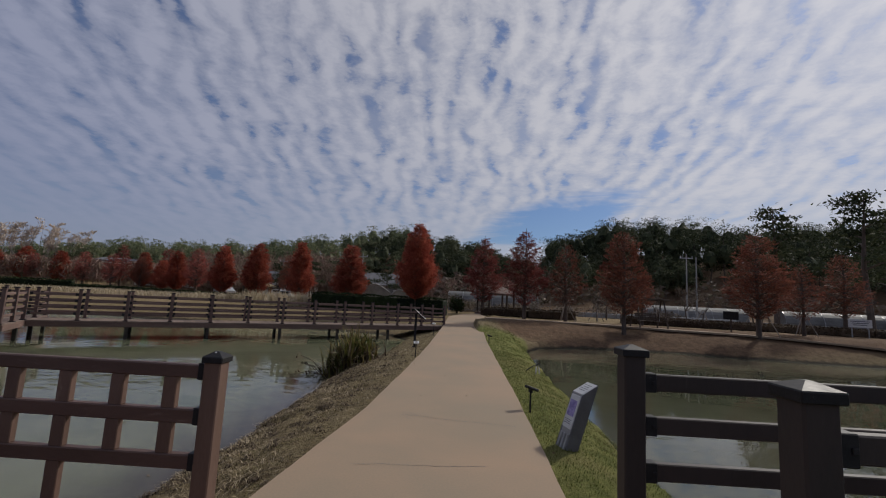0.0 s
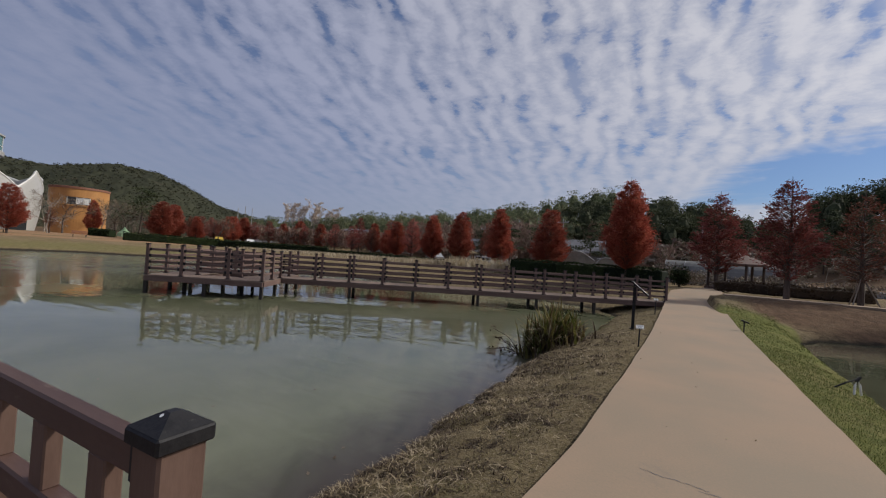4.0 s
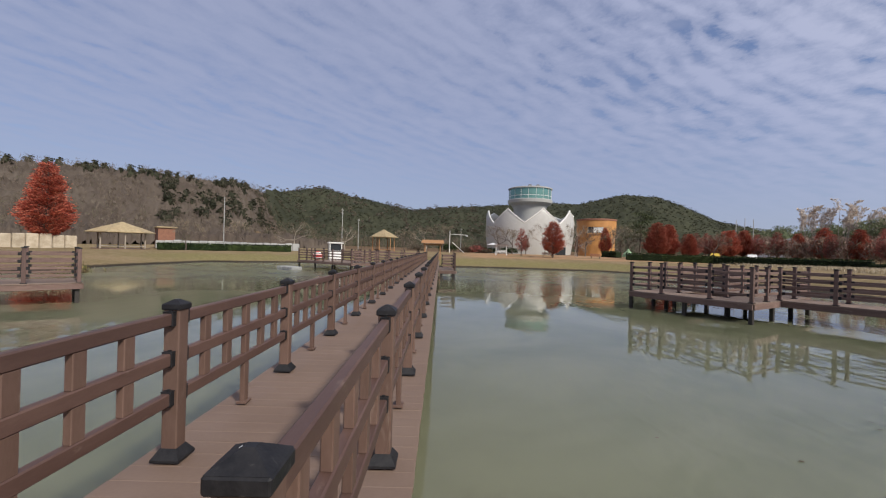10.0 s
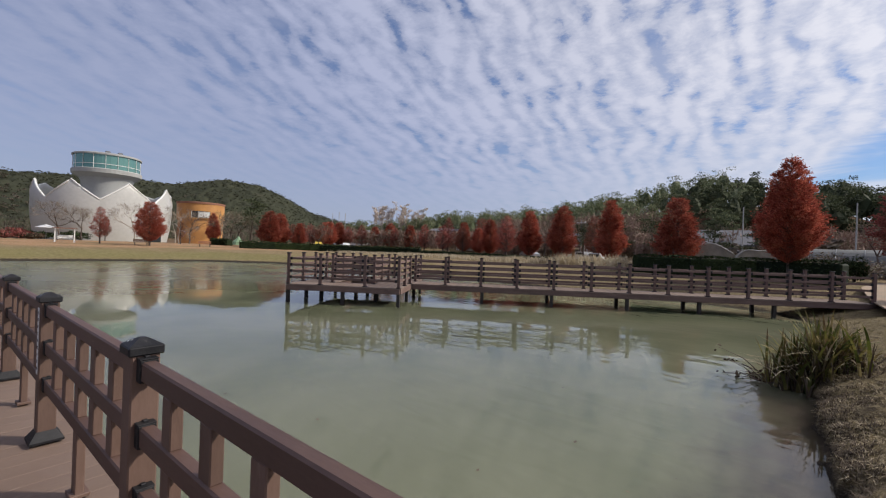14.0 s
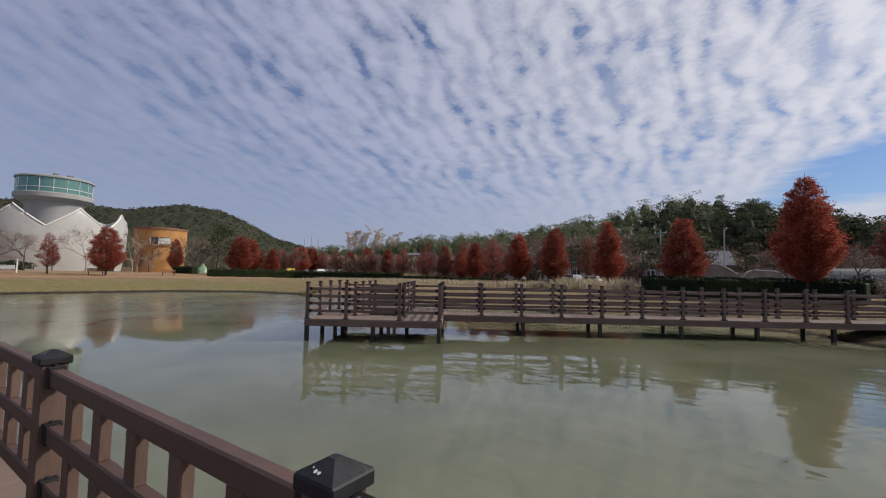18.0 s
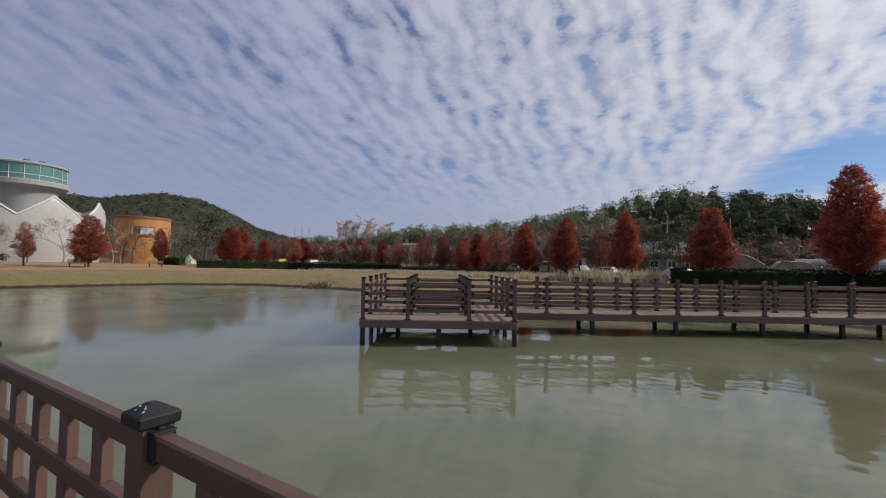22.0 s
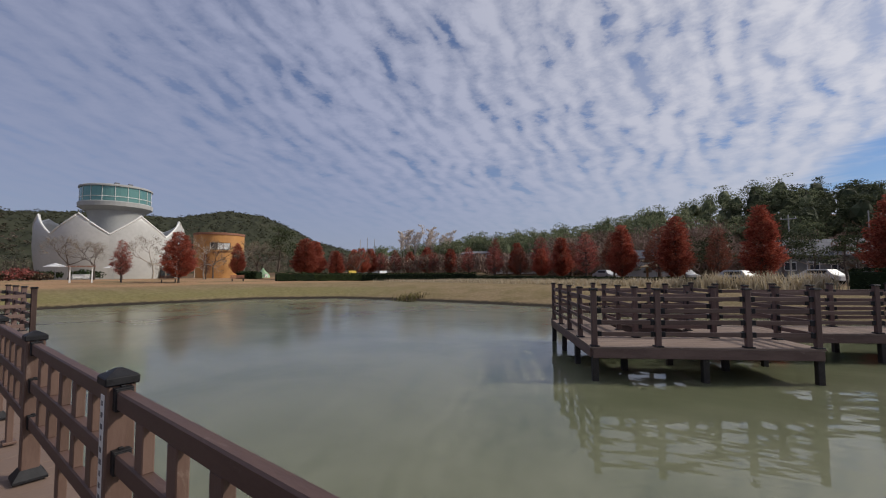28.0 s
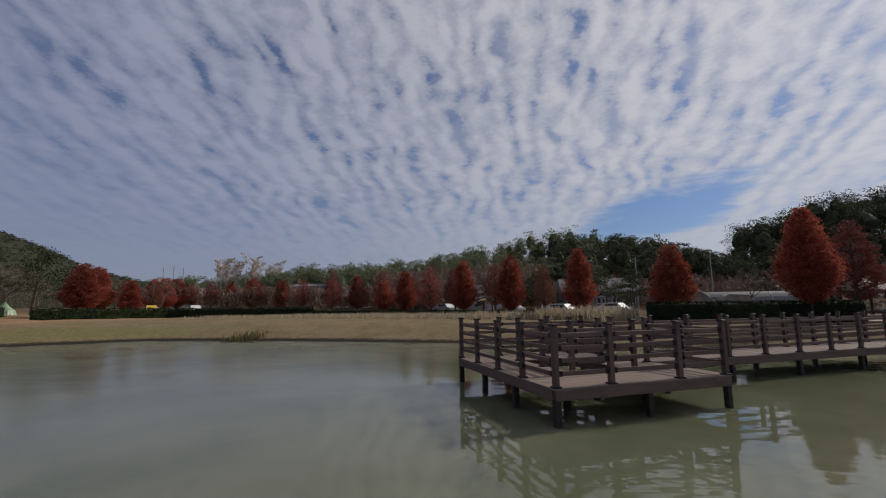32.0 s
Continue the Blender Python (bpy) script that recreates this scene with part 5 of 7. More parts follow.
def make_woods():
    rng = np.random.default_rng(11)
    canopy("wood_canopy", -113, -39, 212, 432, 4.2, 0.55, M_CANOPY, "closed olive-green pine canopy on the distant western hill", 91)
    canopy("wood_canopy", -168, -103, 104, 236, 2.4, 0.7, M_SCRUB, "grey-brown leafless scrub covering the southern hillside", 92)
    spots = scatter(rng, 470, -135, 62, 96, 140, lambda x, y: rng.uniform() < 1.25 - (y - 96) / 60)
    tall = rng.uniform(6.0, 9.5, len(spots))
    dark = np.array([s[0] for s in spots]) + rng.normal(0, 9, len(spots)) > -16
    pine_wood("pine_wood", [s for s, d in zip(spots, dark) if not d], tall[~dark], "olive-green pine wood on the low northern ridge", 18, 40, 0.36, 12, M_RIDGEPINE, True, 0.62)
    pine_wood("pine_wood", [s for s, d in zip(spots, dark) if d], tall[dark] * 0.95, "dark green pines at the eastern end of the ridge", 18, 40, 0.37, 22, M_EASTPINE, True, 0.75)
    spots = scatter(rng, 330, 30, 170, 84, 140, lambda x, y: y > 118 - 0.35 * (x - 30))
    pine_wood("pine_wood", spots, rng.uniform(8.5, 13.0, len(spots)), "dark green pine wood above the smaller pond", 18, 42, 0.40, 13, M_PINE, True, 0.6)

    def on_west(x, y):
        az, r = math.degrees(math.atan2(x, y)), math.hypot(x, y)
        return -112 < az < -40 and 215 < r < 430

    spots = scatter(rng, 5200, -430, -150, -170, 330, on_west)
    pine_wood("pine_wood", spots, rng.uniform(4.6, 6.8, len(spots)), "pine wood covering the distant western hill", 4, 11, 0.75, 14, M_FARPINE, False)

    def on_south(x, y):
        az, r = math.degrees(math.atan2(x, y)), math.hypot(x, y)
        return -168 < az < -108 and 105 < r < 235

    spots = scatter(rng, 1500, -235, -20, -230, -30, on_south)
    twig_wood("bare_wood", spots, "leafless twiggy trees on the southern hillside", 15)
    high = [s for s in spots if math.hypot(*s) > 185][:150]
    pine_wood("pine_wood", high, rng.uniform(4.5, 6.5, len(high)), "pines along the top of the southern hillside", 9, 22, 0.6, 16, M_FARPINE, True, 0.8)

    mixed = [s for s in spots if math.degrees(math.atan2(s[0], s[1])) > -124 and 130 < math.hypot(*s) < 200]
    mixed = [s for k, s in enumerate(mixed) if k % 5 in (0, 2)]
    pine_wood("pine_wood", mixed, np.random.default_rng(23).uniform(4.0, 6.0, len(mixed)), "green pines among the leafless trees of the southern hillside", 9, 16, 0.65, 24, M_FARPINE, False, 0.8)

    def on_foot(x, y):
        az, r = math.degrees(math.atan2(x, y)), math.hypot(x, y)
        return -114 < az < -52 and 165 < r < 235

    spots = scatter(rng, 800, -235, -100, -100, 145, on_foot)
    twig_wood("bare_wood", spots, "grey-brown leafless trees at the foot of the western hill", 17)
    spots = scatter(rng, 260, -430, -230, -150, 30, lambda x, y: True)
    pine_wood("bare_wood", spots, rng.uniform(6, 9, len(spots)), "brown leafless trees low on the western hill", 5, 26, 0.7, 18, M_HAZEL, False)
    spots = scatter(rng, 620, -105, 14, 66, 96, lambda x, y: y > 74 + 0.08 * x)
    twig_wood("bare_wood", spots, "pinkish brown leafless trees at the foot of the northern ridge", 20, M_PINKTWIG, 3.2, 5.2, 60, 0.16)
    spots = scatter(np.random.default_rng(26), 170, -54, -22, 78, 98, lambda x, y: True)
    twig_wood("bare_wood", spots, "taller pinkish brown leafless trees below the northern ridge", 25, M_PINKTWIG, 6.0, 8.5, 80, 0.16)
    spots = scatter(rng, 150, -60, 90, 70, 100, lambda x, y: True)
    pine_wood("bare_wood", spots, rng.uniform(3, 5.5, len(spots)), "brown scrub at the foot of the northern ridge", 6, 11, 1.0, 19, M_BARE, False)


make_woods()


def lone_pine(x, y, h, seed, label, tiers=12, wide=0.36):
    """A single pine with visible limbs and flat needle tiers."""
    rng = np.random.default_rng(seed)
    z = land_z(x, y)
    t = thing("pine_tree", label, "tree", pose(x, y, z), "single pines")
    wood = Shape()
    bend = rng.normal(0, 0.05 * h, 2)
    wood.tube([(0, 0, -0.4), (bend[0], bend[1], 0.45 * h), (0, 0, 0.97 * h)], [0.022 * h, 0.015 * h, 0.03], 7)
    pts = []
    for k in range(tiers):
        f = 0.40 + 0.58 * (k + rng.uniform(0, 0.6)) / tiers
        a, r = rng.uniform(0, 2 * math.pi), wide * h * rng.uniform(0.35, 1.0) * (1.25 - f)
        c = Vector((math.cos(a) * r, math.sin(a) * r, f * h + 0.1 * r))
        s = Vector((bend[0] * (1 - abs(2 * f - 1)), bend[1] * (1 - abs(2 * f - 1)), f * h - 0.15 * r))
        wood.tube([s, (s + c) / 2 + Vector((0, 0, 0.06 * r)), c], [0.008 * h, 0.005 * h, 0.012], 4, False)
        n = 130
        q = rng.normal(0, 1, (n, 3)) * np.array([1, 1, 0.26]) * wide * h * 0.20 * (1.3 - 0.6 * f)
        pts.append(np.array(c) + q)
    pts = np.concatenate(pts)
    part("trunk", wood, M_BARK, t)
    part("crown", Shape().arrays(cards(rng, pts, 0.028 * h + 0.10, 0.012 * h + 0.04), 4), M_PINE, t)


lone_pine(46.9, 44.0, 16.0, 31, "tall open-crowned pine standing above the wood", 16, 0.34)
lone_pine(43.0, 52.3, 15.8, 32, "tall pine with layered crown beside the wood", 14, 0.34)
lone_pine(55.0, 50.0, 14.0, 33, "tall dark pine near the wood's edge")
lone_pine(-20.5, 62.0, 6.2, 34, "small pruned garden pine beside a house", 10, 0.42)
lone_pine(-8.0, 60.0, 6.0, 35, "small pruned garden pine near the road", 10, 0.42)
lone_pine(-10.0, 50.0, 4.6, 36, "small garden pine with cloud-like tiers", 9, 0.42)
lone_pine(-84.0, 44.0, 6.6, 37, "low spreading pine beside the lawn", 12, 0.5)
lone_pine(-95.0, 45.8, 10.5, 38, "broad layered pine near the orange building", 18, 0.5)
lone_pine(-4.0, 56.0, 5.2, 39, "small garden pine behind the mounds", 9, 0.4)
lone_pine(-20.4, 55.0, 5.4, 42, "pruned garden pine with cloud-like tiers behind a red tree", 12, 0.55)
lone_pine(-14.4, 56.0, 6.0, 43, "broad pruned garden pine before the grey house", 13, 0.6)
lone_pine(-12.0, 59.0, 5.6, 44, "pruned garden pine with flat tiers beside the grey house", 12, 0.55)
lone_pine(-23.7, 58.5, 5.6, 45, "layered garden pine among the red trees", 12, 0.55)

# tall feathery pale grass trees on the far bank


def make_plume_tree():
    rng = np.random.default_rng(41)
    t = thing("feathery_trees", "clump of tall pale feathery bare trees with drooping tips", "tree", pose(-97, 93, land_z(-97, 93)))
    wood, pts, ways = Shape(), [], []
    side = Vector((0.72, 0.69, 0))
    for k in range(34):
        off, h = rng.uniform(-7.5, 7.5), rng.uniform(8.0, 13.0)
        h *= 1.0 - 0.020 * abs(off)
        lean = 0.05 * off + rng.normal(0, 0.6)
        foot = side * off + Vector((0, rng.normal(0, 1.2), 0))
        top = foot + side * lean + Vector((0, 0, h))
        mid = foot + side * (0.35 * lean) + Vector((0, 0, 0.6 * h))
        wood.tube([foot - Vector((0, 0, 0.5)), mid, top], [0.09, 0.06, 0.02], 4, False)
        # a loose upright plume along the stem's end, its tip blown to one side
        way = np.array(side) * (1.0 if rng.uniform() < 0.7 else -1.0)
        for j in range(rng.integers(1, 4)):
            base = np.array(mid.lerp(top, rng.uniform(0.15, 0.85)))
            reach, n = rng.uniform(2.2, 4.2), 80
            f = rng.uniform(0, 1, (n, 1))
            bow = base + way * (0.10 * f + 0.38 * f ** 3) * reach + np.array([0, 0, 1.0]) * (f - 0.25 * f ** 3) * reach
            pts.append(bow + rng.normal(0, 0.30, (n, 3)) * np.sin(np.pi * np.clip(f * 0.9 + 0.1, 0, 1)))
            ways.append(np.tile(way * 0.35 + np.array([0, 0, 0.9]), (n, 1)))
    part("trunk", wood, M_PALEBARK, t)
    part("crown", Shape().arrays(cards(rng, np.concatenate(pts), 0.58, 0.17, np.concatenate(ways)), 4), M_FEATHER, t)


make_plume_tree()

# ---------------------------------------------------------------- hedges, reeds and grasses


def hedge(name, course, width, height, label, leaf=0.12, per=260, seed=50, material=None):
    """A clipped hedge along a course: a dense leafy body with an uneven skin."""
    rng = np.random.default_rng(seed)
    pts, core = [], Shape()
    for (x0, y0), (x1, y1) in zip(course, course[1:]):
        length = math.hypot(x1 - x0, y1 - y0)
        n = int(length * per)
        t = rng.uniform(0, 1, n)
        u, v = rng.uniform(-0.5, 0.5, n), rng.uniform(0, 1, n)
        face = rng.integers(0, 3, n)
        u = np.where(face == 0, np.sign(u) * 0.5, u)
        v = np.where(face == 1, 1.0, v)
        nx, ny = -(y1 - y0) / length, (x1 - x0) / length
        cx, cy = x0 + t * (x1 - x0) + nx * u * width, y0 + t * (y1 - y0) + ny * u * width
        bump = 0.07 * np.sin(cx * 3.1 + cy * 2.3) + rng.normal(0, 0.035, n)
        pts.append(np.stack([cx, cy, land(cx, cy) + v * height * (1 + 0.4 * bump) + bump * 0.3], 1))
        zc = land_z((x0 + x1) / 2, (y0 + y1) / 2)
        core.box((0, 0, height * 0.45), (length, width * 0.86, height * 0.92), 0.08, pose((x0 + x1) / 2, (y0 + y1) / 2, zc, 0, 0, math.degrees(math.atan2(y1 - y0, x1 - x0))))
    t = thing(name, label, "hedge")
    part("foliage", Shape().arrays(cards(rng, np.concatenate(pts), leaf * 1.2, leaf * 0.8), 4), material or M_HEDGE, t)
    part("core", core, material or M_HEDGE, t)


hedge("hedge", [(-11.3, 36.5), (-7, 35.9), (-3.0, 35.0), (1.1, 33.4)], 1.3, 1.4, "dark clipped evergreen hedge behind the dock", 0.13, 420, 51)
hedge("hedge", [(-75.8, 34.4), (-74.0, 40), (-70.5, 47), (-64, 53), (-54, 57.5)], 1.2, 1.25, "dark green clipped hedge along the far lawn", 0.22, 150, 52)
hedge("hedge", [(-54, 57.0), (-42, 54.5), (-30, 49.5), (-20, 44.5), (-13, 39.8)], 0.9, 0.75, "low dark hedge along the road", 0.18, 150, 53)
hedge("hedge", [(4.6, 37.5), (8.5, 35.2), (12.5, 34.6)], 1.1, 0.75, "low brown leafless shrub row by the pavilion", 0.13, 300, 54, M_DEAD)
hedge("hedge", [(-92.0, 36.6), (-87.5, 38.0)], 1.6, 1.2, "short clipped hedge by the orange building", 0.25, 140, 55)
hedge("hedge", [(16, 33.4), (24, 32.0), (34, 30.8), (48, 28.5)], 0.9, 0.6, "low dark brown shrub row beyond the narrow path", 0.15, 200, 57, M_DEAD)
hedge("hedge", [(-62.5, -42.5), (-66.5, -34), (-70, -25)], 1.2, 1.0, "low dark hedge along the southern bank", 0.25, 140, 59)


def bush(x, y, r, h, label, material, leaf=0.12, n=1600, seed=90):
    """A rounded, uneven shrub: forked stems and a loose skin of leaves."""
    rng = np.random.default_rng(seed)
    t = thing("shrub", label, "shrub", pose(x, y, land_z(x, y)), "shrubs round the path's end")
    stems, pts = Shape(), []
    for k in range(9):
        a, g = 2 * math.pi * k / 9 + rng.uniform(0, 0.5), rng.uniform(0.3, 0.85)
        tip = np.array([math.cos(a) * r * g * 0.8, math.sin(a) * r * g * 0.8, h * rng.uniform(0.55, 0.95) * (1.1 - 0.4 * g)])
        stems.tube([(0.1 * tip[0], 0.1 * tip[1], -0.05), tuple(0.55 * tip), tuple(tip)], [0.03, 0.02, 0.008], 5, False)
        q = rand_dirs(rng, n // 9) * rng.uniform(0.55, 1.05, (n // 9, 1)) * np.array([r * 0.48, r * 0.48, h * 0.34])
        pts.append(tip * np.array([1, 1, 0.72]) + q)
    pts = np.concatenate(pts)
    pts[:, 2] = np.maximum(pts[:, 2], 0.04)
    part("branch_work", stems, M_BARK, t)
    part("foliage", Shape().arrays(cards(rng, pts, leaf * 1.2, leaf * 0.75), 4), material, t)


bush(2.2, 40.5, 1.05, 1.95, "rounded dark evergreen shrub where the path bends", M_HEDGE, 0.13, 1800, 56)
for k, (x, y, r, h) in enumerate(((-0.6, 45.5, 1.6, 1.7), (2.8, 47.0, 2.0, 1.6), (5.0, 50.5, 2.2, 2.0), (8.5, 47.5, 2.0, 1.5), (-3.0, 52.0, 2.2, 2.2), (11.5, 52.0, 2.4, 1.8), (15.5, 48.0, 2.2, 1.5), (20.5, 50.5, 2.6, 1.8), (26.0, 46.5, 2.4, 1.5), (1.2, 55.0, 2.4, 2.4))):
    bush(x, y, r, h, "brown leafless scrub bush beyond the path's end", M_BARE, 0.16, 1100, 100 + k)
for k, (x, y, r, h, mat, words) in enumerate(((-100, 6.9, 2.3, 1.5, M_DEAD, "rounded dull brown shrub before the white hall"), (-100.5, 9.2, 2.6, 1.9, M_DULL, "larger reddish brown shrub before the white hall"), (-99.5, 11.0, 1.8, 1.2, M_DEAD, "low dull brown shrub before the white hall"), (-108, 13.0, 2.6, 1.8, M_HEDGE, "dark evergreen shrub by the hall's terrace"), (-109, 18.0, 2.8, 1.9, M_HEDGE, "dark evergreen shrub beside the parasol"), (-110, 2.0, 3.2, 2.4, M_HEDGE, "broad dark evergreen shrub at the lawn's edge"), (-112, -6.0, 3.4, 2.2, M_HAZEL, "grey-brown leafless shrub at the lawn's edge"))):
    bush(x, y, r, h, words, mat, 0.30, 900, 130 + k)


def blades(rng, roots, length, width, lean, curl, steps=3):
    """Curved tapering blades from the roots; returns the strips as loose quads."""
    n = len(roots)
    a = rng.uniform(0, 2 * np.pi, n)
    side = np.stack([np.cos(a), np.sin(a), 0 * a], 1)
    out = np.stack([-np.sin(a), np.cos(a), 0 * a], 1)
    l = length * rng.uniform(0.55, 1.15, n)
    k = lean * rng.uniform(0.2, 1.4, n)
    rows = []
    for s in range(steps + 1):
        f = s / steps
        c = roots + out * (k * l * f ** 1.6)[:, None] + np.stack([0 * a, 0 * a, l * (f - curl * k * f * f)], 1)
        w = (width * (1 - f) ** 0.6 * 0.5 + 0.0006) * np.ones(n)
        rows.append((c - side * w[:, None], c + side * w[:, None]))
    quads = []
    for s in range(steps):
        quads.append(np.stack([rows[s][0], rows[s][1], rows[s + 1][1], rows[s + 1][0]], 1))
    return np.concatenate(quads).reshape(-1, 3)


def strip_mesh(name, rng, roots, length, width, lean, curl, material, steps=3):
    return Shape().arrays(blades(rng, roots, length, width, lean, curl, steps), 4).mesh(name, material)


def make_reed_clump(x, y, r, n, h, label, seed):
    rng = np.random.default_rng(seed)
    p = rng.normal(0, 1, (n, 2)) * r
    z = np.maximum(land(x + p[:, 0], y + p[:, 1]), WATER - 0.1)
    t = thing("reed_clump", label, "reeds", pose(x, y, 0))
    roots = np.stack([p[:, 0], p[:, 1], z], 1)
    k = int(n * 0.72)
    tagged(part("foliage", strip_mesh("foliage", rng, roots[:k], h, 0.070, 0.52, 0.86, M_REED, 6), None, t), "yellow-green arching blades", kind="stuff")
    tagged(part("dry_foliage", strip_mesh("dry_foliage", rng, roots[k:], h * 0.85, 0.04, 0.75, 0.75, M_STRAW, 5), None, t), "withered straw-coloured blades", kind="stuff")
    low = roots[rng.integers(0, n, n)] * np.array([1.15, 1.15, 1])
    tagged(part("dead_base", strip_mesh("dead_base", rng, low, h * 0.52, 0.04, 0.5, 0.5, M_DEAD, 3), None, t), "dark brown dead blades at the foot", kind="stuff")


make_reed_clump(-1.42, 10.35, 0.24, 330, 1.52, "clump of yellow-green iris reeds at the water's edge", 61)
make_reed_clump(-1.02, 10.55, 0.22, 190, 1.15, "lower clump of green and yellow iris leaves", 62)
make_reed_clump(-41.9, 28.3, 0.65, 150, 0.75, "small clump of reeds on the far shore", 63)
make_reed_clump(-30.2, -26.9, 0.5, 160, 1.1, "small green reed clump on the southern shore", 64)


def water_twigs():
    """Bent dark twigs rising from the water beside the reeds."""
    rng = np.random.default_rng(66)
    t = thing("water_twigs", "dark bent dead twigs and withered leaves at the water's edge", "twigs", pose(-2.1, 10.2, WATER))
    pts = []
    for k in range(12):
        a, l = rng.uniform(2.2, 4.2), rng.uniform(0.5, 1.1)
        p0 = Vector((rng.normal(0.25, 0.12), rng.normal(0.1, 0.25), -0.1))
        d = Vector((math.cos(a), 0.5 * math.sin(a), rng.uniform(0.25, 0.9)))
        p1, p2 = p0 + d * 0.55 * l, p0 + d * l + Vector((0, 0, -0.25 * l))
        part("twig", Shape().tube([p0, p1, p2], [0.012, 0.009, 0.004], 5, False), M_BARK, t)
        pts += [np.array(p2) + rng.normal(0, 0.05, 3) for _ in range(4)]
    part("withered_leaves", Shape().arrays(cards(rng, np.array(pts), 0.10, 0.05), 4), M_DEAD, t)


water_twigs()


def make_plumes():
    rng = np.random.default_rng(65)
    groups = []
    for (x0, y0), (x1, y1), n, w, h in (((-12.6, 37.4), (-20, 40.5), 1700, 0.7, 1.45), ((-20, 40.5), (-27, 43.2), 1500, 0.9, 0.95), ((-27, 43.2), (-40, 46.8), 3600, 1.3, 0.75), ((-40, 46.8), (-52, 50), 3200, 1.4, 0.62), ((-52, 50), (-64, 47), 2200, 1.2, 0.5)):
        t = rng.beta(0.8, 1.0, n)
        x, y = x0 + t * (x1 - x0) + rng.normal(0, w, n), y0 + t * (y1 - y0) + rng.normal(0, w, n)
        clump = np.sin(x * 1.9) + np.sin(y * 2.7 + x * 0.6) + rng.normal(0, 0.6, n) > -0.5
        roots = np.stack([x, y, land(x, y)], 1)[clump]
        groups.append(blades(rng, roots, h, 0.085, 0.5, 0.35, 3))
    tagged(part("dry_reed_bed", Shape().arrays(np.concatenate(groups), 4), M_PLUME), "band of dry pale reed plumes along the bank", "reeds", kind="stuff")


make_plumes()


def tufts(name, n, x_of, y0, y1, length, width, lean, material, label, seed):
    rng = np.random.default_rng(seed)
    y = rng.uniform(y0, y1, n)
    lo, hi = x_of(y)
    x = lo + (hi - lo) * rng.uniform(0, 1, n)
    roots = np.stack([x, y, land(x, y) - 0.012], 1)
    keep = roots[:, 2] > WATER + 0.06
    tagged(part(name, strip_mesh(name, rng, roots[keep], length, width, lean, 0.45, material, 2), None), label, "grass", kind="stuff")


LX, LY = [p[0] for p in PATH_L], [p[1] for p in PATH_L]
RX, RY = [p[0] for p in PATH_R], [p[1] for p in PATH_R]
tufts("straw_grass", 26000, lambda y: (np.full_like(y, -1.72), np.interp(y, LY, LX) + 0.01), 0.25, 12.0, 0.042, 0.0065, 1.5, M_TURF, "short dry straw-coloured grass on the bank", 71)
tufts("straw_grass", 9000, lambda y: (np.full_like(y, -1.5), np.interp(y, LY, LX) + 0.01), 12.0, 25.0, 0.06, 0.010, 1.4, M_TURF, "dry grass along the far part of the bank", 72)
tufts("green_grass", 24000, lambda y: (np.interp(y, RY, RX) - 0.01, np.full_like(y, 4.75)), 0.6, 12.0, 0.065, 0.006, 1.0, M_GRASS, "short green lawn grass beside the path", 73)
tufts("green_grass", 7000, lambda y: (np.interp(y, RY, RX) - 0.01, np.full_like(y, 5.6)), 12.0, 23.0, 0.08, 0.010, 1.0, M_GRASS, "green grass further along the path", 74)


def shore_litter():
    rng = np.random.default_rng(75)
    y = rng.uniform(0.6, 13, 2600)
    sx = np.interp(y, (2, 5, 8, 10, 13), (-1.38, -1.35, -1.37, -1.38, -0.9))
    x = sx + np.abs(rng.normal(0, 0.16, len(y))) + 0.02
    roots = np.stack([x, y, land(x, y) + 0.005], 1)
    tagged(part("shore_litter", strip_mesh("shore_litter", rng, roots, 0.07, 0.009, 2.2, 0.36, M_DEAD, 3), None), "matted dark dead stalks along the waterline", "grass", kind="stuff")


shore_litter()


def matted_straw():
    """Longer loose straws lying on the bank."""
    rng = np.random.default_rng(76)
    y = rng.uniform(0.3, 12.5, 15000)
    hi = np.interp(y, LY, LX)
    x = -1.7 + (hi + 1.65) * rng.beta(0.8, 1.7, len(y))
    keep = np.sin(3.1 * x + 1.7 * y) + np.sin(5.3 * y - 2.1 * x) + rng.normal(0, 0.7, len(y)) > -0.2
    roots = np.stack([x, y, land(x, y) + 0.012], 1)[keep]
    roots = roots[roots[:, 2] > WATER + 0.1]
    tagged(part("loose_straw", strip_mesh("loose_straw", rng, roots, 0.065, 0.007, 2.0, 0.34, M_STRAW, 2), None), "matted pale straws lying on the bank", "grass", kind="stuff")


matted_straw()


def dead_clots():
    """Dark clots of rotted stalks, thicker towards the waterline."""
    rng = np.random.default_rng(79)
    cy = rng.uniform(0.4, 12.5, 1100)
    hi = np.interp(cy, LY, LX)
    cx = -1.55 + (hi + 1.5) * rng.beta(0.65, 1.9, len(cy))
    size = rng.uniform(0.02, 0.07, len(cy))
    pick = rng.integers(0, len(cy), 19000)
    x = cx[pick] + rng.normal(0, 1, len(pick)) * size[pick]
    y = cy[pick] + rng.normal(0, 1, len(pick)) * size[pick] * 1.3
    keep = x < np.interp(y, LY, LX) - 0.02
    roots = np.stack([x, y, land(x, y) + 0.008], 1)[keep]
    roots = roots[roots[:, 2] > WATER + 0.05]
    tagged(part("dead_stalks", strip_mesh("dead_stalks", rng, roots, 0.055, 0.011, 1.7, 0.45, M_DEAD, 2), None), "dark clots of rotted stalks in the dry grass", "grass", kind="stuff")


dead_clots()


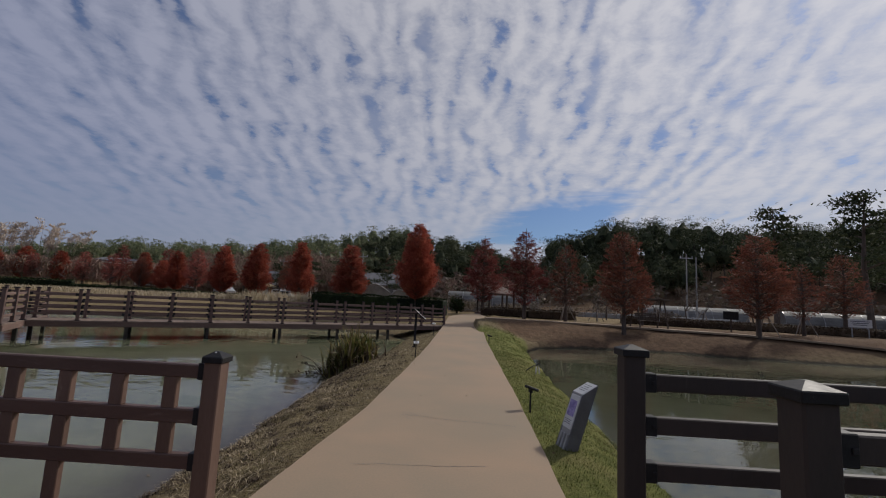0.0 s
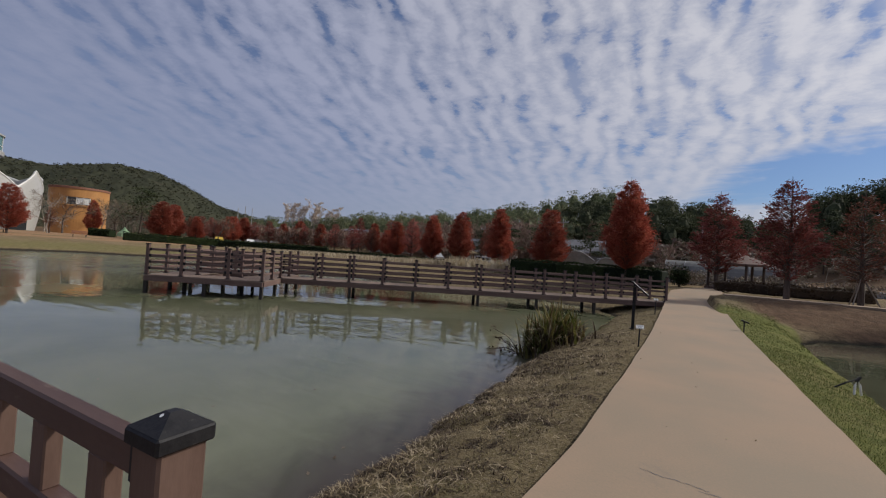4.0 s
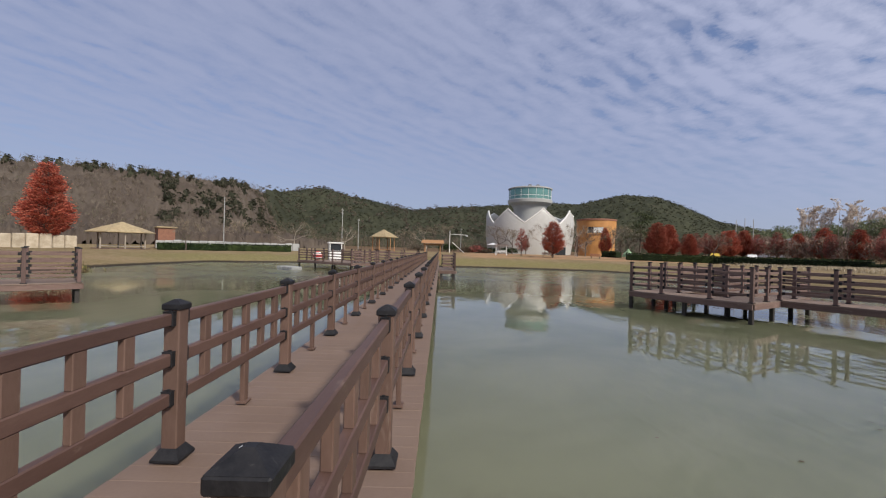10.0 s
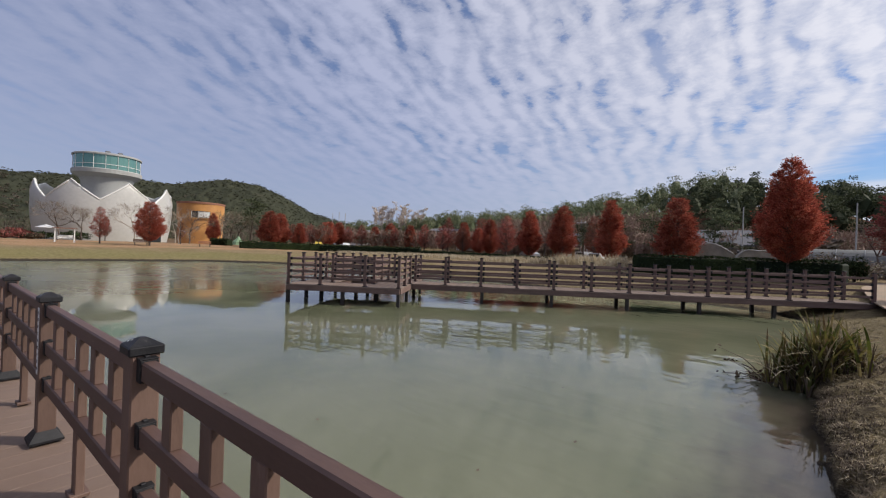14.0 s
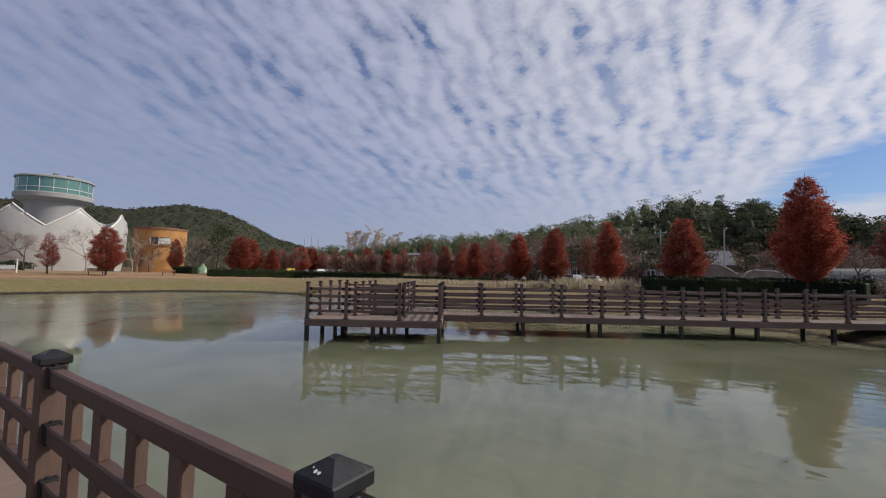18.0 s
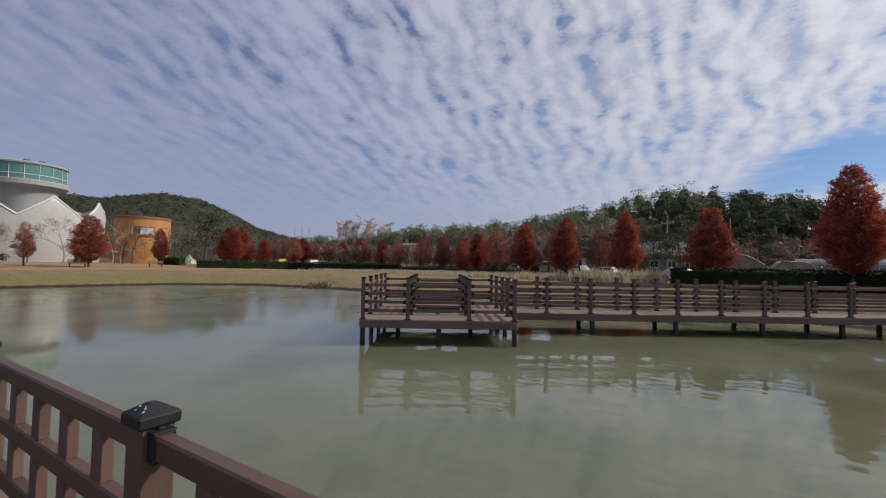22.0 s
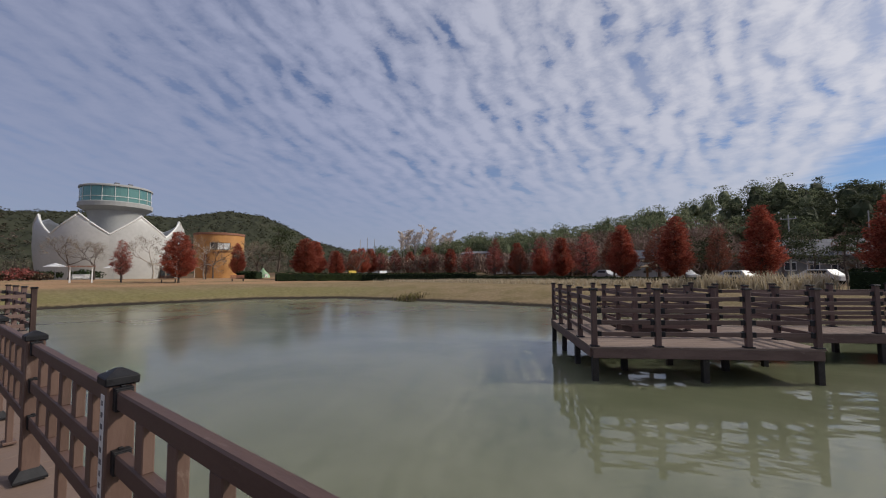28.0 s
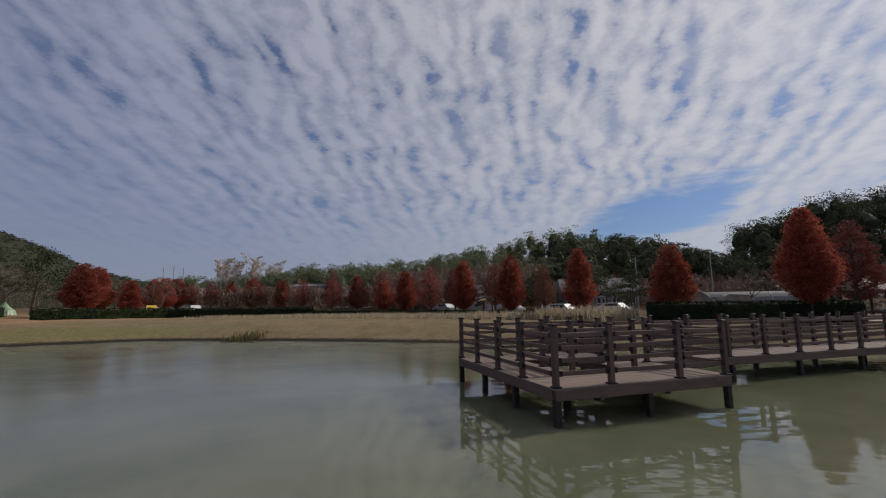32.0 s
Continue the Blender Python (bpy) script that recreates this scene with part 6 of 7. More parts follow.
def floating_bits():
    """A few withered leaves afloat near the shore."""
    rng = np.random.default_rng(77)
    n = 34
    x, y = -1.7 - np.abs(rng.normal(0, 4.0, n)), rng.uniform(1.5, 14, n)
    pts = np.stack([x, y, np.full(n, WATER + 0.006)], 1)
    a = rng.uniform(0, 2 * np.pi, n)
    d, e = np.stack([np.cos(a), np.sin(a), 0 * a], 1), np.stack([-np.sin(a), np.cos(a), 0 * a], 1)
    l = rng.uniform(0.015, 0.05, n)[:, None]
    quad = np.stack([pts - d * l, pts - e * l * 0.45, pts + d * l, pts + e * l * 0.45], 1).reshape(-1, 3)
    tagged(part("floating_leaves", Shape().arrays(quad, 4), M_DEAD), "a few withered leaves floating near the bank", "leaves", kind="stuff")


floating_bits()

# ---------------------------------------------------------------- signs and lights along the path


def info_pillar():
    """A leaning white-topped information pillar at the path's edge."""
    t = thing("information_pillar", "leaning grey information pillar with white printed top and violet picture", "sign", pose(3.12, 2.40, -0.20, 0, 0, -77))
    m = pose(0, 0, 0, -19, 0, 0)

    def block(x0, x1, y0, rise, low=0.0):
        """An upright block with a sloping top, between two widths."""
        side = [(y0, low), (y0, rise), (0.15, rise + 0.17 - y0), (0.15, low)]
        s = Shape().add([tuple(m @ Vector((x, y, z))) for x in (x0, x1) for y, z in side], [(0, 1, 2, 3), (7, 6, 5, 4)] + [(4 + i, 4 + (i + 1) % 4, (i + 1) % 4, i) for i in range(4)])
        return s

    part("body", block(-0.105, 0.105, 0.0, 0.80), M_GREY, t)
    for x in (-0.114, 0.114):
        part("side_panel", block(x - 0.008, x + 0.008, -0.006, 0.80), M_SLATE, t, "slate grey side panel")
    for k in range(3):
        part("rib", Shape().box((-0.07 + 0.07 * k, -0.008, 0.16), (0.045, 0.014, 0.32), 0.004, m), M_GREY, t)
    part("front_panel", Shape().box((0, -0.008, 0.58), (0.205, 0.014, 0.40), 0.004, m), M_SIGN, t, "white printed panel")
    part("picture", Shape().box((0.0, -0.017, 0.62), (0.150, 0.004, 0.19), 0.001, m), M_VIOLET, t, "violet flower picture")
    for k in range(3):
        part("print", Shape().box((-0.01, -0.0165, 0.48 - 0.022 * k), (0.15 - 0.03 * (k % 2), 0.002, 0.007), 0.0005, m), M_INK, t)
    cap = m @ pose(0, 0.072, 0.889, 48, 0, 0)
    part("top_panel", Shape().box((0, 0, 0), (0.225, 0.225, 0.012), 0.003, cap), M_SIGN, t, "white sloping printed top")
    for k in range(4):
        part("print", Shape().box((-0.01, 0.06 - 0.035 * k, 0.007), (0.16 - 0.03 * (k % 2), 0.008, 0.002), 0.0005, cap), M_INK, t)


info_pillar()


def reading_sign(x, y, top, label):
    """A dark upright with a slanted board."""
    z = land_z(x, y)
    t = thing("reading_board", label, "sign", pose(x, y, z, 0, 0, 4))
    part("upright", Shape().box((0, 0, (top - z) / 2 - 0.08), (0.085, 0.085, top - z - 0.10), 0.006), M_BLACK, t)
    part("foot", Shape().box((0, 0, 0.02), (0.16, 0.16, 0.04), 0.006), M_BLACK, t)
    m = pose(0.14, -0.03, top - z - 0.17, 0, 40, 0)
    part("board", Shape().box((0, 0, 0), (0.60, 0.46, 0.04), 0.006, m), M_BLACK, t)
    part("panel", Shape().box((0, 0, 0.023), (0.53, 0.39, 0.006), 0.002, m), M_SIGN, t, "pale printed panel")
    for k in range(5):
        part("print", Shape().box((0.18 - 0.085 * k, 0, 0.027), (0.025, 0.30 - 0.05 * (k % 3), 0.002), 0.0005, m), M_INK, t)


reading_sign(0.45, 12.9, 1.19, "black upright sign with a slanted pale reading board")


def stake_label(x, y, h, label, white=True, turn=0):
    """A small plate on a thin stake."""
    z = land_z(x, y)
    t = thing("plant_label", label, "sign", pose(x, y, z, 0, 0, turn))
    part("stake", Shape().tube([(0, 0, -0.1), (0.01, 0, h - 0.03)], [0.016, 0.014], 6), M_BLACK, t)
    m = pose(0.01, 0, h, 38, 0, 8)
    part("plate", Shape().box((0, 0, 0), (0.15, 0.10, 0.022), 0.004, m), M_SIGN if white else M_BLACK, t)
    if white:
        for k in range(3):
            part("print", Shape().box((0, 0.026 - 0.024 * k, 0.0125), (0.11 - 0.02 * k, 0.008, 0.002), 0.0005, m), M_INK, t)


stake_label(0.80, 9.30, 0.42, "small white plant label on a dark stake")
stake_label(0.92, 17.5, 0.55, "small plant label on a dark stake by the dock")


def path_spot(x, y, h, label, turn):
    z = land_z(x, y)
    t = thing("garden_spotlight", label, "spotlight", pose(x, y, z, 0, 0, turn), "spotlights beside the path")
    part("stake", Shape().tube([(0, 0, -0.08), (0, 0, h)], [0.016, 0.016], 6), M_BLACK, t)
    part("head", Shape().box((0, 0, 0), (0.20, 0.12, 0.045), 0.01, pose(0.02, 0, h + 0.02, 0, 18, 0)), M_BLACK, t)
    part("bracket", Shape().box((0, 0, h - 0.02), (0.05, 0.06, 0.05), 0.006), M_BLACK, t)


path_spot(3.08, 3.95, 0.34, "black garden spotlight on a thin stake in the grass", 20)
path_spot(3.32, 14.5, 0.30, "black garden spotlight further along the grass edge", 0)


def pump_fitting(x, y):
    """Two short pale pipes and a dark nozzle at the waterline."""
    z = land_z(x, y)
    t = thing("pipe_fitting", "short white and black pipe ends lying at the waterline", "pipe", pose(x, y, z + 0.02, 0, 0, 30))
    part("pipe", Shape().tube([(0.02, 0, -0.05), (0.05, 0.02, 0.12), (0.10, 0.03, 0.20)], [0.017, 0.017, 0.015], 8), M_WHITE, t)
    part("pipe", Shape().tube([(0.20, 0.05, -0.05), (0.17, 0.05, 0.12), (0.12, 0.04, 0.20)], [0.017, 0.017, 0.015], 8), M_WHITE, t)
    part("nozzle", Shape().tube([(0.07, 0.03, 0.19), (0.15, 0.03, 0.26)], [0.030, 0.024], 8), M_BLACK, t, "black nozzle")
    part("hose", Shape().tube([(-0.30, 0.1, 0.02), (-0.1, 0.03, 0.16), (0.09, 0.03, 0.22)], [0.014, 0.014, 0.014], 6), M_BLACK, t, "black hose")


pump_fitting(4.15, 9.1)


def path_litter():
    rng = np.random.default_rng(81)
    pts = np.stack([rng.uniform(0.7, 3.0, 14), rng.uniform(1.5, 16, 14), np.full(14, 0.012)], 1)
    s = Shape().arrays(cards(rng, pts, 0.03, 0.02, np.tile([1.0, 0.3, 0.0], (14, 1)) * 1.0), 4)
    tagged(part("fallen_leaves", s, M_STRAW), "a few fallen dry leaves scattered on the path", "leaves", kind="stuff")


path_litter()


def path_cracks():
    """Fine dark cracks across the slab."""
    rng = np.random.default_rng(82)
    for x0, x1, y, slope in ((1.55, 2.72, 3.05, -0.10), (1.15, 1.62, 3.18, -0.15), (0.75, 1.6, 6.9, 0.1), (1.4, 3.0, 11.2, -0.05), (0.9, 2.2, 1.35, 0.12)):
        n = 22
        xs = np.linspace(x0, x1, n)
        mid = y + slope * (xs - x0) + np.cumsum(rng.normal(0, 0.007, n))
        w = 0.0045 * rng.uniform(0.25, 1.0, n)
        s = Shape().add([(float(a), float(b - c), 0.003) for a, b, c in zip(xs, mid, w)] + [(float(a), float(b + c), 0.003) for a, b, c in zip(xs, mid, w)], [(i, i + 1, n + i + 1, n + i) for i in range(n - 1)])
        tagged(part("pavement_crack", s, M_INK), "fine dark crack in the tan concrete footpath", "crack", kind="structure")


path_cracks()

# ---------------------------------------------------------------- the tower building
TOWER = (-148.0, 31.5)


def make_tower():
    x0, y0 = TOWER
    z0 = land_z(x0 + 24, y0) - 0.3
    t = thing("lotus_building", "white lotus-shaped hall with a round glazed observation tower", "building", pose(x0, y0, z0))
    petals, step = 8, 45.0
    facing = math.degrees(math.atan2(-y0, -x0))
    for k in range(petals):
        mid = facing + 17.0 - step * k
        behind = math.cos(radians(mid - facing)) < -0.1
        notch = 1.8 if behind else 4.7
        s = Shape()
        nu, nv = 18, 14
        verts, faces = [], []
        for layer, inset in ((0, 0.0), (1, 0.4)):
            for i in range(nu + 1):
                f = i / nu * 2 - 1
                top = 15.2 - notch * abs(f) ** 0.93
                for j in range(nv + 1):
                    z = j / nv * top
                    bulge = 14.3 + 1.05 * math.sin(min(z / 9.0, 1.75) * math.pi / 2)
                    r = (bulge - 0.16 * abs(f) ** 3) - inset
                    a = radians(mid + f * step / 2)
                    verts.append((r * math.cos(a), r * math.sin(a), z - (0.12 * layer)))
        w = nv + 1
        half = (nu + 1) * w
        for i in range(nu):
            for j in range(nv):
                q = (i * w + j, (i + 1) * w + j, (i + 1) * w + j + 1, i * w + j + 1)
                faces += [q, tuple(v + half for v in q[::-1])]
            faces.append((i * w + nv, (i + 1) * w + nv, (i + 1) * w + nv + half, i * w + nv + half))
        s.add(verts, faces)
        shell = part("petal", s, M_SHELL, t, smooth=True)
        edge = [Vector(verts[i * w + nv]) - Vector((0, 0, 0.05)) for i in range(nu + 1)]
        part("rim", Shape().tube(edge, [0.20] * len(edge), 6), M_WHITE, shell, "white coping along the petal's edge")
    part("roof", Shape().lathe([(14.3, 7.0), (9.0, 8.0), (5.5, 8.6)], 48), M_DRUM, t)
    part("drum", Shape().lathe([(5.6, 0), (5.6, 12), (5.7, 16.2), (6.4, 17.6)], 48), M_DRUM, t, smooth=True)
    part("cabin_floor", Shape().lathe([(0.1, 17.2), (6.4, 17.2), (7.75, 18.1), (7.8, 19.1), (7.6, 19.3), (0.1, 19.3)], 48), M_DRUM, t)
    part("glazing", Shape().lathe([(7.35, 19.3), (7.35, 22.9)], 48), M_GLASS, t, "green tinted window band")
    for k in range(18):
        a = radians(20 * k + 4)
        part("mullion", Shape().box((7.42 * math.cos(a), 7.42 * math.sin(a), 21.1), (0.09, 0.09, 3.6), 0.02), M_WHITE, t)
    part("transom", Shape().lathe([(7.36, 20.35), (7.46, 20.35), (7.46, 20.47), (7.36, 20.47)], 48), M_WHITE, t)
    part("cabin_roof", Shape().lathe([(7.2, 22.9), (7.7, 22.9), (7.7, 23.25), (7.2, 23.5), (0.1, 23.8)], 48), M_DRUM, t)
    for a in (-0.8, 2.0):
        part("roof_unit", Shape().box((3.0, a, 24.1), (1.1, 1.0, 0.8), 0.05), M_TILE, t)
    part("doorway", Shape().box((15.2 * math.cos(radians(facing + 42)), 15.2 * math.sin(radians(facing + 42)), 1.4), (1.2, 3.0, 2.8), 0.05), M_DARKGLASS, t, "dark glazed entrance")


make_tower()


def make_orange():
    x, y = -117.5, 44.1
    z = land_z(x, y) - 0.2
    t = thing("orange_building", "round orange-clad building with a window band", "building", pose(x, y, z))
    part("wall", Shape().lathe([(5.0, 0), (5.0, 6.3)], 64), M_ORANGE, t)
    part("upper_wall", Shape().lathe([(5.3, 8.2), (5.3, 10.3), (5.0, 10.4), (5.0, 9.9), (0.1, 9.9)], 64), M_ORANGE, t)
    part("ledge", Shape().lathe([(5.0, 6.3), (5.36, 6.3), (5.36, 6.52), (5.3, 6.55), (4.9, 6.55)], 64), M_ORANGE, t, "projecting ledge under the windows")
    face = math.degrees(math.atan2(-y, -x))
    part("window_band", Shape().lathe([(5.02, 6.55), (5.02, 8.2)], 24, a0=face - 24, a1=face + 22), M_DARKGLASS, t, "dark recessed window band")
    part("band_wall", Shape().lathe([(5.29, 6.55), (5.29, 8.2), (5.0, 8.2)], 60, a0=face + 22, a1=face + 336), M_ORANGE, t)
    for a0, a1 in ((-5, 6), (8, 19)):
        pane = part("window", Shape().lathe([(5.07, 6.75), (5.07, 8.0)], 6, a0=face + a0, a1=face + a1), M_SIGN, t, "pale blind behind the window")
        part("window_frame", Shape().lathe([(5.08, 6.68), (5.16, 6.68), (5.16, 6.80), (5.08, 6.80)], 6, a0=face + a0 - 1, a1=face + a1 + 1).lathe([(5.08, 7.96), (5.16, 7.96), (5.16, 8.08), (5.08, 8.08)], 6, a0=face + a0 - 1, a1=face + a1 + 1), M_WHITE, pane)
    for k in (-24, -6, 7, 20):
        a = radians(face + k)
        part("mullion", Shape().box((5.12 * math.cos(a), 5.12 * math.sin(a), 7.38), (0.16, 0.16, 1.64), 0.02), M_WHITE, t)
    part("cornice", Shape().lathe([(5.32, 10.0), (5.45, 10.0), (5.45, 10.45), (5.2, 10.5)], 64), M_BRICK, t)


make_orange()


# ---------------------------------------------------------------- houses


def house(x, y, w, d, h, turn, wall, roof, label, rise=1.6, windows=3):
    """A plain gabled house with windows and a door towards its front (-y side)."""
    z = land_z(x, y) - 0.2
    t = thing("house", label, "house", pose(x, y, z, 0, 0, turn), "houses behind the trees")
    part("wall", Shape().box((0, 0, h / 2), (w, d, h), 0.03), wall, t)
    e = 0.5
    a, b = w / 2 + e, d / 2 + e
    verts = [(-a, -b, h), (a, -b, h), (a, b, h), (-a, b, h), (-a + 0.3, 0, h + rise), (a - 0.3, 0, h + rise)]
    low = [(p[0], p[1], p[2] - 0.22) for p in verts[:4]]
    part("roof", Shape().add(verts + low, [(0, 1, 5, 4), (2, 3, 4, 5), (1, 2, 5), (3, 0, 4), (0, 6, 7, 1), (1, 7, 8, 2), (2, 8, 9, 3), (3, 9, 6, 0), (9, 8, 7, 6)]), roof, t)
    for k in range(windows):
        px = -w / 2 + w * (k + 0.5) / windows
        win = part("window", Shape().box((px, -d / 2 - 0.02, h * 0.55), (w / windows * 0.55, 0.10, h * 0.38), 0.02), M_WHITE, t)
        part("pane", Shape().box((px - w / windows * 0.13, -d / 2 - 0.08, h * 0.55), (w / windows * 0.22, 0.04, h * 0.30), 0.01), M_DARKGLASS, win)
        part("pane", Shape().box((px + w / windows * 0.13, -d / 2 - 0.08, h * 0.55), (w / windows * 0.22, 0.04, h * 0.30), 0.01), M_DARKGLASS, win)


house(-11.5, 77, 12, 7, 3.2, 8, M_HOUSE, M_TILE, "low grey house with a dark tiled roof", 2.3, 5)
house(-31, 80, 9, 7, 3.4, -6, M_WHITE, M_TILE, "small white house with a dark roof")
house(-63, 92, 12, 7, 3.2, 10, M_WHITE, M_TILE, "white low house with a flat dark roof", 1.0, 4)
house(-80, 98, 8, 6, 4.4, 15, M_WHITE, M_TILE, "two-storey white house near the feathery trees", 0.8, 4)
house(-120, 96, 12, 8, 4.2, 20, M_WHITE, M_TILE, "white house far along the road", 1.4, 4)


def greenhouse(x, y, length, width, h, turn, label):
    z = land_z(x, y)
    t = thing("greenhouse", label, "greenhouse", pose(x, y, z, 0, 0, turn), "plastic greenhouses")
    s, n = Shape(), 12
    for layer in range(2):
        for i in range(n + 1):
            a = math.pi * i / n
            k = 1 - 0.03 * layer
            s.v += [(-length / 2, -math.cos(a) * width / 2 * k, math.sin(a) * h * k), (length / 2, -math.cos(a) * width / 2 * k, math.sin(a) * h * k)]
    for i in range(n):
        s.f += [(2 * i, 2 * i + 1, 2 * i + 3, 2 * i + 2)]
        o = 2 * (n + 1)
        s.f += [(o + 2 * i + 2, o + 2 * i + 3, o + 2 * i + 1, o + 2 * i)]
    s.f += [tuple(2 * i for i in range(n + 1))[::-1], tuple(2 * i + 1 for i in range(n + 1))]
    part("film", s, M_FILM, t)
    for k in range(7):
        xk = -length / 2 + length * k / 6
        part("hoop", Shape().tube([(xk, -math.cos(math.pi * i / 10) * width / 2 * 1.01, math.sin(math.pi * i / 10) * h * 1.01) for i in range(11)], [0.03] * 11, 5), M_STEEL, t)


greenhouse(8.5, 70, 15, 5, 2.6, -6, "long arched plastic greenhouse, dull white")
greenhouse(35, 57, 12, 5, 1.9, -18, "long low arched plastic greenhouse beyond the bank")
greenhouse(52, 54, 12, 5, 2.0, -22, "arched plastic greenhouse beside the wood")


def pole(x, y, h, label, arms=0, mat=None):
    z = land_z(x, y)
    t = thing("utility_pole", label, "pole", pose(x, y, z), "poles round the park")
    part("shaft", Shape().tube([(0, 0, -0.3), (0, 0, h)], [0.11, 0.065], 8), mat or M_GREY, t)
    for k in range(arms):
        part("crossarm", Shape().box((0, 0, h - 0.5 - 0.8 * k), (1.6, 0.10, 0.10), 0.01), M_STEEL, t)
        for sx in (-0.7, 0, 0.7):
            part("insulator", Shape().tube([(sx, 0, h - 0.46 - 0.8 * k), (sx, 0, h - 0.25 - 0.8 * k)], [0.05, 0.035], 6), M_WHITE, t)


for row in ((30.5, 49.9, 8.4, "weathered concrete utility pole", 1), (31.4, 49.4, 8.0, "second concrete pole standing close by", 0), (5.6, 74.1, 8.6, "plain concrete pole beyond the greenhouse", 0), 
            (-74.6, -38.8, 9.4, "tall pale pole on the southern bank", 0), (-106.1, -25.0, 10.4, "utility pole with crossarms", 2), (-112, -22.0, 8.4, "utility pole with a crossarm", 1), (-93.0, 70.5, 9.0, "slim white pole behind the red trees", 0), (-95.0, 70.0, 9.4, "slim white pole behind the red trees, taller", 0), (-97.0, 69.4, 9.0, "slim pale pole behind the red trees, last", 0), (-13.5, 66, 8.0, "pale pole behind the slim red tree", 1), (-6, 70, 8.2, "pole behind the round red tree", 0), (-120, 6.0, 7.0, "lamp pole with a side arm near the white hall", 1), (-30, 74, 7.0, "pole at the roadside", 1)):
    pole(row[0], row[1], row[2], row[3], row[4])


def arm_post(x, y, h, reach):
    """A white post with a long level arm, a hanging lamp and a slanting prop."""
    t = thing("arm_post", "white steel post with a level arm and a slanting prop", "post", pose(x, y, land_z(x, y), 0, 0, 84))
    part("shaft", Shape().tube([(0, 0, -0.3), (0, 0, h)], [0.085, 0.07], 10), M_WHITE, t)
    arm = part("arm", Shape().tube([(0, 0, h - 0.5), (reach, 0, h - 0.7)], [0.06, 0.05], 8), M_WHITE, t)
    part("lamp", Shape().lathe([(0.02, 0.2), (0.14, 0.16), (0.26, -0.12), (0.02, -0.16)], 12, (reach, 0, h - 0.85)), M_STEEL, arm, "grey hanging lamp")
    part("prop", Shape().tube([(0.5, 0, 2.4), (3.4, 0, -0.1)], [0.06, 0.06], 8), M_WHITE, t)
    part("finial", Shape().lathe([(0.02, 0.22), (0.16, 0.14), (0.16, 0.0)], 10, (0, 0, h)), M_STEEL, t)


arm_post(-95.0, 2.3, 4.7, 3.9)


# ---------------------------------------------------------------- garden things


def pavilion(x, y, r, eave, rise, roof, label, sides=6, posts=6, timber=None):
    z = land_z(x, y)
    t = thing("pavilion", label, "pavilion", pose(x, y, z, 0, 0, 15), "pavilions round the pond")
    timber = timber or M_TIMBER
    s = Shape()
    ring = [(1.0, 0.0), (0.62, 0.42), (0.30, 0.72), (0.03, 1.0)]
    s.lathe([(r * 1.0, eave - 0.12)] + [(r * a, eave + rise * b) for a, b in ring], sides)
    s.lathe([(0.02, eave - 0.05), (r * 0.99, eave - 0.12)], sides)
    part("roof", s, roof, t)
    for k in range(posts):
        a = 2 * math.pi * (k + 0.5) / posts
        part("post", Shape().tube([(r * 0.72 * math.cos(a), r * 0.72 * math.sin(a), -0.2), (r * 0.72 * math.cos(a), r * 0.72 * math.sin(a), eave)], [0.11, 0.10], 8), timber, t)
        b = 2 * math.pi * (k + 1.5) / posts
        p, q = Vector((r * 0.7 * math.cos(a), r * 0.7 * math.sin(a), 0.42)), Vector((r * 0.7 * math.cos(b), r * 0.7 * math.sin(b), 0.42))
        if k != 4:
            part("bench_rail", Shape().tube([p, q], [0.06, 0.06], 5), timber, t)
    part("floor", Shape().lathe([(r * 0.85, -0.3), (r * 0.85, 0.12), (0.02, 0.12)], sides), M_OLD, t)


pavilion(6.3, 42.5, 2.7, 2.15, 1.05, M_OLD, "hexagonal wooden pavilion with a dull brown roof", timber=M_BARK)
pavilion(-61.2, -46.9, 4.2, 2.5, 1.5, M_THATCH, "thatched pavilion on the southern bank", timber=M_PALEBARK)
pavilion(-83.2, -11.2, 3.0, 3.0, 1.5, M_THATCH, "thatched pavilion near the bridge's far end")
pavilion(-26.5, 58.0, 2.2, 1.9, 0.7, M_THATCH, "low thatched shelter behind the red trees")


def swing_bench(x, y, turn, wood, frame, label):
    """A garden swing: two leaning side frames, a roof board and a hanging seat."""
    z = land_z(x, y)
    t = thing("garden_swing", label, "swing", pose(x, y, z, 0, 0, turn))
    for sx in (-1.05, 1.05):
        for sy in (-0.6, 0.6):
            part("leg", Shape().tube([(sx, sy, -0.05), (sx, sy * 0.25, 1.95)], [0.055, 0.05], 6), frame, t)
        part("cross_bar", Shape().box((sx, 0, 0.7), (0.07, 0.85, 0.09), 0.01), frame, t)
    part("top_beam", Shape().box((0, 0, 1.98), (2.4, 0.10, 0.12), 0.01), frame, t)
    for sy in (-0.42, -0.14, 0.14, 0.42):
        part("roof_slat", Shape().box((0, sy, 2.10 - abs(sy) * 0.25), (2.7, 0.26, 0.04), 0.008), wood, t)
    for k in range(4):
        part("seat_slat", Shape().box((0, -0.22 + 0.13 * k, 0.50), (1.7, 0.11, 0.03), 0.006), frame, t)
        part("back_slat", Shape().box((0, 0.30 + 0.03 * k, 0.62 + 0.12 * k), (1.7, 0.03, 0.10), 0.006), frame, t)
    for sx in (-0.8, 0.8):
        part("chain", Shape().tube([(sx, 0.0, 0.5), (sx, 0, 1.95)], [0.015, 0.015], 5), M_STEEL, t)
        part("arm_rest", Shape().box((sx, 0.05, 0.72), (0.06, 0.55, 0.04), 0.006), frame, t)


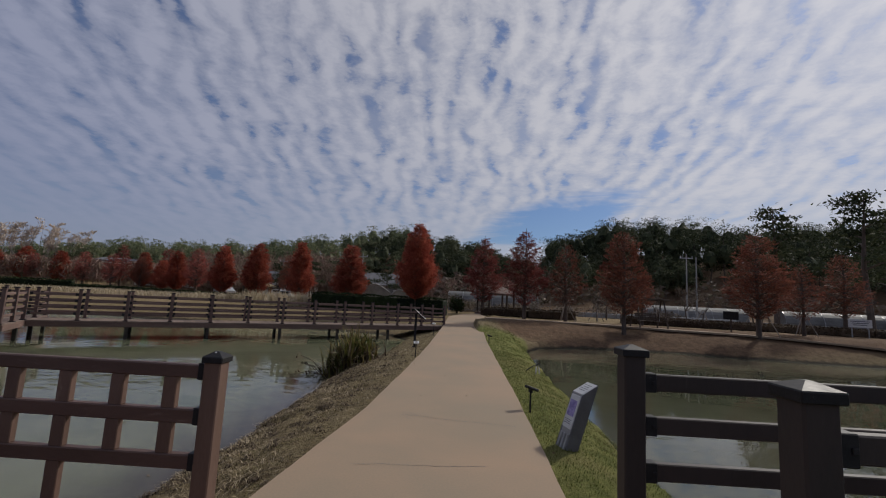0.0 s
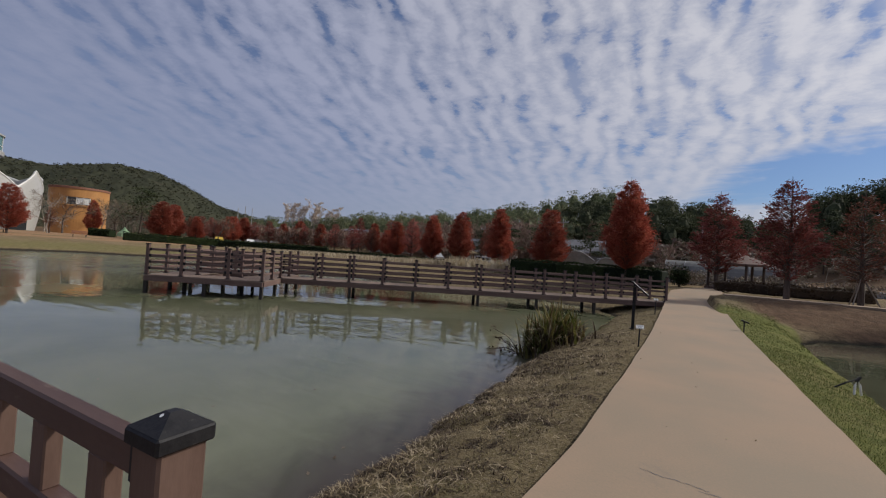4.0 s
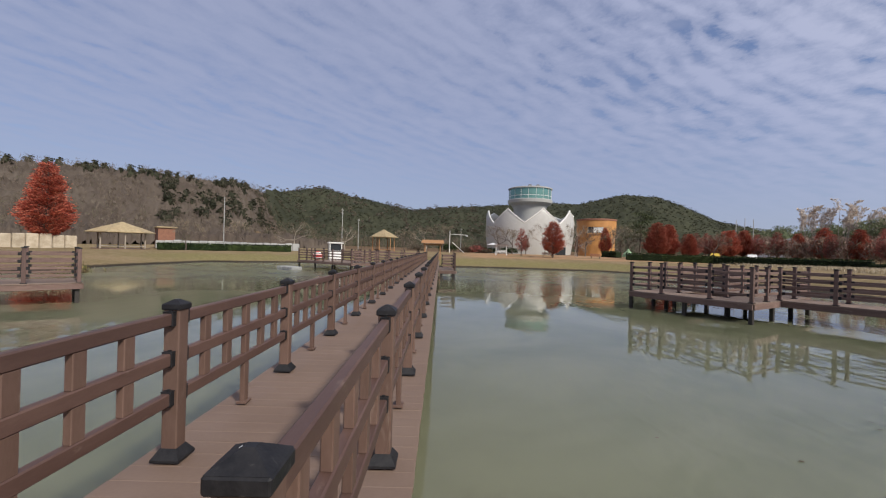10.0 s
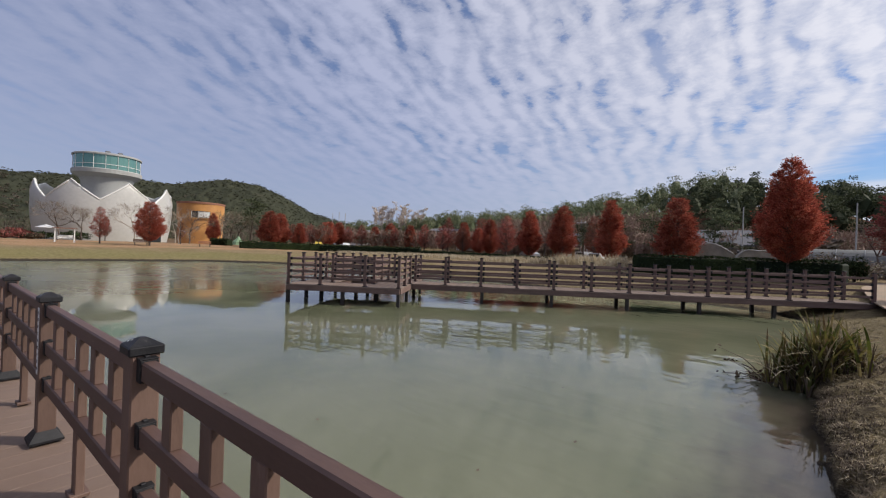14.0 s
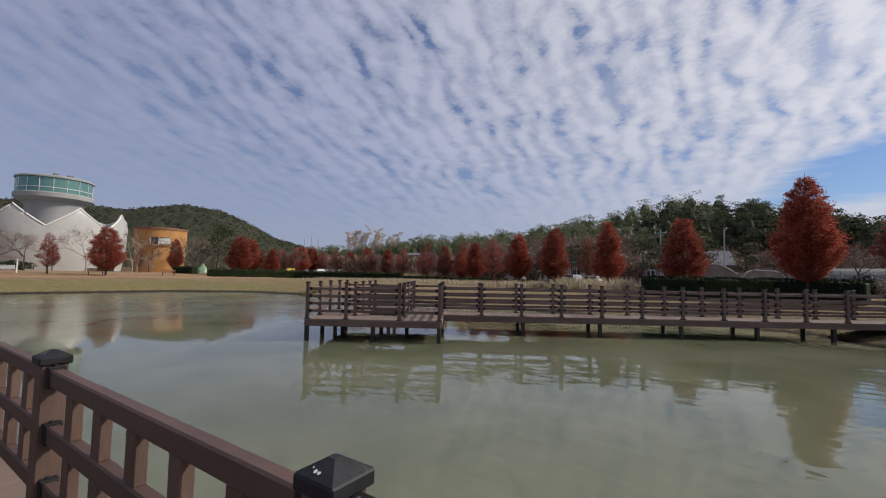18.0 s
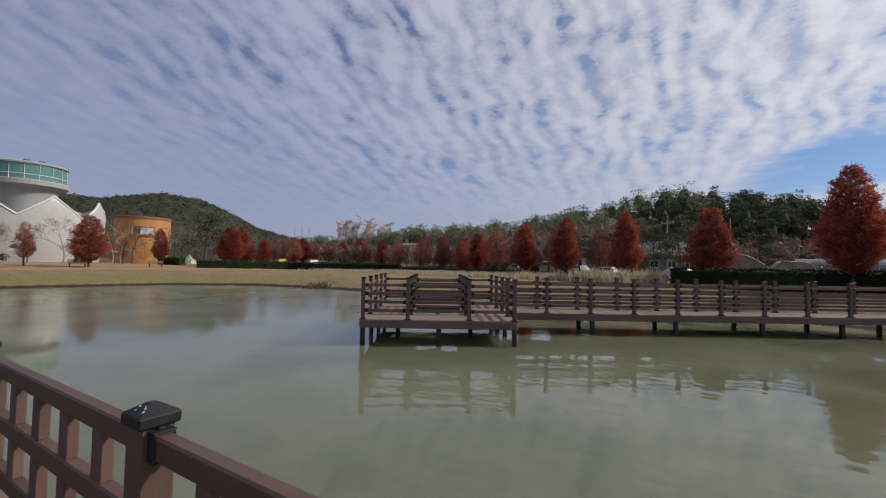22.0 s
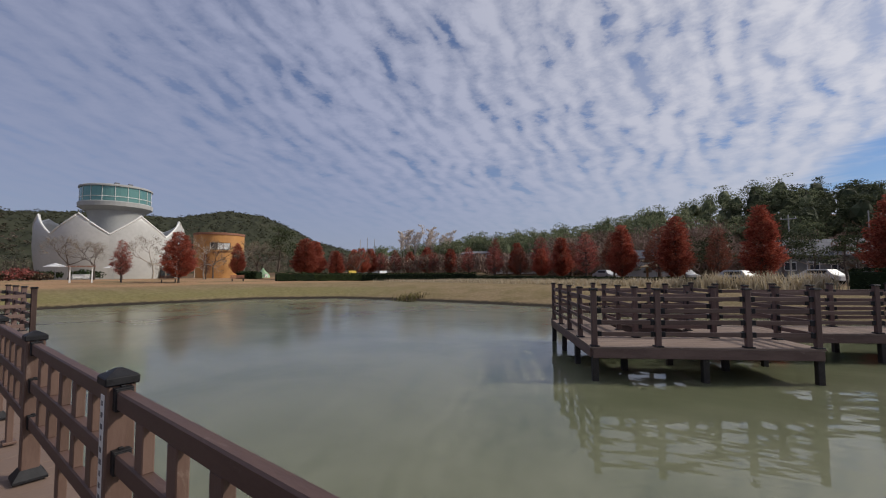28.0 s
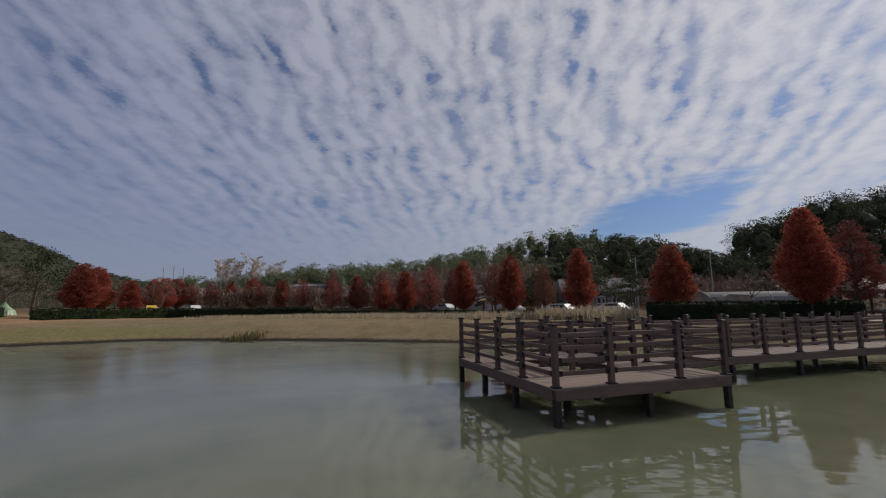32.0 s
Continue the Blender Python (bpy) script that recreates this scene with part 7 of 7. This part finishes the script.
swing_bench(-82.5, 12.4, 75, M_BRICK, M_WHITE, "white garden swing with a brown roof on the far lawn")
swing_bench(15.6, 27.4, 10, M_BARK, M_BARK, "dark brown garden swing beside the narrow path")


def bench(x, y, turn, label):
    z = land_z(x, y)
    t = thing("park_bench", label, "bench", pose(x, y, z, 0, 0, turn), "benches on the far lawn")
    for k in range(4):
        part("seat_slat", Shape().box((0, -0.2 + 0.13 * k, 0.45), (1.9, 0.11, 0.045), 0.006), M_BRICK, t)
    for k in range(3):
        part("back_slat", Shape().box((0, 0.30 + 0.02 * k, 0.60 + 0.14 * k), (1.9, 0.035, 0.11), 0.006), M_BRICK, t)
    for sx in (-0.75, 0.75):
        part("leg", Shape().box((sx, 0, 0.22), (0.08, 0.5, 0.44), 0.008), M_BLACK, t)


bench(-77.5, 20.3, 78, "dark brown slatted bench beside a red tree")
bench(-77.8, 29.5, 74, "brown slatted bench near the orange building")


def parasol(x, y, label):
    z = land_z(x, y)
    t = thing("parasol", label, "parasol", pose(x, y, z), "parasols by the white hall")
    part("pole", Shape().tube([(0, 0, -0.1), (0, 0, 2.5)], [0.035, 0.03], 6), M_STEEL, t)
    part("canopy", Shape().lathe([(1.5, 2.05), (0.8, 2.35), (0.05, 2.6)], 8).lathe([(0.05, 2.54), (0.8, 2.30), (1.5, 2.03)], 8), M_WHITE, t)


parasol(-101.5, 13.0, "white parasol on the terrace of the hall")
parasol(-109.0, 22.0, "white parasol nearer the entrance of the hall")


def gate(x, y):
    """A timber gate with a tiled board roof at the far end of the bridge."""
    z = land_z(x, y)
    t = thing("timber_gate", "orange timber gate with a board roof at the bridge's end", "gate", pose(x, y, z, 0, 0, 90))
    t.scale = (0.72, 0.72, 0.86)
    for sx in (-1.6, 1.6):
        part("post", Shape().box((sx, 0, 1.3), (0.26, 0.26, 2.7), 0.02), M_TIMBER, t)
    part("lintel", Shape().box((0, 0, 2.55), (4.0, 0.24, 0.30), 0.02), M_TIMBER, t)
    part("roof", Shape().add([(-2.4, -0.9, 2.75), (2.4, -0.9, 2.75), (2.4, 0.9, 2.75), (-2.4, 0.9, 2.75), (-2.2, 0, 3.35), (2.2, 0, 3.35)], [(0, 1, 5, 4), (2, 3, 4, 5), (1, 2, 5), (3, 0, 4), (3, 2, 1, 0)]), M_TIMBER, t)


gate(-62.5, -0.9)


def mound(x, y, w, h, label):
    """A low rounded grey mound with a pale rim."""
    z = land_z(x, y)
    t = thing("stone_mound", label, "mound", pose(x, y, z, 0, 0, 20), "stone mounds by the hedge")
    n = 16
    verts, faces = [], []
    for layer, dy in enumerate((-0.35, 0.35)):
        for i in range(n + 1):
            a = math.pi * i / n
            wob = 1 + 0.05 * math.sin(5 * a + x)
            verts.append((-math.cos(a) * w / 2, dy * (0.6 + 0.4 * math.sin(a)), math.sin(a) ** 0.75 * h * wob))
    for i in range(n):
        faces.append((i, i + 1, n + 2 + i, n + 1 + i)[::-1])
    faces += [tuple(range(n + 1))[::-1], tuple(n + 1 + i for i in range(n + 1))]
    part("stone", Shape().add(verts, faces), M_ROCK, t)
    part("rim", Shape().tube([(v[0], -0.36, v[2]) for v in verts[: n + 1]], [0.05] * (n + 1), 6), M_GREY, t, "pale worn rim")


mound(-6.9, 41.6, 5.2, 2.5, "large rounded grey stone slab behind the hedge")
mound(-3.4, 41.2, 3.6, 2.15, "smaller rounded grey stone slab behind the hedge")


def road_sign(x, y, w, h, lift, turn, label):
    z = land_z(x, y)
    t = thing("notice_board", label, "sign", pose(x, y, z, 0, 0, turn))
    for sx in (-w * 0.35, w * 0.35):
        part("post", Shape().tube([(sx, 0.04, -0.2), (sx, 0.04, lift + h)], [0.035, 0.035], 6), M_STEEL, t)
    part("board", Shape().box((0, 0, lift + h / 2), (w, 0.04, h), 0.005), M_SIGN, t)
    for k in range(3):
        part("print", Shape().box((0, -0.022, lift + h * (0.75 - 0.22 * k)), (w * (0.8 - 0.1 * k), 0.004, h * 0.09), 0.001), M_INK, t)


road_sign(32.3, 29.8, 1.3, 0.6, 0.75, -35, "white notice board on thin posts beyond the narrow path")


def frame_stand(x, y, label):
    """A dark board on a post with a bench-like rail."""
    z = land_z(x, y)
    t = thing("dark_board", label, "sign", pose(x, y, z, 0, 0, -30))
    part("post", Shape().box((0, 0, 0.6), (0.1, 0.1, 1.2), 0.01), M_BARK, t)
    part("board", Shape().box((0, -0.06, 1.15), (0.9, 0.05, 0.55), 0.01), M_BLACK, t)


frame_stand(21.2, 27.3, "small dark board on a post in the grass")


def tree_props(x, y):
    """Three leaning support poles of a young tree."""
    z = land_z(x, y)
    t = thing("tree_stakes", "pale leaning stakes supporting a young tree", "stakes", pose(x, y, z), "stakes of young trees")
    for k in range(3):
        a = 2 * math.pi * k / 3 + x
        part("stake", Shape().tube([(0.8 * math.cos(a), 0.8 * math.sin(a), -0.1), (0.06 * math.cos(a), 0.06 * math.sin(a), 1.5)], [0.035, 0.03], 5), M_PALEBARK, t)


for x, y in ((8.5, 36), (12, 35), (15, 36.5), (19, 33.5), (23.5, 34.5), (10.3, 29.4), (22.3, 25.6), (26.4, 27.6), (28, 35)):
    tree_props(x, y)


def low_wall(x, y, length, h, turn, material, label):
    z = land_z(x, y)
    t = thing("low_wall", label, "wall", pose(x, y, z, 0, 0, turn))
    n = max(3, int(length / 1.2))
    for k in range(n):
        part("stone", Shape().box((-length / 2 + length * (k + 0.5) / n, random.uniform(-0.05, 0.05), h / 2 - 0.1), (length / n - 0.04, 0.7, h * random.uniform(0.85, 1.1)), 0.10), material, t)


low_wall(-52.5, -52.5, 10, 1.9, -40, M_TAN, "pale rough stone wall behind the southern dock")
low_wall(-71.0, -35.5, 22, 1.5, 113, M_GREY, "pale grey kerb wall of the southern road")
low_wall(38, 45, 40, 0.6, -16, M_HOUSE, "low grey retaining wall below the wood")
low_wall(18, 50, 34, 0.7, -8, M_GREY, "low grey wall along the far road")


def tent(x, y):
    z = land_z(x, y)
    t = thing("play_tent", "small bright green play tent beside the lawn", "tent", pose(x, y, z))
    part("cover", Shape().lathe([(1.5, 0), (1.3, 0.7), (0.5, 1.4), (0.05, 2.1)], 8), M_GREEN, t)
    part("flap", Shape().box((1.36, 0, 0.4), (0.08, 0.7, 0.8), 0.02), M_WHITE, t)


tent(-101, 46)
part_cars = ((-84.5, 56.5, M_YELLOW, "small yellow parked car behind the hedge"), (-79, 60, M_WHITE, "white parked car behind the hedge"), (-24.5, 60.5, M_WHITE, "white parked car by the road"), (-11.5, 55.0, M_WHITE, "white parked car half hidden by the hedge"), (-35, 64.0, M_STEEL, "grey parked car by the road"), (-17.8, 47.2, M_STEEL, "silver parked car among the red trees"))


def parked_car(x, y, paint, label):
    z = land_z(x, y)
    t = thing("parked_car", label, "car", pose(x, y, z, 0, 0, 145), "parked cars")
    prof = [(-2.1, 0.35), (-2.15, 0.75), (-1.5, 0.92), (-0.95, 1.42), (0.75, 1.45), (1.55, 0.98), (2.1, 0.85), (2.15, 0.35)]
    s = Shape()
    n = len(prof)
    s.add([(px, sy * (0.82 if pz < 1 else 0.68), pz) for sy in (-1, 1) for px, pz in prof], [tuple(range(n))[::-1], tuple(range(n, 2 * n))] + [(i, (i + 1) % n, n + (i + 1) % n, n + i) for i in range(n)])
    part("body", s, paint, t)
    for sy in (-1, 1):
        part("side_window", Shape().box((-0.1, sy * 0.75, 1.17), (1.7, 0.10, 0.34), 0.02), M_DARKGLASS, t)
        for px in (-1.3, 1.3):
            w = part("wheel", Shape().tube([(px, sy * 0.70, 0.32), (px, sy * 0.88, 0.32)], [0.32, 0.32], 14), M_BLACK, t)
            part("rim", Shape().tube([(px, sy * 0.87, 0.32), (px, sy * 0.895, 0.32)], [0.18, 0.17], 10), M_STEEL, w)


for c in part_cars:
    parked_car(*c)


def dock_gear():
    """Things standing on and beside the boat dock."""
    t = thing("striped_buoy", "red and white striped round buoy on the boat dock", "buoy", pose(-45.5, -13.3, -0.03))
    for k in range(5):
        a0, a1 = math.pi * k / 5, math.pi * (k + 1) / 5
        prof = [(0.5 * math.sin(a0 + (a1 - a0) * j / 4) + 0.005, 0.5 - 0.5 * math.cos(a0 + (a1 - a0) * j / 4)) for j in range(5)]
        part("stripe", Shape().lathe(prof, 20), M_SCARLET if k % 2 == 0 else M_WHITE, t)
    b = thing("ticket_booth", "small white booth with dark windows on the boat dock", "booth", pose(-47.6, -11.9, -0.03, 0, 0, 20))
    part("wall", Shape().box((0, 0, 0.55), (1.6, 1.4, 1.1), 0.02), M_WHITE, b)
    part("window", Shape().box((0, 0, 1.5), (1.5, 1.3, 0.8), 0.02), M_DARKGLASS, b)
    for sx in (-0.75, 0.75):
        for sy in (-0.65, 0.65):
            part("corner_post", Shape().box((sx, sy, 1.5), (0.10, 0.10, 0.82), 0.01), M_WHITE, b)
    part("roof", Shape().box((0, 0, 1.98), (1.9, 1.7, 0.14), 0.03), M_WHITE, b)
    f = thing("floating_pontoon", "low pale floating pontoon beside the boat dock", "pontoon", pose(-42.2, -15.2, WATER, 0, 0, 50))
    for k in range(3):
        part("float", Shape().box((-1.0 + k, 0, 0.06), (0.92, 1.2, 0.4), 0.06), M_GREY, f)
    s = thing("brown_shed", "small reddish brown shed on the southern bank", "shed", pose(-69.5, -46.0, land_z(-69.5, -46.0), 0, 0, 40))
    part("wall", Shape().box((0, 0, 1.7), (4.2, 2.4, 3.4), 0.04), M_BRICK, s)
    part("roof", Shape().box((0, 0, 3.5), (4.7, 2.9, 0.22), 0.04), M_THATCH, s)


dock_gear()
